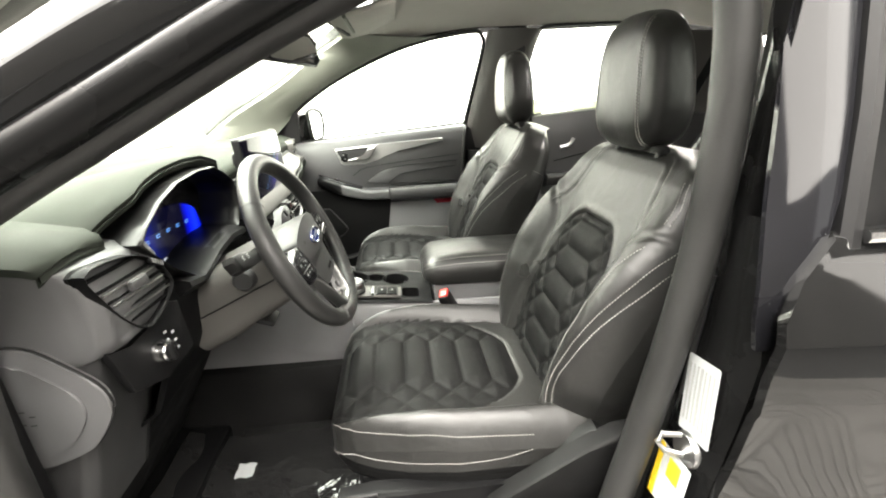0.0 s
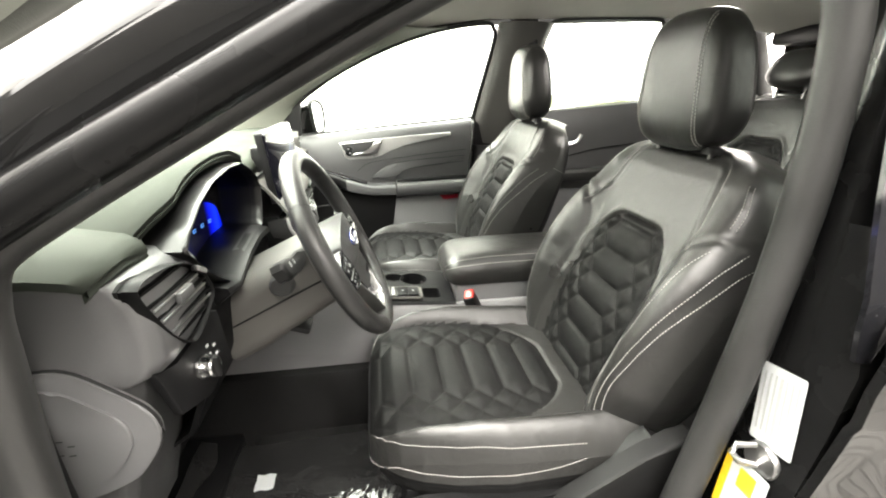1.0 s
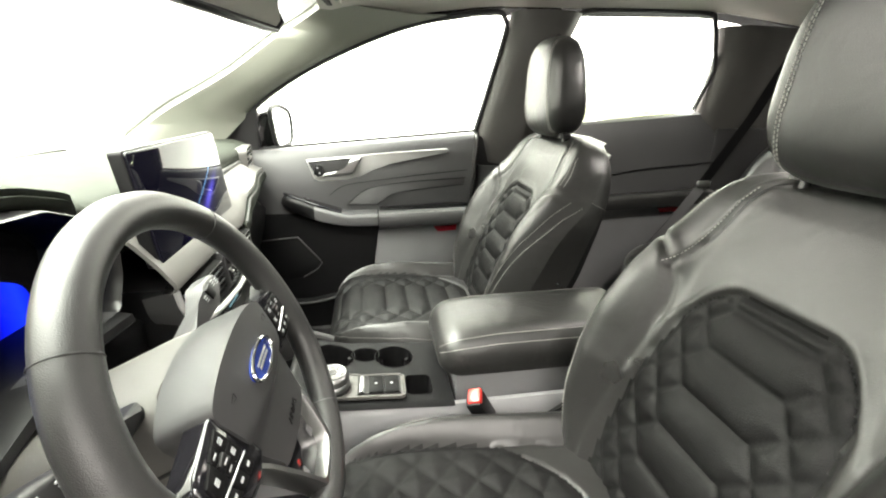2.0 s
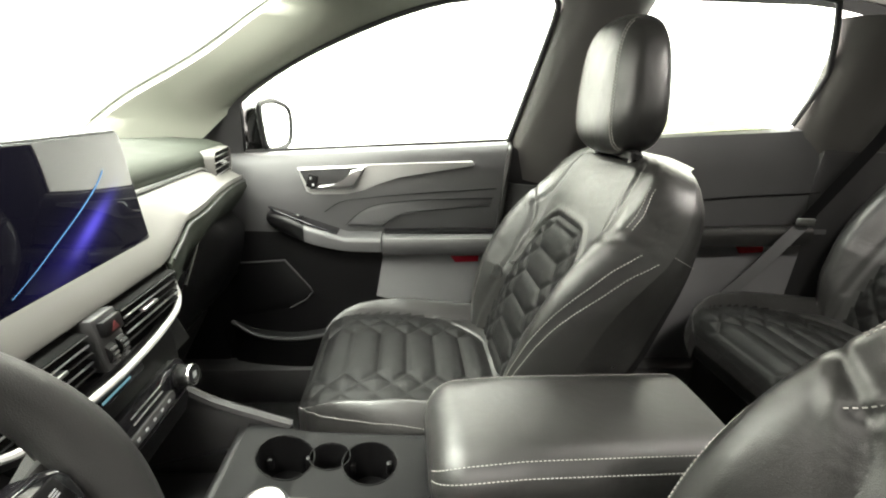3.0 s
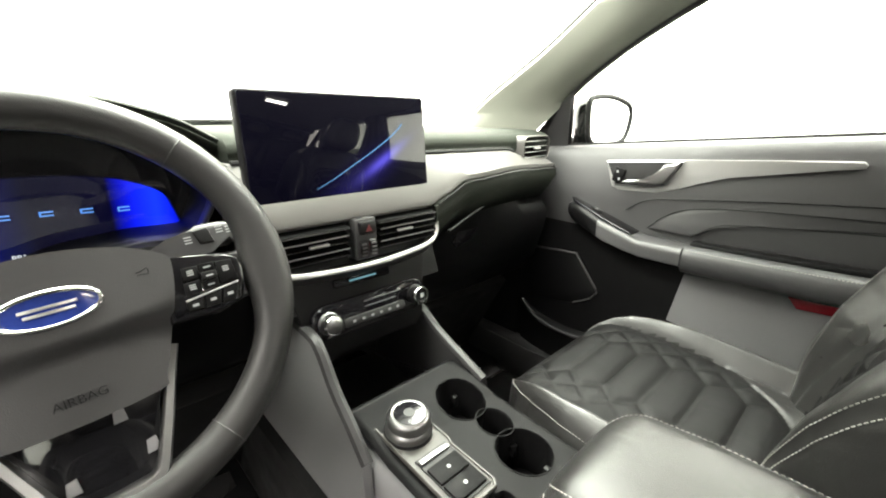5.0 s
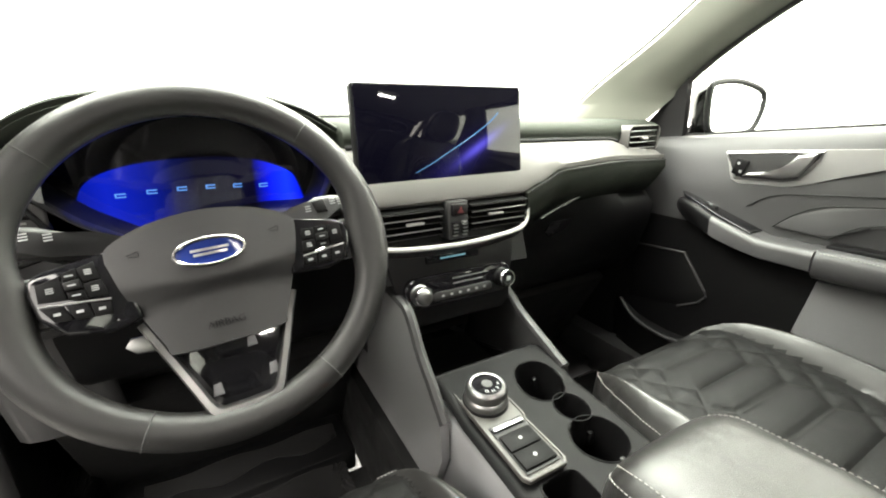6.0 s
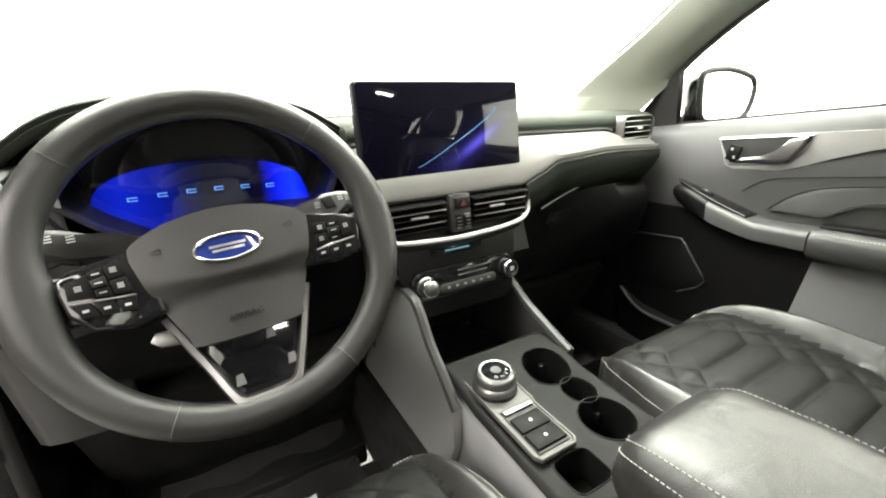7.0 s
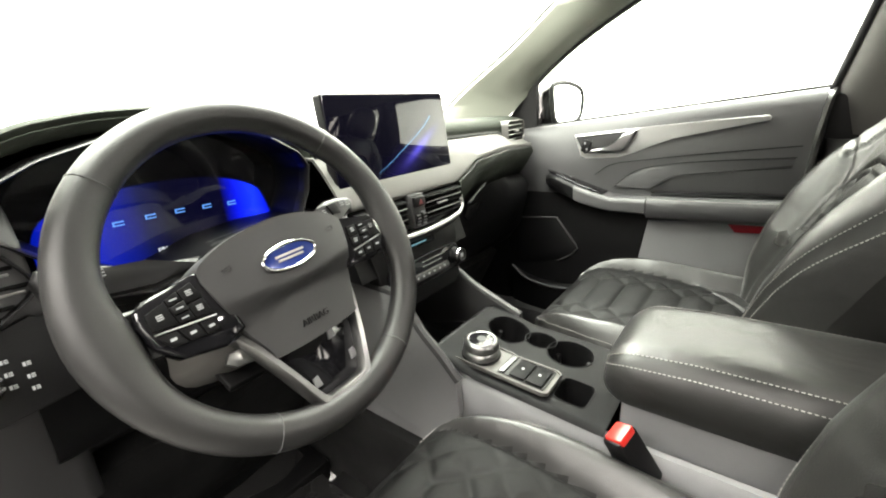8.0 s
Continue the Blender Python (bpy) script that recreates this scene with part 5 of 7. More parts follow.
def hump(tree, value, centre, width):
    q = calc(tree, "DIVIDE", calc(tree, "SUBTRACT", value, centre), width)
    return calc(tree, "POWER", 2.718, calc(tree, "MULTIPLY", calc(tree, "MULTIPLY", q, q), -1.0))


def screen_material():
    """Dark glass showing a soft violet-blue wave on black."""
    m = bpy.data.materials.new("touchscreen_glass")
    m.use_nodes = True
    tr = m.node_tree
    b = tr.nodes["Principled BSDF"]
    b.inputs["Base Color"].default_value = (0.003, 0.003, 0.004, 1)
    b.inputs["Roughness"].default_value = 0.03
    b.inputs["Specular IOR Level"].default_value = 0.28
    co, sep = tr.nodes.new("ShaderNodeTexCoord"), tr.nodes.new("ShaderNodeSeparateXYZ")
    tr.links.new(co.outputs["Object"], sep.inputs[0])
    u, v = sep.outputs["Y"], calc(tr, "SUBTRACT", sep.outputs["Z"], 0.076)
    mid = calc(tr, "ADD", WAVE[0], calc(tr, "ADD", calc(tr, "MULTIPLY", u, WAVE[1]), calc(tr, "MULTIPLY", calc(tr, "MULTIPLY", u, u), WAVE[2])))
    wave = calc(tr, "MULTIPLY", hump(tr, v, mid, 0.0085), hump(tr, u, 0.062, 0.036))
    wide = calc(tr, "MULTIPLY", hump(tr, v, mid, 0.026), hump(tr, u, 0.03, 0.07))
    total = calc(tr, "ADD", calc(tr, "MULTIPLY", wave, 0.19), calc(tr, "MULTIPLY", wide, 0.022))
    b.inputs["Emission Color"].default_value = (0.16, 0.13, 1.0, 1)
    tr.links.new(calc(tr, "ADD", total, 0.0012), b.inputs["Emission Strength"])
    return m


WAVE = (-0.057, 0.52, 0.3)
part("panel", prism(rounded(0.312, 0.152, 0.005, 3), 0.003, sm @ Matrix.Translation((0, 0, -0.002)), 0.001), screen_material(), ts, "dark glass front with a soft blue wave")
part("mount", rbox((-0.21, 0, 1.09), (0.05, 0.16, 0.09), 0.012), PLASTIC_B, ts)
SWOOSH = lit("lit_cyan_line", (0.16, 0.42, 0.80), 0.36, 0.06)
sw_pts = smooth_path([Vector((x, y, 0)) for x, y in ((-0.062, -0.060), (-0.030, -0.046), (0.005, -0.028), (0.040, -0.010), (0.075, 0.010), (0.095, 0.024), (0.106, 0.034))], 5)
nsw = len(sw_pts) - 1
part("swoosh", join(*[([sm @ (p + Vector((0, d, 0.0016))) for p, d in ((a, -w0), (b, -w1), (b, w1), (a, w0))], [[0, 1, 2, 3]]) for a, b, w0, w1 in [(sw_pts[i], sw_pts[i + 1], 0.0003 + 0.0008 * i / nsw, 0.0003 + 0.0008 * (i + 1) / nsw) for i in range(nsw)]]), SWOOSH, ts, "thin cyan light line")

# ------------------------------------------------------------------ steering
WC = Vector((-0.0124, -0.3694, 0.991))
TL = radians(25)
wm = frame_at(WC, (0, 1, 0), (-math.sin(TL), 0, math.cos(TL))) @ pose(0, 0, 0, 0, 0, 4)
wheel = thing("steering_wheel", tuple(WC), "black leather steering wheel with silver lower spoke", "steering wheel")
N = 96
V, F = [], []
for i in range(N):
    a = 2 * math.pi * i / N
    for k in range(14):
        b = 2 * math.pi * k / 14
        fat = 1 + (0.10 + 0.48 * (math.cos(b) < 0)) * math.exp(-((math.sin(a) + 0.06) / 0.26) ** 2)
        rr, hh = 0.1700 + 0.0180 * fat * math.cos(b), 0.0168 * math.sin(b)
        V.append(wm @ Vector((rr * math.cos(a), rr * math.sin(a), hh)))
for i in range(N):
    F += [[i * 14 + k, i * 14 + (k + 1) % 14, ((i + 1) % N) * 14 + (k + 1) % 14, ((i + 1) % N) * 14 + k] for k in range(14)]
rim = part("rim", (V, F), RIM_LEATHER, wheel, "black leather rim")
for a in (45, 135, 240, 300):
    a = radians(a)
    c = Vector((math.cos(a), math.sin(a), 0))
    part("rim_seam", tube([wm @ (c * (0.170 + 0.0180 * math.cos(b)) + Vector((0, 0, 0.0168 * math.sin(b)))) for b in [2 * math.pi * k / 16 for k in range(16)]], 0.0007, 5, True), PLASTIC if a < 3 else DOOR, rim)
for a0, a1 in ((-40, 36), (144, 200)):
    path = [wm @ (Vector((math.cos(radians(a)), math.sin(radians(a)), 0)) * 0.1545 + Vector((0, 0, 0.006))) for a in [a0 + (a1 - a0) * k / 40 for k in range(41)]]
    part("rim_lacing", stitches(path, tuple(wm.to_3x3() @ Vector((0, 0, 1))), 0.0065, 0.004, 0.0012), PLASTIC, rim)
hubm = wm @ Matrix.Translation((0, 0, 0.0))
HUB = [(-0.0865, 0.012), (-0.082, 0.026), (-0.048, 0.040), (0.0, 0.0458), (0.048, 0.040), (0.082, 0.026), (0.0865, 0.012), (0.077, -0.025), (0.057, -0.076), (0.045, -0.0885), (-0.045, -0.0885), (-0.057, -0.076), (-0.077, -0.025)]
hs = [(p.x, p.y) for p in smooth_path([(x, y, 0) for x, y in HUB + HUB[:1]], 4)][:-1]


def hub_z(x, y):
    """Front of the airbag cover: a crease below the badge."""
    return 0.010 + 0.012 * (1 - (x / 0.095) ** 2) - 0.011 * (1 / (1 + math.exp((y + 0.030 - 0.003 * (x / 0.08) ** 2) / 0.0022))) - 0.10 * max(0, -y - 0.05) * 0.15


rings = [[hubm @ Vector((x * 1.0, y, -0.035)) for x, y in hs], [hubm @ Vector((x, y, hub_z(x, y) - 0.012)) for x, y in hs]]
for k in (0.98, 0.95, 0.9, 0.84, 0.78, 0.72, 0.66, 0.6, 0.54, 0.48, 0.42, 0.36, 0.3, 0.24, 0.18, 0.12, 0.06, 0.02):
    rings.append([hubm @ Vector((x * k, -0.02 + (y + 0.02) * k, hub_z(x * k, -0.02 + (y + 0.02) * k))) for x, y in hs])
hub = part("hub", loft(rings), PLASTIC, wheel, "dark grey airbag cover", 50)
em2 = wm @ Matrix.Translation((0, 0.002, 0.0235)) @ pose(0, 0, 0, 2, 0, 0)
oval = [(0.031 * math.cos(2 * math.pi * k / 36), 0.0130 * math.sin(2 * math.pi * k / 36)) for k in range(36)]
bd = part("badge", prism(oval, 0.004, em2 @ Matrix.Translation((0, 0, -0.003)), 0.001), BLUE, hub, "blue oval badge")
part("badge_rim", tube([em2 @ Vector((x, y, 0.001)) for x, y in oval], 0.0018, 8, True), CHROME, bd)
part("badge_bars", join(*[rbox((0, 0, 0), (w, h, 0.0008), 0.0003, em2 @ Matrix.Translation((x, y, 0.0012))) for x, y, w, h in ((0.0, 0.0022, 0.034, 0.0026), (0.0, -0.0022, 0.030, 0.0026))]), SILVER, bd)
words("AIRBAG", 0.0098, wm @ Matrix.Translation((-0.001, -0.069, 0.0140)) @ pose(0, 0, 0, 4, 0, 0), PLASTIC_B, hub, "lettering", 0.0006)
for sx in (-1, 1):
    part("horn_mark", tube(smooth_path([wm @ Vector((sx * 0.062 + dx, 0.012 + dy, hub_z(0.062, 0.012) + 0.0012)) for dx, dy in ((-0.005, 0.001), (0, 0.002), (0.004, 0.0032), (0.004, -0.0016), (0.0, -0.001), (-0.004, -0.0012))], 3), 0.0004, 5), PLASTIC_B, hub)


def key_cap(outline, parent, mat, z=0.0095, depth=0.0030):
    """One button cap on a spoke, flush in the gloss surround."""
    return part("button", prism(outline, depth, wm @ Matrix.Translation((0, 0, z)), 0.0008, 2), mat, parent)


def blend(q, u, v):
    """Point of the four-cornered field q at shares u and v."""
    (ax, ay), (bx, by), (cx, cy), (dx, dy) = q
    return (lerp(lerp(ax, bx, u), lerp(dx, cx, u), v), lerp(lerp(ay, by, u), lerp(dy, cy, u), v))


def cell(q, u0, u1, v0, v1):
    return [blend(q, u0, v0), blend(q, u1, v0), blend(q, u1, v1), blend(q, u0, v1)]


SPOKES = {
    -1: ([(-0.074, 0.022), (-0.0905, 0.0205), (-0.131, 0.0150), (-0.1405, 0.0080), (-0.1425, -0.004), (-0.1385, -0.0264), (-0.1225, -0.0440), (-0.0894, -0.0516), (-0.066, -0.044)],
         [(-0.1345, 0.0035), (-0.0925, 0.0165), (-0.0862, -0.0182), (-0.1350, -0.0128)], [(-0.1350, -0.0168), (-0.0856, -0.0222), (-0.0868, -0.0350), (-0.1270, -0.0312)]),
    1: ([(0.074, 0.022), (0.0878, 0.0195), (0.131, 0.0125), (0.1400, 0.0060), (0.1425, -0.004), (0.1400, -0.0187), (0.1330, -0.0345), (0.110, -0.0410), (0.070, -0.038)],
        [(0.0900, 0.0085), (0.1330, 0.0060), (0.1335, -0.0148), (0.0862, -0.0195)], [(0.0858, -0.0236), (0.1325, -0.0188), (0.1265, -0.0340), (0.0850, -0.0322)]),
}
for sx in (-1, 1):
    plate, upper, lower = SPOKES[sx]
    part("spoke_arm", prism([(sx * x, y) for x, y in ((0.06, 0.010), (0.125, 0.006), (0.160, 0.016), (0.162, -0.034), (0.125, -0.034), (0.07, -0.036))], 0.016, wm @ Matrix.Translation((0, 0, -0.018)), 0.005), RIM_LEATHER, wheel, "black spoke arm")
    arm = part("spoke", prism(plate, 0.022, wm @ Matrix.Translation((0, 0, -0.0115)), 0.004, 3), GLOSS, wheel, "gloss black switch surround")
    left = sx < 0
    key_cap(cell(upper, *((0.0, 0.40) if left else (0.66, 1.0)), 0.03, 0.97), arm, CONSOLE)
    for k in range(2):
        key_cap(cell(upper, *((0.70, 1.0) if left else (0.0, 0.32)), 0.03 + 0.49 * k, 0.49 + 0.48 * k), arm, CONSOLE)
    for k in range(3):
        key_cap(cell(upper, *((0.42, 0.68) if left else (0.34, 0.64)), 0.34 * k, 0.34 * k + 0.30), arm, PLASTIC_B if k == 1 else CONSOLE, 0.0095, 0.0055 if k == 1 else 0.003)
        key_cap(cell(lower, 0.345 * k, 0.345 * k + 0.31, 0.0, 1.0), arm, CONSOLE)
        x, y = blend(lower, 0.15 + 0.345 * k, 0.5)
        part("button_mark", rbox((0, 0, 0), (0.0050, 0.0024, 0.0004), 0, wm @ Matrix.Translation((x, y, 0.0127))), WHITE_INK, arm)
        x, y = blend(upper, 0.55 if left else 0.49, 0.16 + 0.34 * k)
        part("button_mark", rbox((0, 0, 0), (0.0060, 0.0012, 0.0004), 0, wm @ Matrix.Translation((x, y, 0.0152 if k == 1 else 0.0127))), WHITE_INK, arm)
    for u, v in ((0.2, 0.5), (0.85, 0.25), (0.85, 0.74)) if left else ((0.83, 0.42), (0.16, 0.25), (0.16, 0.74)):
        x, y = blend(upper, u, v)
        part("button_mark", join(*[rbox((0, 0, 0), (0.0052, 0.0009, 0.0004), 0, wm @ Matrix.Translation((x, y + d, 0.0127))) for d in (-0.0014, 0.0004, 0.0022)]), WHITE_INK, arm)
    (x0, y0), (x1, y1) = ((lower[0][0], lower[0][1] + 0.0014), (lower[1][0], lower[1][1] + 0.0014))
    part("pod_line", tube([wm @ Vector((lerp(x0, x1, k / 4), lerp(y0, y1, k / 4), 0.0122)) for k in range(5)], 0.0009, 6), SILVER, arm, "thin bright line")
# lower fork spoke
fork = part("lower_spoke", prism([(-0.056, -0.076), (0.052, -0.076), (0.030, -0.152), (-0.030, -0.152)], 0.014, wm @ Matrix.Translation((0, 0, -0.020)), 0.003), GLOSS, wheel, "gloss black lower spoke")
vee = [Vector((x, y, z)) for x, y, z in ((-0.072, -0.050, -0.004), (-0.0640, -0.068, 0.003), (-0.048, -0.1065, 0.007), (-0.0350, -0.140, 0.009), (-0.031, -0.149, 0.009), (-0.0235, -0.155, 0.009), (0.0, -0.1565, 0.009), (0.0235, -0.155, 0.009), (0.031, -0.149, 0.009), (0.0350, -0.140, 0.009), (0.046, -0.1115, 0.007), (0.0590, -0.076, 0.003), (0.068, -0.054, -0.004))]
bars = []
for i, p in enumerate(vee):
    d = (vee[min(i + 1, len(vee) - 1)] - vee[max(i - 1, 0)]).normalized()
    o = Vector((d.y, -d.x, 0)).normalized()
    wd = 0.0042 + 0.0022 * math.exp(-((i - 6) / 2.2) ** 2)
    bars.append([wm @ (p + o * (wd * a) + Vector((0, 0, b))) for a, b in ((-1.0, -0.022), (-1.0, -0.003), (-0.7, 0.0), (0.55, 0.001), (1.0, -0.003), (1.15, -0.022))])
part("spoke_trim", loft(bars), FORK_M, fork, "satin silver fork trim", 35)
for cx, cy in ((-0.024, -0.132), (0.030, -0.128), (0.016, -0.094)):
    part("spoke_clip", prism([(cx - 0.005, cy - 0.006), (cx + 0.005, cy - 0.006), (cx + 0.004, cy + 0.006), (cx - 0.003, cy + 0.005)], 0.004, wm @ Matrix.Translation((0, 0, -0.008)), 0.001), PLASTIC_G, fork, "pale inner clip")
part("shift_paddle", prism([(-0.056, -0.062), (-0.084, -0.060), (-0.090, -0.068), (-0.082, -0.076), (-0.058, -0.080)], 0.006, wm @ Matrix.Translation((0, 0, -0.020)), 0.002), FORK_M, wheel, "silver shift paddle")

col = thing("steering_column", (-0.15, -0.37, 0.93), "grey plastic steering column shroud with stalks", "steering column")
cm2 = wm @ Matrix.Translation((0, 0, -0.03))
sec = rounded(0.135, 0.125, 0.03, 4)
part("shroud", loft([[cm2 @ Vector((x * k, y * k - 0.020 + dy, -d)) for x, y in sec] for k, d, dy in ((0.70, 0.0, 0.0), (0.98, 0.008, 0), (1.0, 0.03, 0), (1.05, 0.10, -0.005), (1.12, 0.17, -0.010), (1.15, 0.24, -0.01))]), POST_GREY, col, "grey column shroud", 50)
part("lock_barrel", lathe([(0.022, 0.0), (0.021, 0.012), (0.017, 0.016), (0.0, 0.016)], frame_at((-0.115, -0.437, 0.945), (0, 0, 1), (1, 0, 0)) @ pose(0, 0, 0, 180, 0, 0), 20), PLASTIC, col)
part("shroud_seam", tube([cm2 @ Vector((-0.0685 * k, -0.022, -d)) for k, d in ((1.0, 0.01), (1.0, 0.03), (1.05, 0.10), (1.12, 0.17), (1.15, 0.22))], 0.0016, 5), PLASTIC_B, col)
part("tilt_lever", rbox((-0.13, -0.40, 0.850), (0.10, 0.05, 0.012), 0.005, pose(0, 0, 0, 0, 20, 0)), PLASTIC_B, col)
LEVERS = {
    -1: [(-0.050, 0.044), (-0.100, 0.050), (-0.118, 0.060), (-0.142, 0.071), (-0.172, 0.078), (-0.178, 0.070), (-0.176, 0.052), (-0.168, 0.045), (-0.136, 0.038), (-0.100, 0.032), (-0.050, 0.028)],
    1: [(0.050, 0.036), (0.100, 0.040), (0.117, 0.050), (0.128, 0.056), (0.150, 0.0555), (0.166, 0.052), (0.171, 0.045), (0.166, 0.034), (0.158, 0.029), (0.134, 0.030), (0.100, 0.024), (0.050, 0.018)],
}
for sx in (-1, 1):
    stalk = part("stalk", prism(LEVERS[sx], 0.022, wm @ Matrix.Translation((0, 0, -0.070)), 0.007, 3), PLASTIC_B if sx < 0 else PLASTIC, col, "black control stalk" if sx < 0 else "grey wiper stalk")
    if sx > 0:
        part("stalk_ring", prism([(0.122, 0.049), (0.137, 0.051), (0.140, 0.034), (0.126, 0.034)], 0.0245, wm @ Matrix.Translation((0, 0, -0.070)), 0.002), PLASTIC_B, stalk)
    for u, v in ((-0.134, 0.058), (-0.152, 0.062)) if sx < 0 else ((0.116, 0.041), (0.148, 0.046), (0.158, 0.044)):
        part("stalk_mark", join(*[rbox((0, 0, 0), (0.007, 0.0012, 0.0006), 0, wm @ Matrix.Translation((u, v + d, -0.0478))) for d in (-0.003, 0.0, 0.003)]), WHITE_INK, stalk)

# ------------------------------------------------------------------ centre console
con = thing("centre_console", (0.15, 0.01, 0.35), "dark grey centre console with rotary gear selector", "console")


def con_z(x):
    return line([(-0.08, 0.735), (0.0, 0.722), (0.05, 0.708), (0.25, 0.694)], x)


def inside(x, y, h):
    cx, cy, rx, ry, p = h
    return (abs(x - cx) / rx) ** p + (abs(y - cy) / ry) ** p < 1


WELLS = [(0.028, 0.060, 0.041, 0.040, 2.0), (0.092, 0.068, 0.030, 0.026, 2.0), (0.154, 0.058, 0.041, 0.040, 2.0), (0.198, -0.040, 0.026, 0.030, 5.0)]
nx, ny = 110, 70
V, F = [], []
for i in range(nx + 1):
    x = lerp(-0.042, 0.262, i / nx)
    for k in range(ny + 1):
        s = -1 + 2 * k / ny
        y = 0.012 + 0.112 * s
        z = con_z(x) - 0.012 * max(0, abs(s) - 0.9) ** 2 * 100 * 0.6
        V.append(Vector((x, y, z)))
for i in range(nx):
    for k in range(ny):
        q = [i * (ny + 1) + k, i * (ny + 1) + k + 1, (i + 1) * (ny + 1) + k + 1, (i + 1) * (ny + 1) + k]
        c = (V[q[0]] + V[q[2]]) / 2
        if not any(inside(c.x, c.y, h) for h in WELLS):
            F.append(q)
top = part("top_plate", (V, F), CONSOLE, con, "grained dark grey top plate")
for cx, cy, rx, ry, p in WELLS:
    deep = 0.07 if p == 2.0 and rx > 0.035 else 0.05
    o = []
    for k in range(40):
        a = 2 * math.pi * k / 40
        c, s = math.cos(a), math.sin(a)
        o.append((math.copysign(abs(c) ** (2 / p), c) * rx, math.copysign(abs(s) ** (2 / p), s) * ry))
    rings = [[(cx + x * g, cy + y * g, con_z(cx + x) + dz) for x, y in o] for g, dz in ((1.03, -0.0006), (1.02, 0.0004), (1.0, 0.0), (0.98, -0.006), (0.94, -deep), (0.05, -deep))]
    w = part("cup_holder" if p == 2.0 else "storage_tray", loft(rings, True, False), CONSOLE, con, "black moulded well", 50)
    part("well_rim", tube([(cx + x * 1.02, cy + y * 1.02, con_z(cx + x) + 0.0004) for x, y in o], 0.0010, 6, True), CONSOLE, w)
    if p == 2.0 and rx > 0.035:
        for a in (30, 150, 270):
            part("grip_tab", rbox((cx + 0.034 * math.cos(radians(a)), cy + 0.034 * math.sin(radians(a)), con_z(cx) - 0.03), (0.010, 0.010, 0.022), 0.003), PLASTIC_G if a == 270 else PLASTIC_B, w)
for s in (-1, 1):
    y = 0.012 + 0.112 * s
    prof = [[(x, y - s * 0.004, con_z(x) - 0.006), (x, y + s * 0.003, con_z(x) - 0.02), (x, y + s * 0.008, con_z(x) - 0.08), (x, y + s * 0.014, 0.50), (x, y + s * 0.014, 0.36)] for x in (-0.46, -0.30, -0.20, -0.12, -0.075, 0.0, 0.08, 0.17, 0.27, 0.40, 0.55, 0.68)]
    prof = [[(p[0], p[1], min(p[2], line([(-0.46, 0.60), (-0.30, 0.62), (0.0, 0.70), (0.7, 0.70)], p[0]))) for p in r] for r in prof]
    # light on the driver's flank is put into a paler plastic
    part("side_panel", sheet(prof, 0.01, (0, -s, 0)), PLASTIC_G if s < 0 else PLASTIC, con, "driver's console side, its light put into a paler grey" if s < 0 else "", 60)
# forward wings that climb to the dash
for s in (-1, 1):
    y = 0.004 + 0.112 * s
    o = [(-0.30, 0.60), (-0.26, 0.84), (-0.12, 0.835), (-0.085, 0.822), (-0.05, 0.775), (-0.01, 0.738), (0.026, 0.700), (0.030, 0.640), (0.0, 0.55)] if s < 0 else [(-0.30, 0.60), (-0.26, 0.82), (-0.16, 0.80), (-0.10, 0.765), (-0.03, 0.735), (0.02, 0.715), (0.03, 0.64), (0.0, 0.55)]
    m = Matrix(((1, 0, 0, 0), (0, 0, -s, y + s * 0.016), (0, 1, 0, 0), (0, 0, 0, 1)))
    o = [o[0]] + [(p.x, p.y) for p in smooth_path([(x, z, 0) for x, z in o[1:-2]], 4)] + o[-2:]
    # left wing paler than the right: its colour carries the door-side light
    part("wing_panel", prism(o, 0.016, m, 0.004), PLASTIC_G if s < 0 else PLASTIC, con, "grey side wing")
    part("wing_edge", tube(smooth_path([(x, y + s * 0.008, z) for x, z in o[1:-2]], 1), 0.009, 8), PLASTIC, con)
part("front_bin", join(rbox((-0.16, 0.0, 0.640), (0.24, 0.20, 0.012), 0.004), rbox((-0.050, 0.008, 0.680), (0.016, 0.215, 0.09), 0.006)), PLASTIC_B, con)
# gear selector
gm = pose(0.030, -0.048, con_z(0.03), 0, 4, 0)
PLATE = [(-0.040, -0.028), (-0.034, -0.036), (0.130, -0.036), (0.138, -0.030), (0.138, 0.026), (0.130, 0.032), (0.055, 0.030), (0.045, 0.034), (-0.030, 0.034), (-0.040, 0.026)]
pl = part("selector_plate", prism(PLATE, 0.004, gm, 0.001), POST_GREY, con, "satin grey selector surround")
part("plate_rim", loft([[gm @ Vector((0.049 + (x - 0.049) * k, -0.001 + (y + 0.001) * j, z)) for x, y in PLATE] for k, j, z in ((1.02, 1.04, 0.0), (1.02, 1.04, 0.0056), (1.005, 1.02, 0.0066), (0.985, 0.955, 0.0062), (0.978, 0.94, 0.0042))], True, False), POST_GREY, pl, "satin grey raised rim")
part("plate_inset", prism([(0.048, -0.029), (0.131, -0.029), (0.131, 0.025), (0.048, 0.025)], 0.0012, gm @ Matrix.Translation((0, 0, 0.005)), 0), PLASTIC_B, pl)
part("plate_recess", prism(rounded(0.066, 0.058, 0.02, 4), 0.0012, gm @ Matrix.Translation((0.0, -0.001, 0.005))), PLASTIC_B, pl)
for k in range(2):
    b = part("parking_button", rbox((0, 0, 0), (0.028, 0.050, 0.005), 0.0012, gm @ Matrix.Translation((0.083 + 0.030 * k, -0.002, 0.007))), CONSOLE, pl)
    part("button_mark", lathe([(0.0, 0.0006), (0.0027, 0.0006), (0.0027, 0.0)], gm @ Matrix.Translation((0.083 + 0.030 * k, -0.002, 0.0096)), 12), WHITE_INK, b)
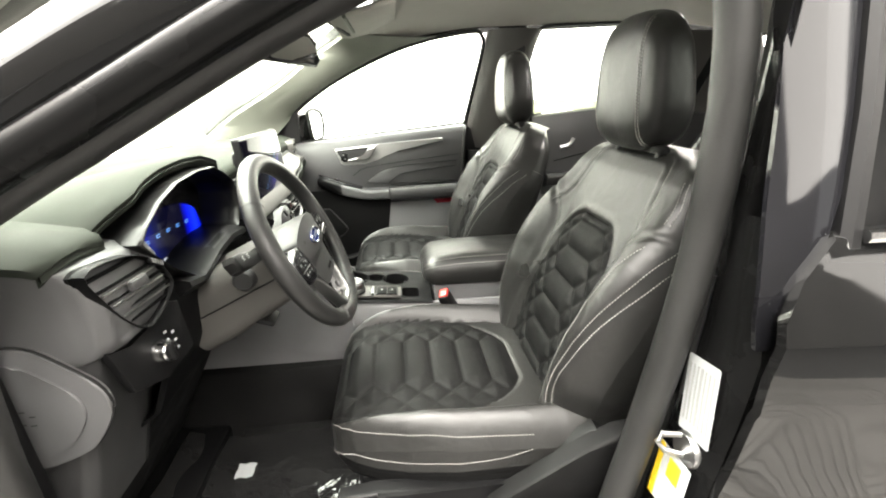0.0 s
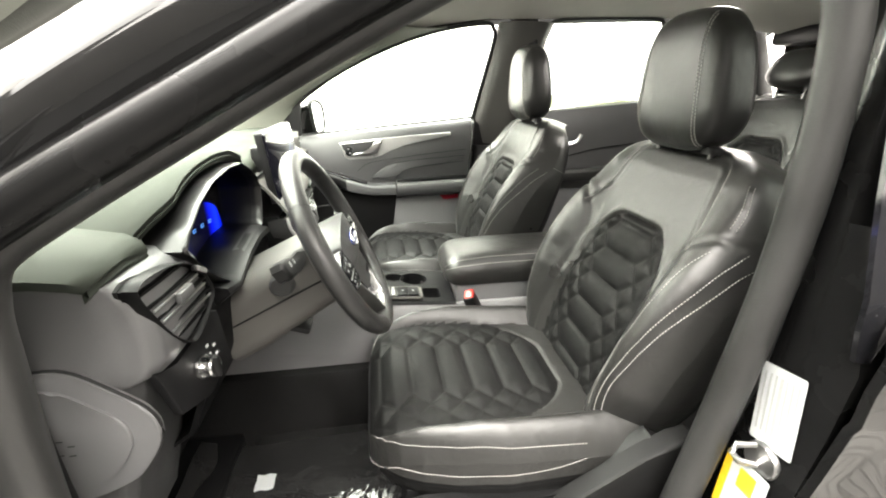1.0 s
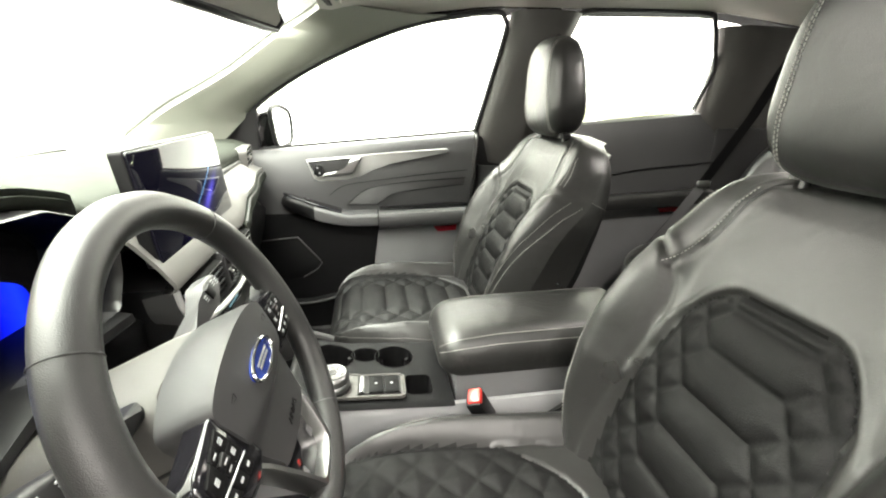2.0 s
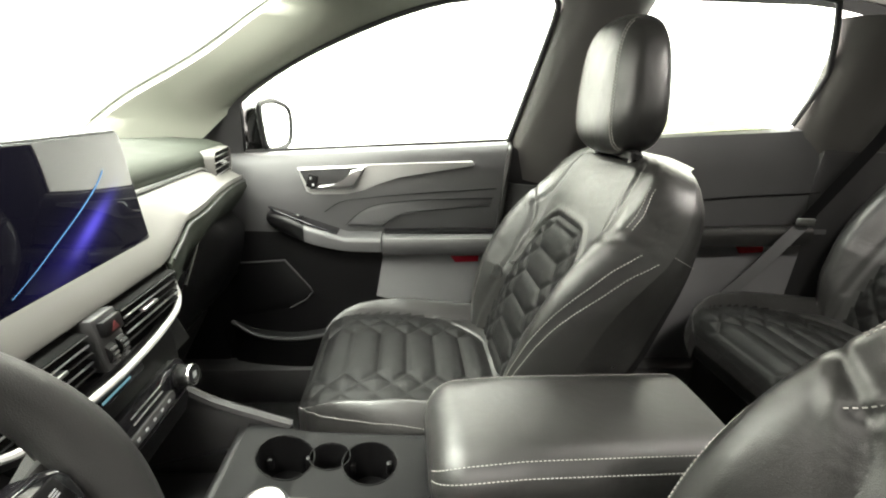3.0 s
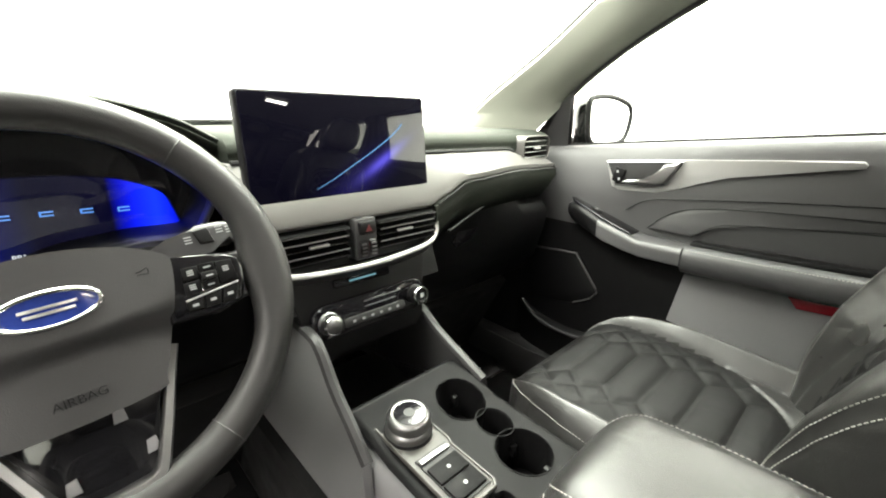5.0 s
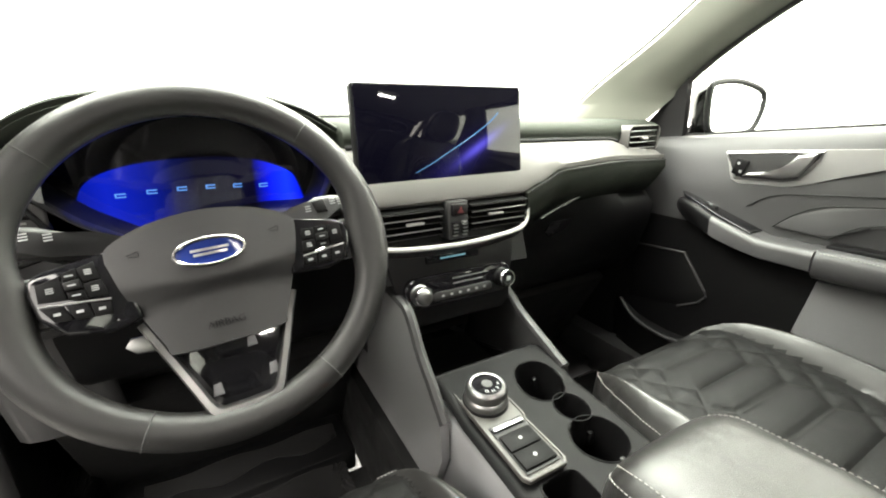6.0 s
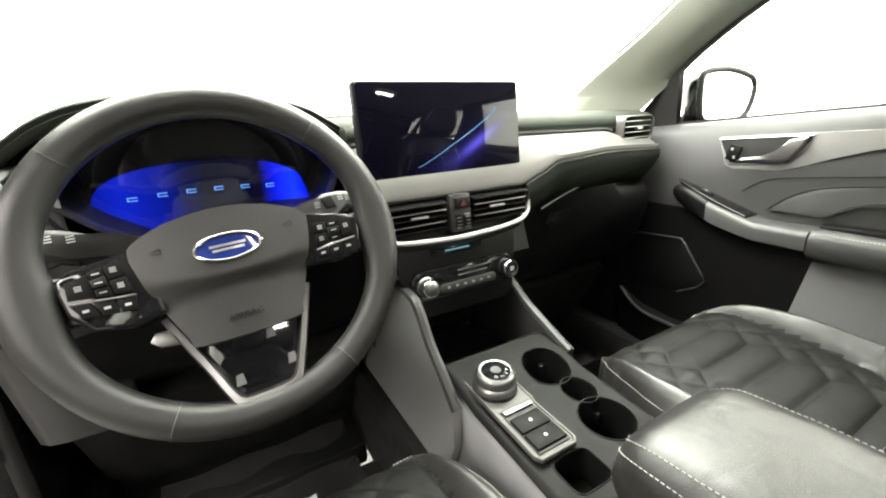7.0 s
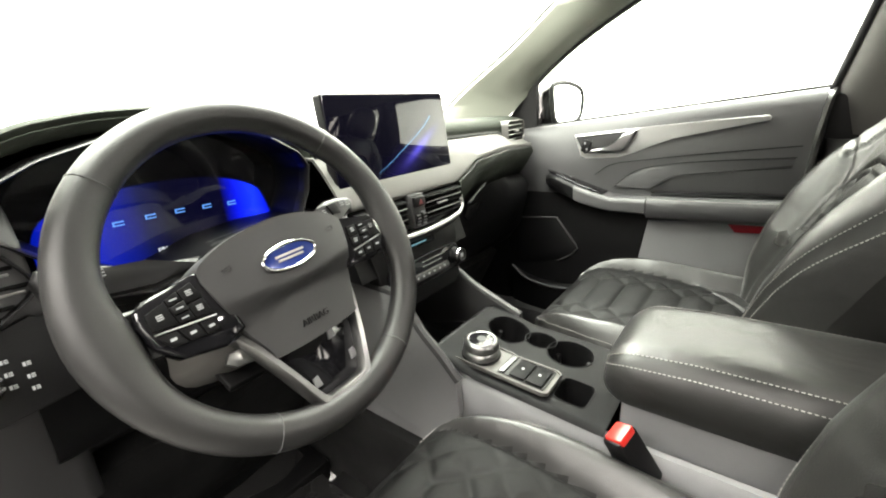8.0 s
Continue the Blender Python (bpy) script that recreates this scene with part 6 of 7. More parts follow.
part("plate_bridge", rbox((0, 0, 0), (0.008, 0.050, 0.004), 0.001, gm @ Matrix.Translation((0.056, -0.002, 0.008))), FORK_M, pl)
kb = part("gear_knob", lathe([(0.0335, 0.0), (0.0330, 0.010), (0.0305, 0.0135), (0.0290, 0.0150), (0.0290, 0.0170), (0.0310, 0.0185), (0.0308, 0.027), (0.0290, 0.0305), (0.0255, 0.0325), (0.0243, 0.0318), (0.0, 0.0318)], gm @ Matrix.Translation((0, -0.001, 0.004)), 48), FORK_M, pl, "satin silver rotary gear knob")
part("knob_base", lathe([(0.0345, 0.0), (0.0345, 0.004), (0.0335, 0.005)], gm @ Matrix.Translation((0, -0.001, 0.004)), 40), PLASTIC_B, kb)
part("knob_top", lathe([(0.0225, 0.0), (0.0225, 0.0008), (0.0, 0.0008)], gm @ Matrix.Translation((0, -0.001, 0.0358)), 36), GLOSS, kb, "gloss black knob top")
for ch, a in (("P", 160), ("R", 125), ("N", 90), ("D", 55)):
    words(ch, 0.0075, gm @ Matrix.Translation((0, -0.001, 0.0367)) @ pose(0, 0, 0, 0, 0, -90) @ Matrix.Translation((0.016 * math.cos(radians(a)), 0.016 * math.sin(radians(a)), 0)), WHITE_INK, kb, "gear_letter", 0.0001)
part("knob_disc", lathe([(0.0, 0.001), (0.008, 0.001), (0.008, 0.0)], gm @ Matrix.Translation((0, -0.001, 0.0366)), 20), PLASTIC, kb)

# armrest bin and padded lid
bin_rows = [[(x, -0.062, 0.40), (x, -0.060, 0.60), (x, -0.056, 0.735), (x, 0.130, 0.735), (x, 0.136, 0.60), (x, 0.138, 0.40)] for x in (0.272, 0.45, 0.66)]
part("armrest_bin", loft(bin_rows), PLASTIC_G, con, "mid grey armrest bin", 30)
arm = thing("armrest_lid", (0.45, 0.04, 0.735), "padded black leather armrest with white double stitching", "armrest")


def arm_ring(x):
    f = min(max((x - 0.238) / 0.05, 0), 1)
    g = math.sqrt(max(0.0, 1 - (1 - f) ** 2))
    zt = lerp(0.758, line([(0.24, 0.800), (0.36, 0.812), (0.66, 0.815)], x), g)
    zb = lerp(0.745, 0.728, g)
    yl, yr = lerp(0.0, -0.066, g ** 0.5), lerp(0.07, 0.146, g ** 0.5)
    c, h = (yl + yr) / 2, (yr - yl) / 2
    out = []
    for k in range(33):
        s = -1 + k / 16
        out.append((x, c + h * s, zt - (zt - zb) * 0.42 * abs(s) ** 7 + 0.004 * (1 - s * s)))
    out += [(x, c + h * 1.03, lerp(zt, zb, 0.62)), (x, c + h * 1.035, lerp(zt, zb, 0.85)), (x, c + h * 1.0, zb), (x, c - h * 1.0, zb), (x, c - h * 1.035, lerp(zt, zb, 0.85)), (x, c - h * 1.03, lerp(zt, zb, 0.62))]
    return out


xs = [0.238 + 0.05 * (1 - math.cos(math.pi / 2 * k / 8)) for k in range(9)] + [0.32 + 0.034 * k for k in range(11)]
lid = part("pad", loft([arm_ring(x) for x in xs]), LEATHER, arm, "black leather pad", 60)
for kk in (1, 3):
    path = [Vector(arm_ring(x)[kk]) + Vector((0, -0.0004, 0.0004)) for x in xs[2:]]
    part("stitching", stitches(path, (0, -0.55, 0.8)), THREAD, lid, "white stitching")
path = [Vector(arm_ring(x)[29]) + Vector((0, 0, 0.0004)) for x in xs[2:]]
part("stitching", stitches(path, (0, 0.4, 0.9)), THREAD, lid, "white stitching")

# ------------------------------------------------------------------ seats


def quilt_lines(a, d, h, n, v0):
    """Stacked flattened hexagons with lozenges at both ends."""
    L = []
    for k in range(n + 1):
        v = v0 + k * h
        L.append((-a, v, a, v))
        for s in (-1, 1):
            for j in range(4):
                u0, u1 = a + j * d, a + (j + 1) * d
                if j % 2 == 0:
                    L.append((s * u0, v, s * u1, v + h / 2))
                    L.append((s * u0, v, s * u1, v - h / 2))
                else:
                    L.append((s * u0, v + h / 2, s * u1, v))
                    L.append((s * u0, v - h / 2, s * u1, v))
    return np.array(L)


def quilt(U, W, L):
    """Relief at (U, W): grooves along the lines, soft pillows between."""
    d = np.full(U.shape, 9.0)
    for x0, y0, x1, y1 in L:
        dx, dy = x1 - x0, y1 - y0
        t = np.clip(((U - x0) * dx + (W - y0) * dy) / (dx * dx + dy * dy), 0, 1)
        d = np.minimum(d, np.hypot(U - x0 - t * dx, W - y0 - t * dy))
    return -0.0040 * np.exp(-(d / 0.0038) ** 2) + 0.0048 * (1 - np.exp(-(d / 0.015) ** 2))


def smoothstep(a, b, x):
    t = np.clip((x - a) / (b - a), 0, 1)
    return t * t * (3 - 2 * t)


def keyed(keys, x):
    return np.interp(x, [k[0] for k in keys], [k[1] for k in keys])


def soft_keyed(keys, x, w=0.016):
    """keyed() with its corners rounded off."""
    return sum(keyed(keys, x + w * k / 4) for k in range(-4, 5)) / 9


def cushion_seam(X):
    """Half width of the quilted insert at X behind the front edge."""
    return keyed([(0, 0.11), (0.02, 0.158), (0.05, 0.174), (0.15, 0.182), (0.26, 0.178), (0.36, 0.160), (0.55, 0.150)], X)


def cushion_z(X, Y):
    """Top of the cushion at X behind its front edge and Y from its middle."""
    hw = keyed([(0, 0.105), (0.006, 0.135), (0.018, 0.165), (0.035, 0.187), (0.06, 0.206), (0.10, 0.224), (0.16, 0.240), (0.25, 0.252), (0.55, 0.252)], X)
    top = keyed([(0, 0.618), (0.004, 0.634), (0.014, 0.652), (0.03, 0.668), (0.055, 0.681), (0.09, 0.688), (0.20, 0.686), (0.40, 0.670), (0.55, 0.660)], X)
    bol = soft_keyed([(0, 0.0), (0.05, 0.010), (0.12, 0.026), (0.20, 0.034), (0.40, 0.036), (0.55, 0.034)], X)
    s = np.abs(Y) / hw
    edge = np.minimum(keyed([(0, 0.150), (0.05, 0.174), (0.15, 0.180), (0.30, 0.174), (0.55, 0.160)], X) / hw, 0.93)
    w = (s - edge) / (1 - edge)
    z = top + bol * smoothstep(-0.10, 0.45, w) - 0.058 * np.clip((w - 0.35) / 0.65, 0, 1) ** 2.0
    return z - 0.005 * np.exp(-((s - edge) / 0.016) ** 2) * smoothstep(0.03, 0.08, X), hw


def groove(U, W, pts, depth, width):
    """Sewn furrow along the polyline pts, mirrored in the middle."""
    d = np.full(U.shape, 9.0)
    for (x0, y0), (x1, y1) in zip(pts, pts[1:]):
        dx, dy = x1 - x0, y1 - y0
        t = np.clip(((U - x0) * dx + (np.abs(W) - y0) * dy) / (dx * dx + dy * dy), 0, 1)
        d = np.minimum(d, np.hypot(U - x0 - t * dx, np.abs(W) - y0 - t * dy))
    return -depth * np.exp(-(d / width) ** 2) + depth * 0.45 * np.exp(-((d - 2.6 * width) / (1.4 * width)) ** 2)


SHOULDER = [(p.x, p.y) for p in smooth_path([(0.536, 0.0, 0), (0.534, 0.09, 0), (0.522, 0.122, 0), (0.49, 0.136, 0), (0.44, 0.146, 0), (0.39, 0.160, 0), (0.365, 0.175, 0)], 4)]
LOBE = [(p.x, p.y) for p in smooth_path([(0.408, 0.236, 0), (0.400, 0.212, 0), (0.375, 0.176, 0), (0.33, 0.152, 0), (0.25, 0.146, 0), (0.10, 0.150, 0), (0.0, 0.145, 0)], 4)]
OUTER = [(p.x, p.y) for p in smooth_path([(0.02, 0.190, 0), (0.10, 0.206, 0), (0.20, 0.228, 0), (0.30, 0.244, 0), (0.37, 0.249, 0), (0.40, 0.249, 0)], 4)]
CUSH_L = quilt_lines(0.078, 0.033, 0.064, 7, -0.034)
BACK_L = quilt_lines(0.056, 0.026, 0.064, 5, 0.035)
CUSH = 0.515


def split(V, faces, flags):
    """Two vertex and face sets from one, by flag."""
    out = []
    for want in (True, False):
        f = [q for q, b in zip(faces, flags) if b == want]
        used = sorted({i for q in f for i in q})
        at = {u: i for i, u in enumerate(used)}
        out.append(([V[i] for i in used], [[at[i] for i in q] for q in f]))
    return out


def seat_cushion(x0, yc, lines):
    nx, ny = 124, 124
    X = np.concatenate([[0], 0.06 * (1 - np.cos(np.linspace(0.12, np.pi / 2, 22))), np.linspace(0.0645, CUSH, nx - 22)])
    S = np.linspace(-1, 1, ny + 1)
    Xg, Sg = np.meshgrid(X, S, indexing="ij")
    _, hw = cushion_z(Xg, 0 * Xg)
    Yg = Sg * hw
    Z, _ = cushion_z(Xg, Yg)
    seam = cushion_seam(Xg)
    rear = 0.412 - 0.11 * np.clip((np.abs(Yg) - 0.05) / 0.12, 0, 1.2) ** 2
    inner = np.minimum(np.minimum(seam - np.abs(Yg), rear - Xg), Xg - 0.004)
    mask = smoothstep(0.002, 0.028, inner) * smoothstep(0.004, 0.02, Xg)
    Z = Z - 0.004 * np.exp(-((rear - Xg) / 0.006) ** 2) * (np.abs(Yg) < 0.150)
    Z = Z - 0.003 * np.exp(-((seam - np.abs(Yg)) / 0.005) ** 2) * (Xg < rear) * smoothstep(0.03, 0.08, Xg)
    fade = 1 - 0.55 * smoothstep(0.11, 0.14, np.abs(Yg))
    Z = Z + quilt(Yg, Xg, lines) * mask * fade
    V = [Vector((x0 + a, yc + b, c)) for a, b, c in zip(Xg.ravel(), Yg.ravel(), Z.ravel())]
    w = ny + 1
    F, flag = [], []
    for i in range(len(X) - 1):
        for k in range(ny):
            F.append([i * w + k, i * w + k + 1, (i + 1) * w + k + 1, (i + 1) * w + k])
            flag.append(bool(inner[i, k] + inner[i, k + 1] > 0))
    ins, rest = split(V, F, flag)
    # sides down to the lower rim
    rim = []
    for zb, g in ((None, 1.0), (0.612, 1.004), (0.602, 1.0), (0.596, 0.988), (0.588, 0.992), (0.574, 0.975), (0.566, 0.93)):
        row = []
        for i in list(range(len(X) - 1, -1, -1)):
            row.append(V[i * w])
        row += [V[k] for k in range(1, ny)]
        row += [V[i * w + ny] for i in range(len(X))]
        row = [Vector((x0 + (p.x - x0 - 0.25) * g + 0.25, yc + (p.y - yc) * g, p.z if zb is None else min(zb, p.z))) for p in row]
        rim.append(row)
    return ins, join(rest, loft(rim[:2], False, False)), loft(rim[1:], False, False)


TH = radians(22)


def back_front(Hh, Y):
    """Depth of the backrest's face before its plane, and half width."""
    hw = soft_keyed([(0, 0.215), (0.10, 0.245), (0.22, 0.262), (0.36, 0.262), (0.405, 0.257), (0.44, 0.248), (0.47, 0.240), (0.50, 0.226), (0.525, 0.206), (0.545, 0.176), (0.558, 0.140), (0.566, 0.09)], Hh)
    s = np.abs(Y) / hw
    bol = soft_keyed([(0, 0.022), (0.08, 0.050), (0.28, 0.057), (0.36, 0.042), (0.42, 0.016), (0.50, 0.0)], Hh, 0.034)
    f = bol * smoothstep(0.50, 0.78, s) - 0.085 * keyed([(0, 1.0), (0.40, 1.0), (0.50, 0.7), (0.566, 0.5)], Hh) * np.clip((s - 0.80) / 0.20, 0, 1) ** 2.2
    f = f + keyed([(0, 0.0), (0.18, 0.016), (0.36, 0.006), (0.49, 0.0), (0.52, -0.006), (0.54, -0.018), (0.556, -0.036), (0.566, -0.062)], Hh)
    return f, hw


def back_point(x0, yc, h, y, f):
    return Vector((x0 + 0.450 + h * math.sin(TH) - f * math.cos(TH), yc + y, 0.655 + h * math.cos(TH) + f * math.sin(TH)))


def seat_back(x0, yc, lines):
    H = np.concatenate([np.linspace(0, 0.50, 124), 0.50 + 0.066 * np.sin(np.linspace(0.08, np.pi / 2, 16))])
    ny = 124
    S = np.linspace(-1, 1, ny + 1)
    Hg, Sg = np.meshgrid(H, S, indexing="ij")
    _, hw = back_front(Hg, 0 * Hg)
    Yg = Sg * hw
    f, _ = back_front(Hg, Yg)
    seam = keyed([(0, 0.125), (0.10, 0.132), (0.24, 0.128), (0.31, 0.116), (0.37, 0.104), (0.566, 0.09)], Hg)
    arch = 0.374 - 0.045 * np.clip((np.abs(Yg) - 0.052) / 0.055, 0, 1.6) ** 2
    inner = np.minimum(seam - np.abs(Yg), arch - Hg)
    mask = smoothstep(0.0, 0.010, inner) * smoothstep(0.0, 0.02, Hg)
    fade = 1 - 0.35 * smoothstep(0.085, 0.11, np.abs(Yg))
    f = f + quilt(Yg, Hg, lines) * mask * fade - 0.005 * np.exp(-(inner / 0.006) ** 2) * (Hg < 0.39)
    f = f + 0.0035 * np.exp(-((inner + 0.018) / 0.010) ** 2) * (1 - smoothstep(0.36, 0.41, Hg))
    f = f + groove(Hg, Yg, SHOULDER, 0.0034, 0.0036) + groove(Hg, Yg, LOBE, 0.0042, 0.0050) + groove(Hg, Yg, OUTER, 0.0026, 0.0036)
    V = [back_point(x0, yc, a, b, c) for a, b, c in zip(Hg.ravel(), Yg.ravel(), f.ravel())]
    w = ny + 1
    F, flag = [], []
    for i in range(len(H) - 1):
        for k in range(ny):
            F.append([i * w + k, i * w + k + 1, (i + 1) * w + k + 1, (i + 1) * w + k])
            flag.append(bool(inner[i, k] + inner[i, k + 1] > 0))
    ins, rest = split(V, F, flag)
    rim = []
    row0 = [V[i * w] for i in range(len(H))] + [V[(len(H) - 1) * w + k] for k in range(1, ny)] + [V[i * w + ny] for i in range(len(H) - 1, -1, -1)]
    for e, g in ((0, 1.0), (0.25, 1.004), (0.5, 1.0), (0.75, 0.985), (0.92, 0.955), (1.0, 0.88), (1.02, 0.5), (1.02, 0.02)):
        row = []
        for p in row0:
            h = (p.x - x0 - 0.45) * math.sin(TH) + (p.z - 0.655) * math.cos(TH)
            f0 = -(p.x - x0 - 0.45) * math.cos(TH) + (p.z - 0.655) * math.sin(TH)
            back = -0.130 * (1 - 0.30 * min(max((h - 0.25) / 0.30, 0), 1))
            row.append(back_point(x0, yc, h - 0.02 * e * e * max(0, h - 0.45) / 0.1, (p.y - yc) * g, lerp(f0, back, e)))
        rim.append(row)
    return ins, join(rest, loft(rim[:4], False, False)), loft(rim[3:], False, False)


def back_stitch(x0, yc, pts, off=0.0006, n=12):
    out = []
    for p in smooth_path([(h, y, 0) for h, y in pts], n):
        f, hw = back_front(np.array(p.x), np.array(p.y))
        out.append(back_point(x0, yc, p.x, p.y, float(f) + off))
    return out


def headrest_taper(v):
    """Share of the full width at v, from -0.5 at the foot to 0.5 at the top."""
    return 1.02 - 0.24 * (v + 0.5) ** 1.6 - 0.12 * max(0, -v * 2 - 0.35)


def pillow(m, w, h, d, n=40, p=2.8, q=2.6):
    """Rounded head restraint block about m, wider at the middle."""
    V, F = [], []
    for i in range(n + 1):
        b = -math.pi / 2 + math.pi * i / n
        for k in range(2 * n):
            a = 2 * math.pi * k / (2 * n)
            cb, sb, ca, sa = math.cos(b), math.sin(b), math.cos(a), math.sin(a)
            pw = lambda v, e: math.copysign(abs(v) ** e, v)
            z = h / 2 * pw(sb, 2 / q)
            r = pw(cb, 2 / q)
            taper = headrest_taper(z / h)
            V.append(m @ Vector((d / 2 * r * pw(ca, 2 / p) * (1 - 0.22 * (z / h + 0.5)), w / 2 * r * pw(sa, 2 / p) * taper, z)))
    N2 = 2 * n
    for i in range(n):
        F += [[i * N2 + k, i * N2 + (k + 1) % N2, (i + 1) * N2 + (k + 1) % N2, (i + 1) * N2 + k] for k in range(N2)]
    return V, F


def front_seat(x0, yc, label, outboard, slide=0.0):
    seat = thing("front_seat", (x0 + 0.25, yc, 0.33), label, "car seat", group="front seats")
    xc = x0 + slide
    ins, rest, low = seat_cushion(xc, yc, CUSH_L)
    cu = part("cushion", rest, LEATHER, seat, "smooth black leather cushion", 50)
    part("cushion_insert", ins, QUILT, cu, "quilted perforated black leather", 60)
    part("cushion_side", low, VINYL, cu, "matt black side panel", 50)
    bi, br_, flank = seat_back(x0, yc, BACK_L)
    bk = part("backrest", br_, LEATHER, seat, "smooth black leather backrest", 50)
    part("backrest_insert", bi, QUILT, bk, "quilted perforated black leather", 60)
    part("backrest_side", flank, VINYL, bk, "matt black side and rear panel", 50)
    # white stitching
    for s in (-1, 1):
        for e in (-0.005, 0.005):
            part("stitching", stitches(back_stitch(x0, yc, [(h, s * (y + e)) for h, y in OUTER[::4]]), (-0.9, 0, 0.4)), THREAD, bk, "white stitching")
        if s == outboard:
            part("stitching", stitches(back_stitch(x0, yc, [(0.03, s * 0.170), (0.10, s * 0.180), (0.20, s * 0.196), (0.28, s * 0.206), (0.34, s * 0.212), (0.385, s * 0.222)]), (-0.9, 0, 0.4)), THREAD, bk, "white stitching")
        part("stitching", stitches(back_stitch(x0, yc, [(h, s * (y + 0.006)) for h, y in SHOULDER[9::3]]), (-0.9, 0, 0.4)), THREAD, bk, "white stitching")
        for e in (0.0, 0.007):
            part("stitching", stitches(back_stitch(x0, yc, [(0.428, s * (0.214 + e)), (0.46, s * (0.206 + e)), (0.50, s * (0.188 + e))]), (-0.9, 0, 0.4)), THREAD, bk, "white stitching")
        seam_y = []
        for t in range(60):
            X = 0.012 + 0.42 * t / 59
            y = float(cushion_seam(X)) + 0.033
            seam_y.append(Vector((xc + X, yc + s * y, float(cushion_z(np.array(X), np.array(y))[0]) + 0.0006)))
        if s > 0:
            part("stitching", stitches(seam_y[6:26], (0, 0.3 * s, 0.9)), THREAD, cu, "white stitching")
        # seam that carries the bolster stitching over the backrest's side
        h = 0.418
        f0, hw = [float(v) for v in back_front(np.array(h), np.array(float(back_front(np.array(h), np.array(0.0))[1])))]
        side = [back_point(x0, yc, h - 0.004 * e, s * (hw * (1 + 0.004 * math.sin(3 * e)) + 0.0022), lerp(f0, -0.105, e)) for e in [k / 14 for k in range(12)]]
        part("stitching", stitches(side, (0, s, 0)), THREAD, bk, "white stitching")
    # two seams that run round the cushion's side and front
    low, high = [], {-1: [], 1: []}
    for s, walkway in ((-1, range(54, -1, -1)), (1, range(55))):
        for t in walkway:
            X = 0.42 * t / 59
            hw = float(cushion_z(np.array(X), np.array(0.0))[1])
            edge = float(cushion_z(np.array(X), np.array(hw))[0])
            low.append(Vector((xc + X, yc + s * (hw + 0.0006), min(0.632, edge - 0.004) + 0.03 * max(0, (t - 40) / 19) ** 2)))
            X = 0.014 + 0.41 * t / 59
            y = float(cushion_z(np.array(X), np.array(0.0))[1]) * 0.955
            high[s].append(Vector((xc + X, yc + s * y, float(cushion_z(np.array(X), np.array(y))[0]) + 0.0006)))
    for path in (low, high[-1], high[1]):
        part("stitching", stitches(path, lambda p: (Vector((-0.2, 1.2 if p.y > yc else -1.2, 0.6))).normalized()), THREAD, cu, "white stitching")
    # head restraint
    hm = pose(x0 + 0.655, yc + 0.014, 1.274, 0, -4, 0)
    hr = part("headrest", pillow(hm, 0.250, 0.248, 0.122, 40, 3.4, 3.2), LEATHER, seat, "black leather head restraint", 60)
    for s in (-1, 1):
        for off in (0.080, 0.086):
            path = []
            for t in range(61):
                b = -1.35 + (math.pi + 0.6) * t / 60
                cb, sb = math.cos(b), math.sin(b)
                pw = lambda v, e: math.copysign(abs(v) ** e, v)
                z = 0.124 * pw(sb, 2 / 3.2)
                r = abs(cb) ** (2 / 3.2)
                u = off / (0.125 * max(r, 0.01))
                if u > 0.97:
                    continue
                k = (1 - u ** 3.4) ** (1 / 3.4)
                path.append(hm @ Vector((-0.0614 * math.copysign(r, cb) * k * (1 - 0.22 * (z / 0.248 + 0.5)), s * off * headrest_taper(z / 0.248), z * 1.004)))
            part("stitching", stitches(path, (-0.8, 0, 0.5), 0.006, 0.004, 0.0012), THREAD, hr, "white stitching")
        part("post", tube([(x0 + 0.662, yc + 0.01 + s * 0.075, 1.13), (x0 + 0.672, yc + 0.01 + s * 0.075, 1.20)], 0.007, 10), BEZEL_M, seat, "satin metal post")
        part("post_sleeve", lathe([(0.018, -0.004), (0.018, 0.007), (0.013, 0.012), (0.008, 0.012)], pose(x0 + 0.663, yc + 0.01 + s * 0.075, 1.152, 0, 12, 0), 16), PLASTIC_B, seat)
    # base, shields, rails
    part("seat_pan", rbox((x0 + 0.27, yc, 0.53), (0.42, 0.42, 0.09), 0.02), PLASTIC_B, seat)
    for s in (-1, 1):
        o = [(0.03, 0.585), (0.10, 0.595), (0.36, 0.575), (0.43, 0.640), (0.50, 0.690), (0.54, 0.66), (0.55, 0.53), (0.50, 0.47), (0.10, 0.475), (0.04, 0.52)]
        m = Matrix(((1, 0, 0, x0), (0, 0, s, yc + s * 0.235), (0, 1, 0, 0), (0, 0, 0, 1)))
        part("side_shield", prism(o, 0.030, m, 0.010, 3), PLASTIC_B, seat, "dark plastic seat shield")
        o = [(0.30, 0.560), (0.335, 0.556), (0.56, 0.556), (0.58, 0.60), (0.58, 0.690), (0.56, 0.705), (0.525, 0.700), (0.47, 0.672), (0.33, 0.583)]
        m = Matrix(((1, 0, 0, x0), (0, 0, s, yc + s * 0.258), (0, 1, 0, 0), (0, 0, 0, 1)))
        part("hinge_cover", prism(o, 0.036, m, 0.008, 3), VINYL, seat, "dark grey hinge cover")
        part("rail", rbox((x0 + 0.28, yc + s * 0.18, 0.40), (0.55, 0.045, 0.05), 0.008), PLASTIC_B, seat)
        for px in (0.06, 0.48):
            part("riser", rbox((x0 + px, yc + s * 0.18, 0.46), (0.05, 0.03, 0.10), 0.006), PLASTIC_B, seat)
    return seat


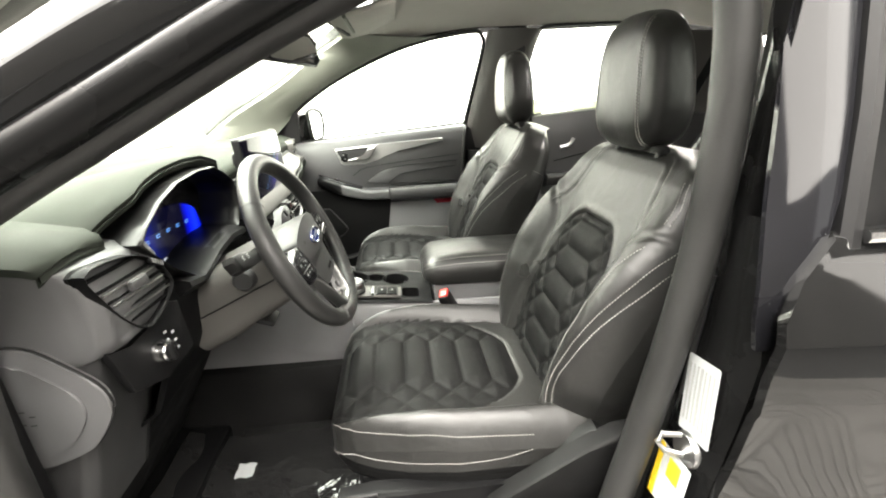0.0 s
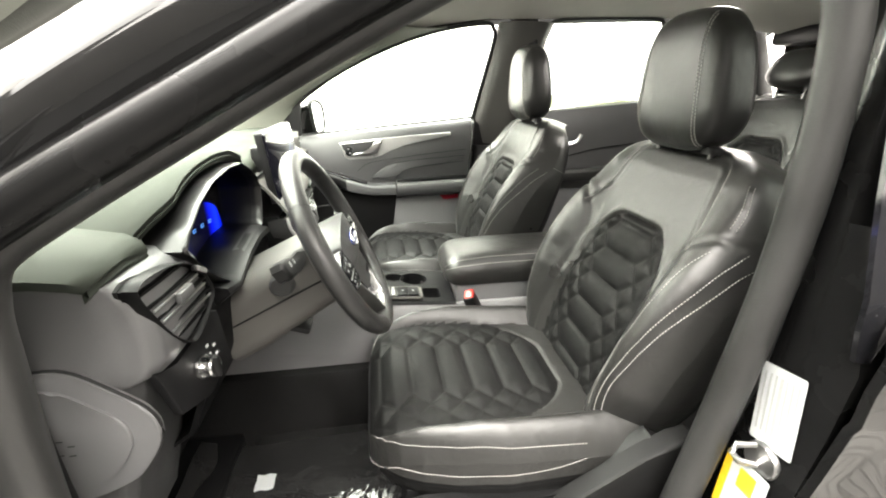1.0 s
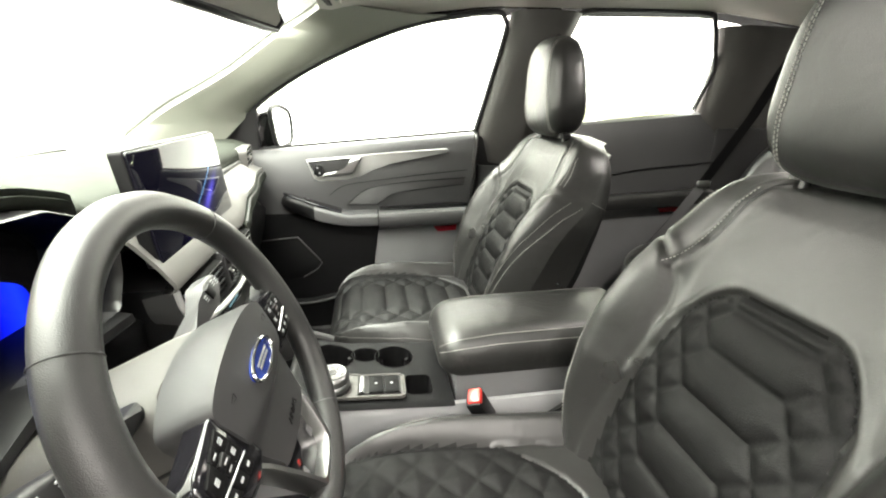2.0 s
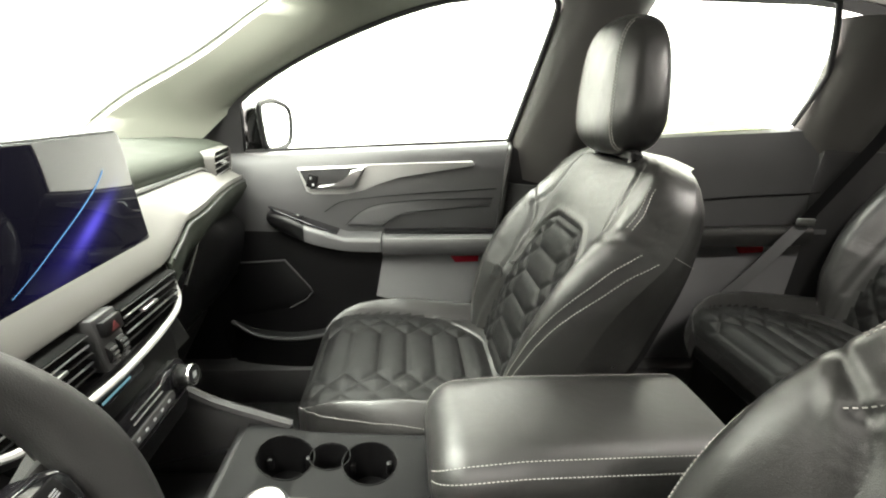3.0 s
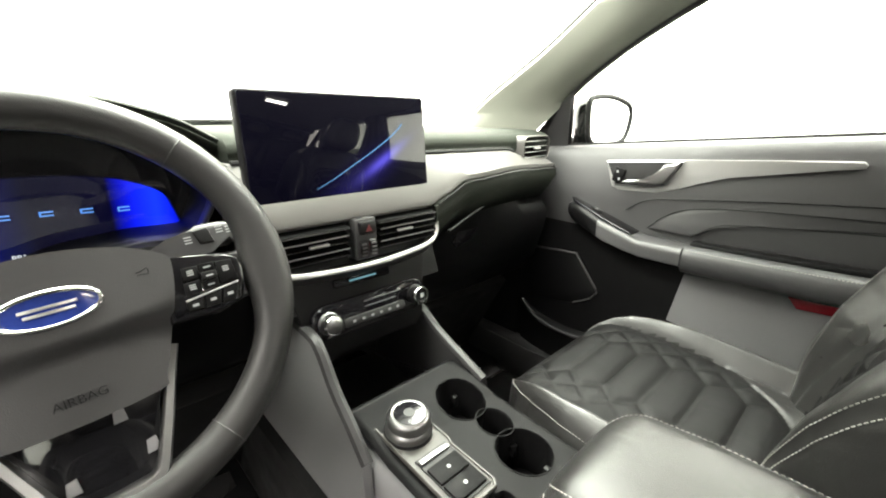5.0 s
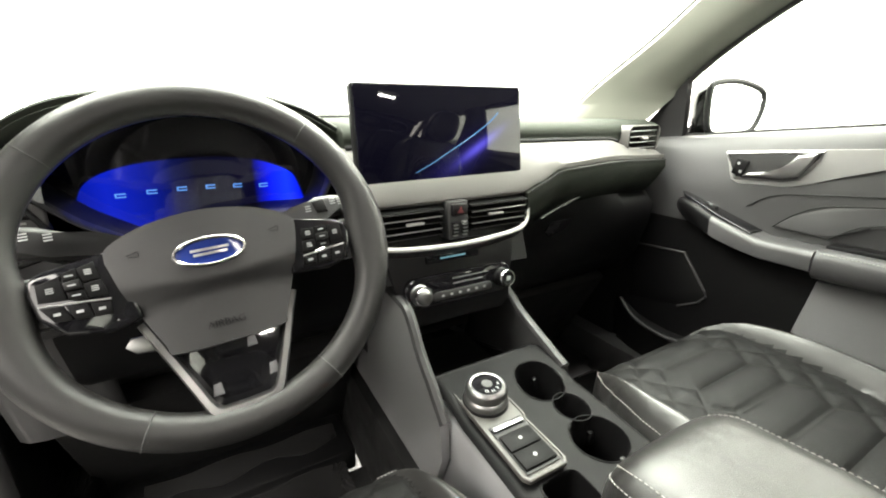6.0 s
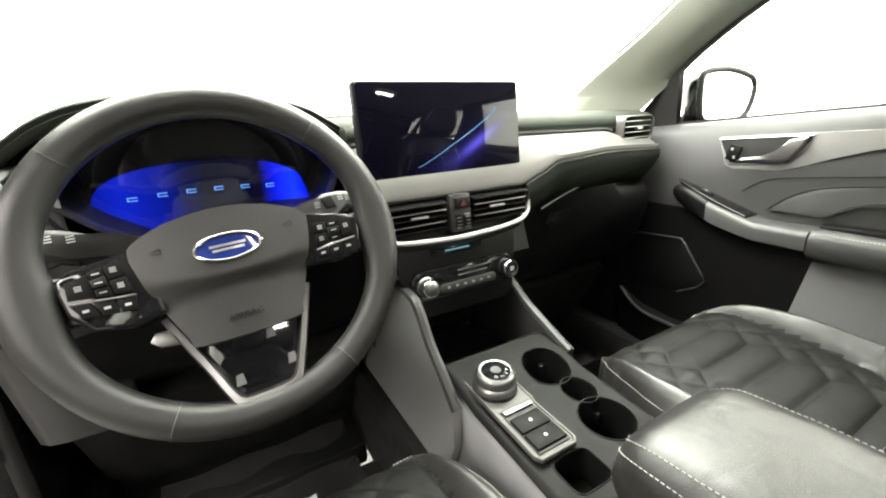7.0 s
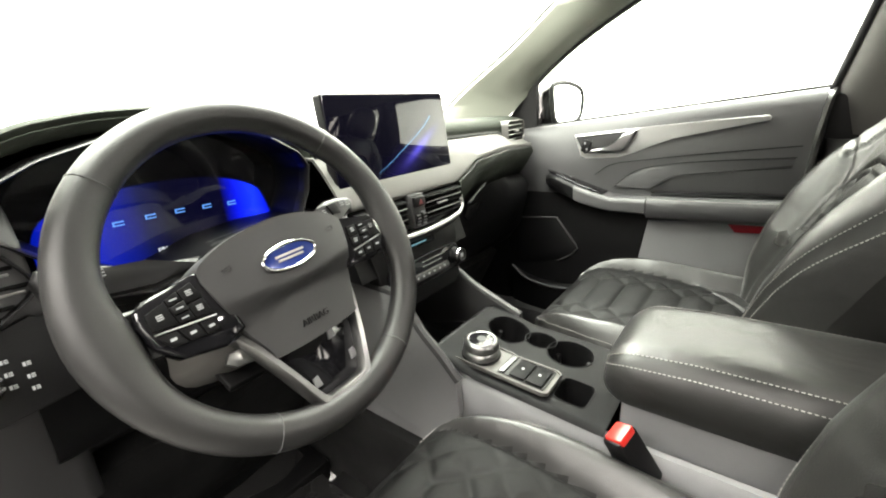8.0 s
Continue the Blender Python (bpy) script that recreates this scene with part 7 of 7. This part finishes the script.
driver = front_seat(0.012, -0.370, "black leather driver's seat with quilted insert and white stitching", -1)
passenger = front_seat(-0.040, 0.385, "black leather passenger seat with quilted insert and white stitching", 1, 0.03)

# driver's belt buckle
bu = thing("seat_belt_buckle", (0.32, -0.085, 0.62), "black seat belt buckle with a red button", "belt buckle")
bmx = frame_at((0.306, -0.126, 0.697), (0.25, 0.9, 0.33), (-0.52, -0.22, 1))
part("body", rbox((0, 0, 0), (0.038, 0.085, 0.030), 0.006, bmx), PLASTIC_B, bu)
part("button", rbox((0, 0, 0), (0.029, 0.012, 0.025), 0.003, bmx @ Matrix.Translation((0, 0.040, 0.003))), RED, bu, "bright red release button")
part("stalk", tube([(0.325, -0.120, 0.664), (0.350, -0.108, 0.618), (0.385, -0.10, 0.55), (0.41, -0.10, 0.49)], 0.010, 8, flat=0.5), PLASTIC_B, bu)

# ---- rear bench
rs = thing("rear_bench", (1.2, 0, 0.33), "black leather rear bench with quilted backrests", "car seat")
X0R = 1.00
for yc in (-0.36, 0.36):
    ins, rest, low = seat_cushion(X0R, yc, CUSH_L)
    up = Matrix.Translation((0, 0, 0.03))
    wide = Matrix.Translation((0, yc, 0)) @ Matrix.Diagonal((1, 1.15, 1, 1)) @ Matrix.Translation((0, -yc, 0))
    cu = part("cushion", moved(join(rest, low), up @ wide), LEATHER, rs, "", 50)
    part("cushion_insert", moved(ins, up @ wide), QUILT, cu, "quilted leather", 60)
    bi, br_, flank = seat_back(X0R, yc, BACK_L)
    tall = Matrix.Translation((0, 0, 0.655)) @ Matrix.Diagonal((1, 1, 1.10, 1)) @ Matrix.Translation((0, 0, -0.655))
    bk = part("backrest", moved(join(br_, flank), up @ wide @ tall), LEATHER, rs, "", 50)
    part("backrest_insert", moved(bi, up @ wide @ tall), QUILT, bk, "quilted leather", 60)
for yc in (-0.37, 0.0, 0.37):
    hm = pose(X0R + 0.68, yc, 1.325, 0, 14, 0)
    hr = part("headrest", pillow(hm, 0.235, 0.15, 0.12, 24), LEATHER, rs, "black leather head restraint", 60)
    for s in (-1, 1):
        part("post", tube([(X0R + 0.66, yc + s * 0.06, 1.18), (X0R + 0.68, yc + s * 0.06, 1.28)], 0.006, 8), CHROME, rs)
part("bench_base", rbox((X0R + 0.32, 0, 0.46), (0.46, 1.18, 0.24), 0.03), PLASTIC_B, rs)
part("middle_pad", join(rbox((X0R + 0.27, 0, 0.655), (0.44, 0.24, 0.08), 0.03), rbox((X0R + 0.60, 0, 0.93), (0.10, 0.24, 0.50), 0.04, pose(0, 0, 0, 0, 22, 0))), LEATHER, rs)

# seat belts by the pillars
for s in (1,):
    b = thing("seat_belt", (0.63, 0.66 * s, 0.8), "black woven seat belt hanging by the pillar", "seat belt", group="seat belts")
    rows = [[(0.70 + dx + 0.03 * (1.42 - z), s * (0.635 + 0.05 * (1.42 - z)), z) for dx in (-0.022, 0, 0.022)] for z in (1.42, 1.30, 1.1, 0.9, 0.6, 0.42)]
    part("webbing", sheet(rows, 0.002, (0, s, 0)), PLASTIC_B, b)
    part("guide", rbox((0.70, s * 0.64, 1.425), (0.05, 0.02, 0.05), 0.008), PLASTIC_B, b)
    part("tongue", rbox((0.705, s * 0.648, 1.09), (0.035, 0.012, 0.03), 0.004), PLASTIC, b)

for s in (-1, 1):
    b = thing("rear_seat_belt", (1.25, 0.62 * s, 0.75), "black rear seat belt with a pale plastic sleeve", "seat belt", group="seat belts")
    rows = [[(x + dx, s * y, z) for dx in (-0.022, 0, 0.022)] for x, y, z in ((1.52, 0.57, 1.40), (1.42, 0.565, 1.20), (1.30, 0.575, 0.98), (1.22, 0.60, 0.82), (1.18, 0.63, 0.73))]
    part("webbing", sheet(rows, 0.002, (-0.5, -0.5 * s, 0)), PLASTIC_B, b)
    rows = [[(x + dx, s * (y - 0.006), z) for dx in (-0.026, 0, 0.026)] for x, y, z in ((1.30, 0.575, 0.98), (1.22, 0.60, 0.82), (1.18, 0.63, 0.73))]
    part("sleeve", sheet(rows, 0.004, (-0.5, -0.5 * s, 0)), PLASTIC_G, b)
    part("tongue", rbox((1.285, s * 0.56, 0.975), (0.05, 0.012, 0.02), 0.004), SILVER, b)

# ---- interior mirror
rm = thing("rear_view_mirror", (-0.06, -0.02, 1.42), "interior mirror with a slim dark rim", "mirror")
rmm = frame_at((-0.052, -0.070, 1.372), (0.30, 1, 0.02), (-0.10, 0, 1))
ro = [(-0.125, 0.022), (-0.105, 0.034), (0.10, 0.034), (0.125, 0.016), (0.128, -0.022), (0.105, -0.036), (-0.10, -0.030), (-0.122, -0.014)]
part("glass", prism([(x * 0.96, y * 0.92) for x, y in ro], 0.002, rmm), MIRROR, rm, "bright mirror glass")
part("rim", tube([rmm @ Vector((x, y, 0)) for x, y in ro], 0.005, 8, True), PLASTIC_B, rm)
part("shell", loft([[rmm @ Vector((x * k, y * k, -d)) for x, y in ro] for k, d in ((1.02, 0.0), (1.0, 0.02), (0.8, 0.035), (0.4, 0.042))]), PLASTIC_B, rm)
part("arm", tube([(-0.09, -0.03, 1.38), (-0.085, 0.0, 1.43), (-0.05, 0.0, 1.475)], 0.012, 8), PLASTIC_B, rm)
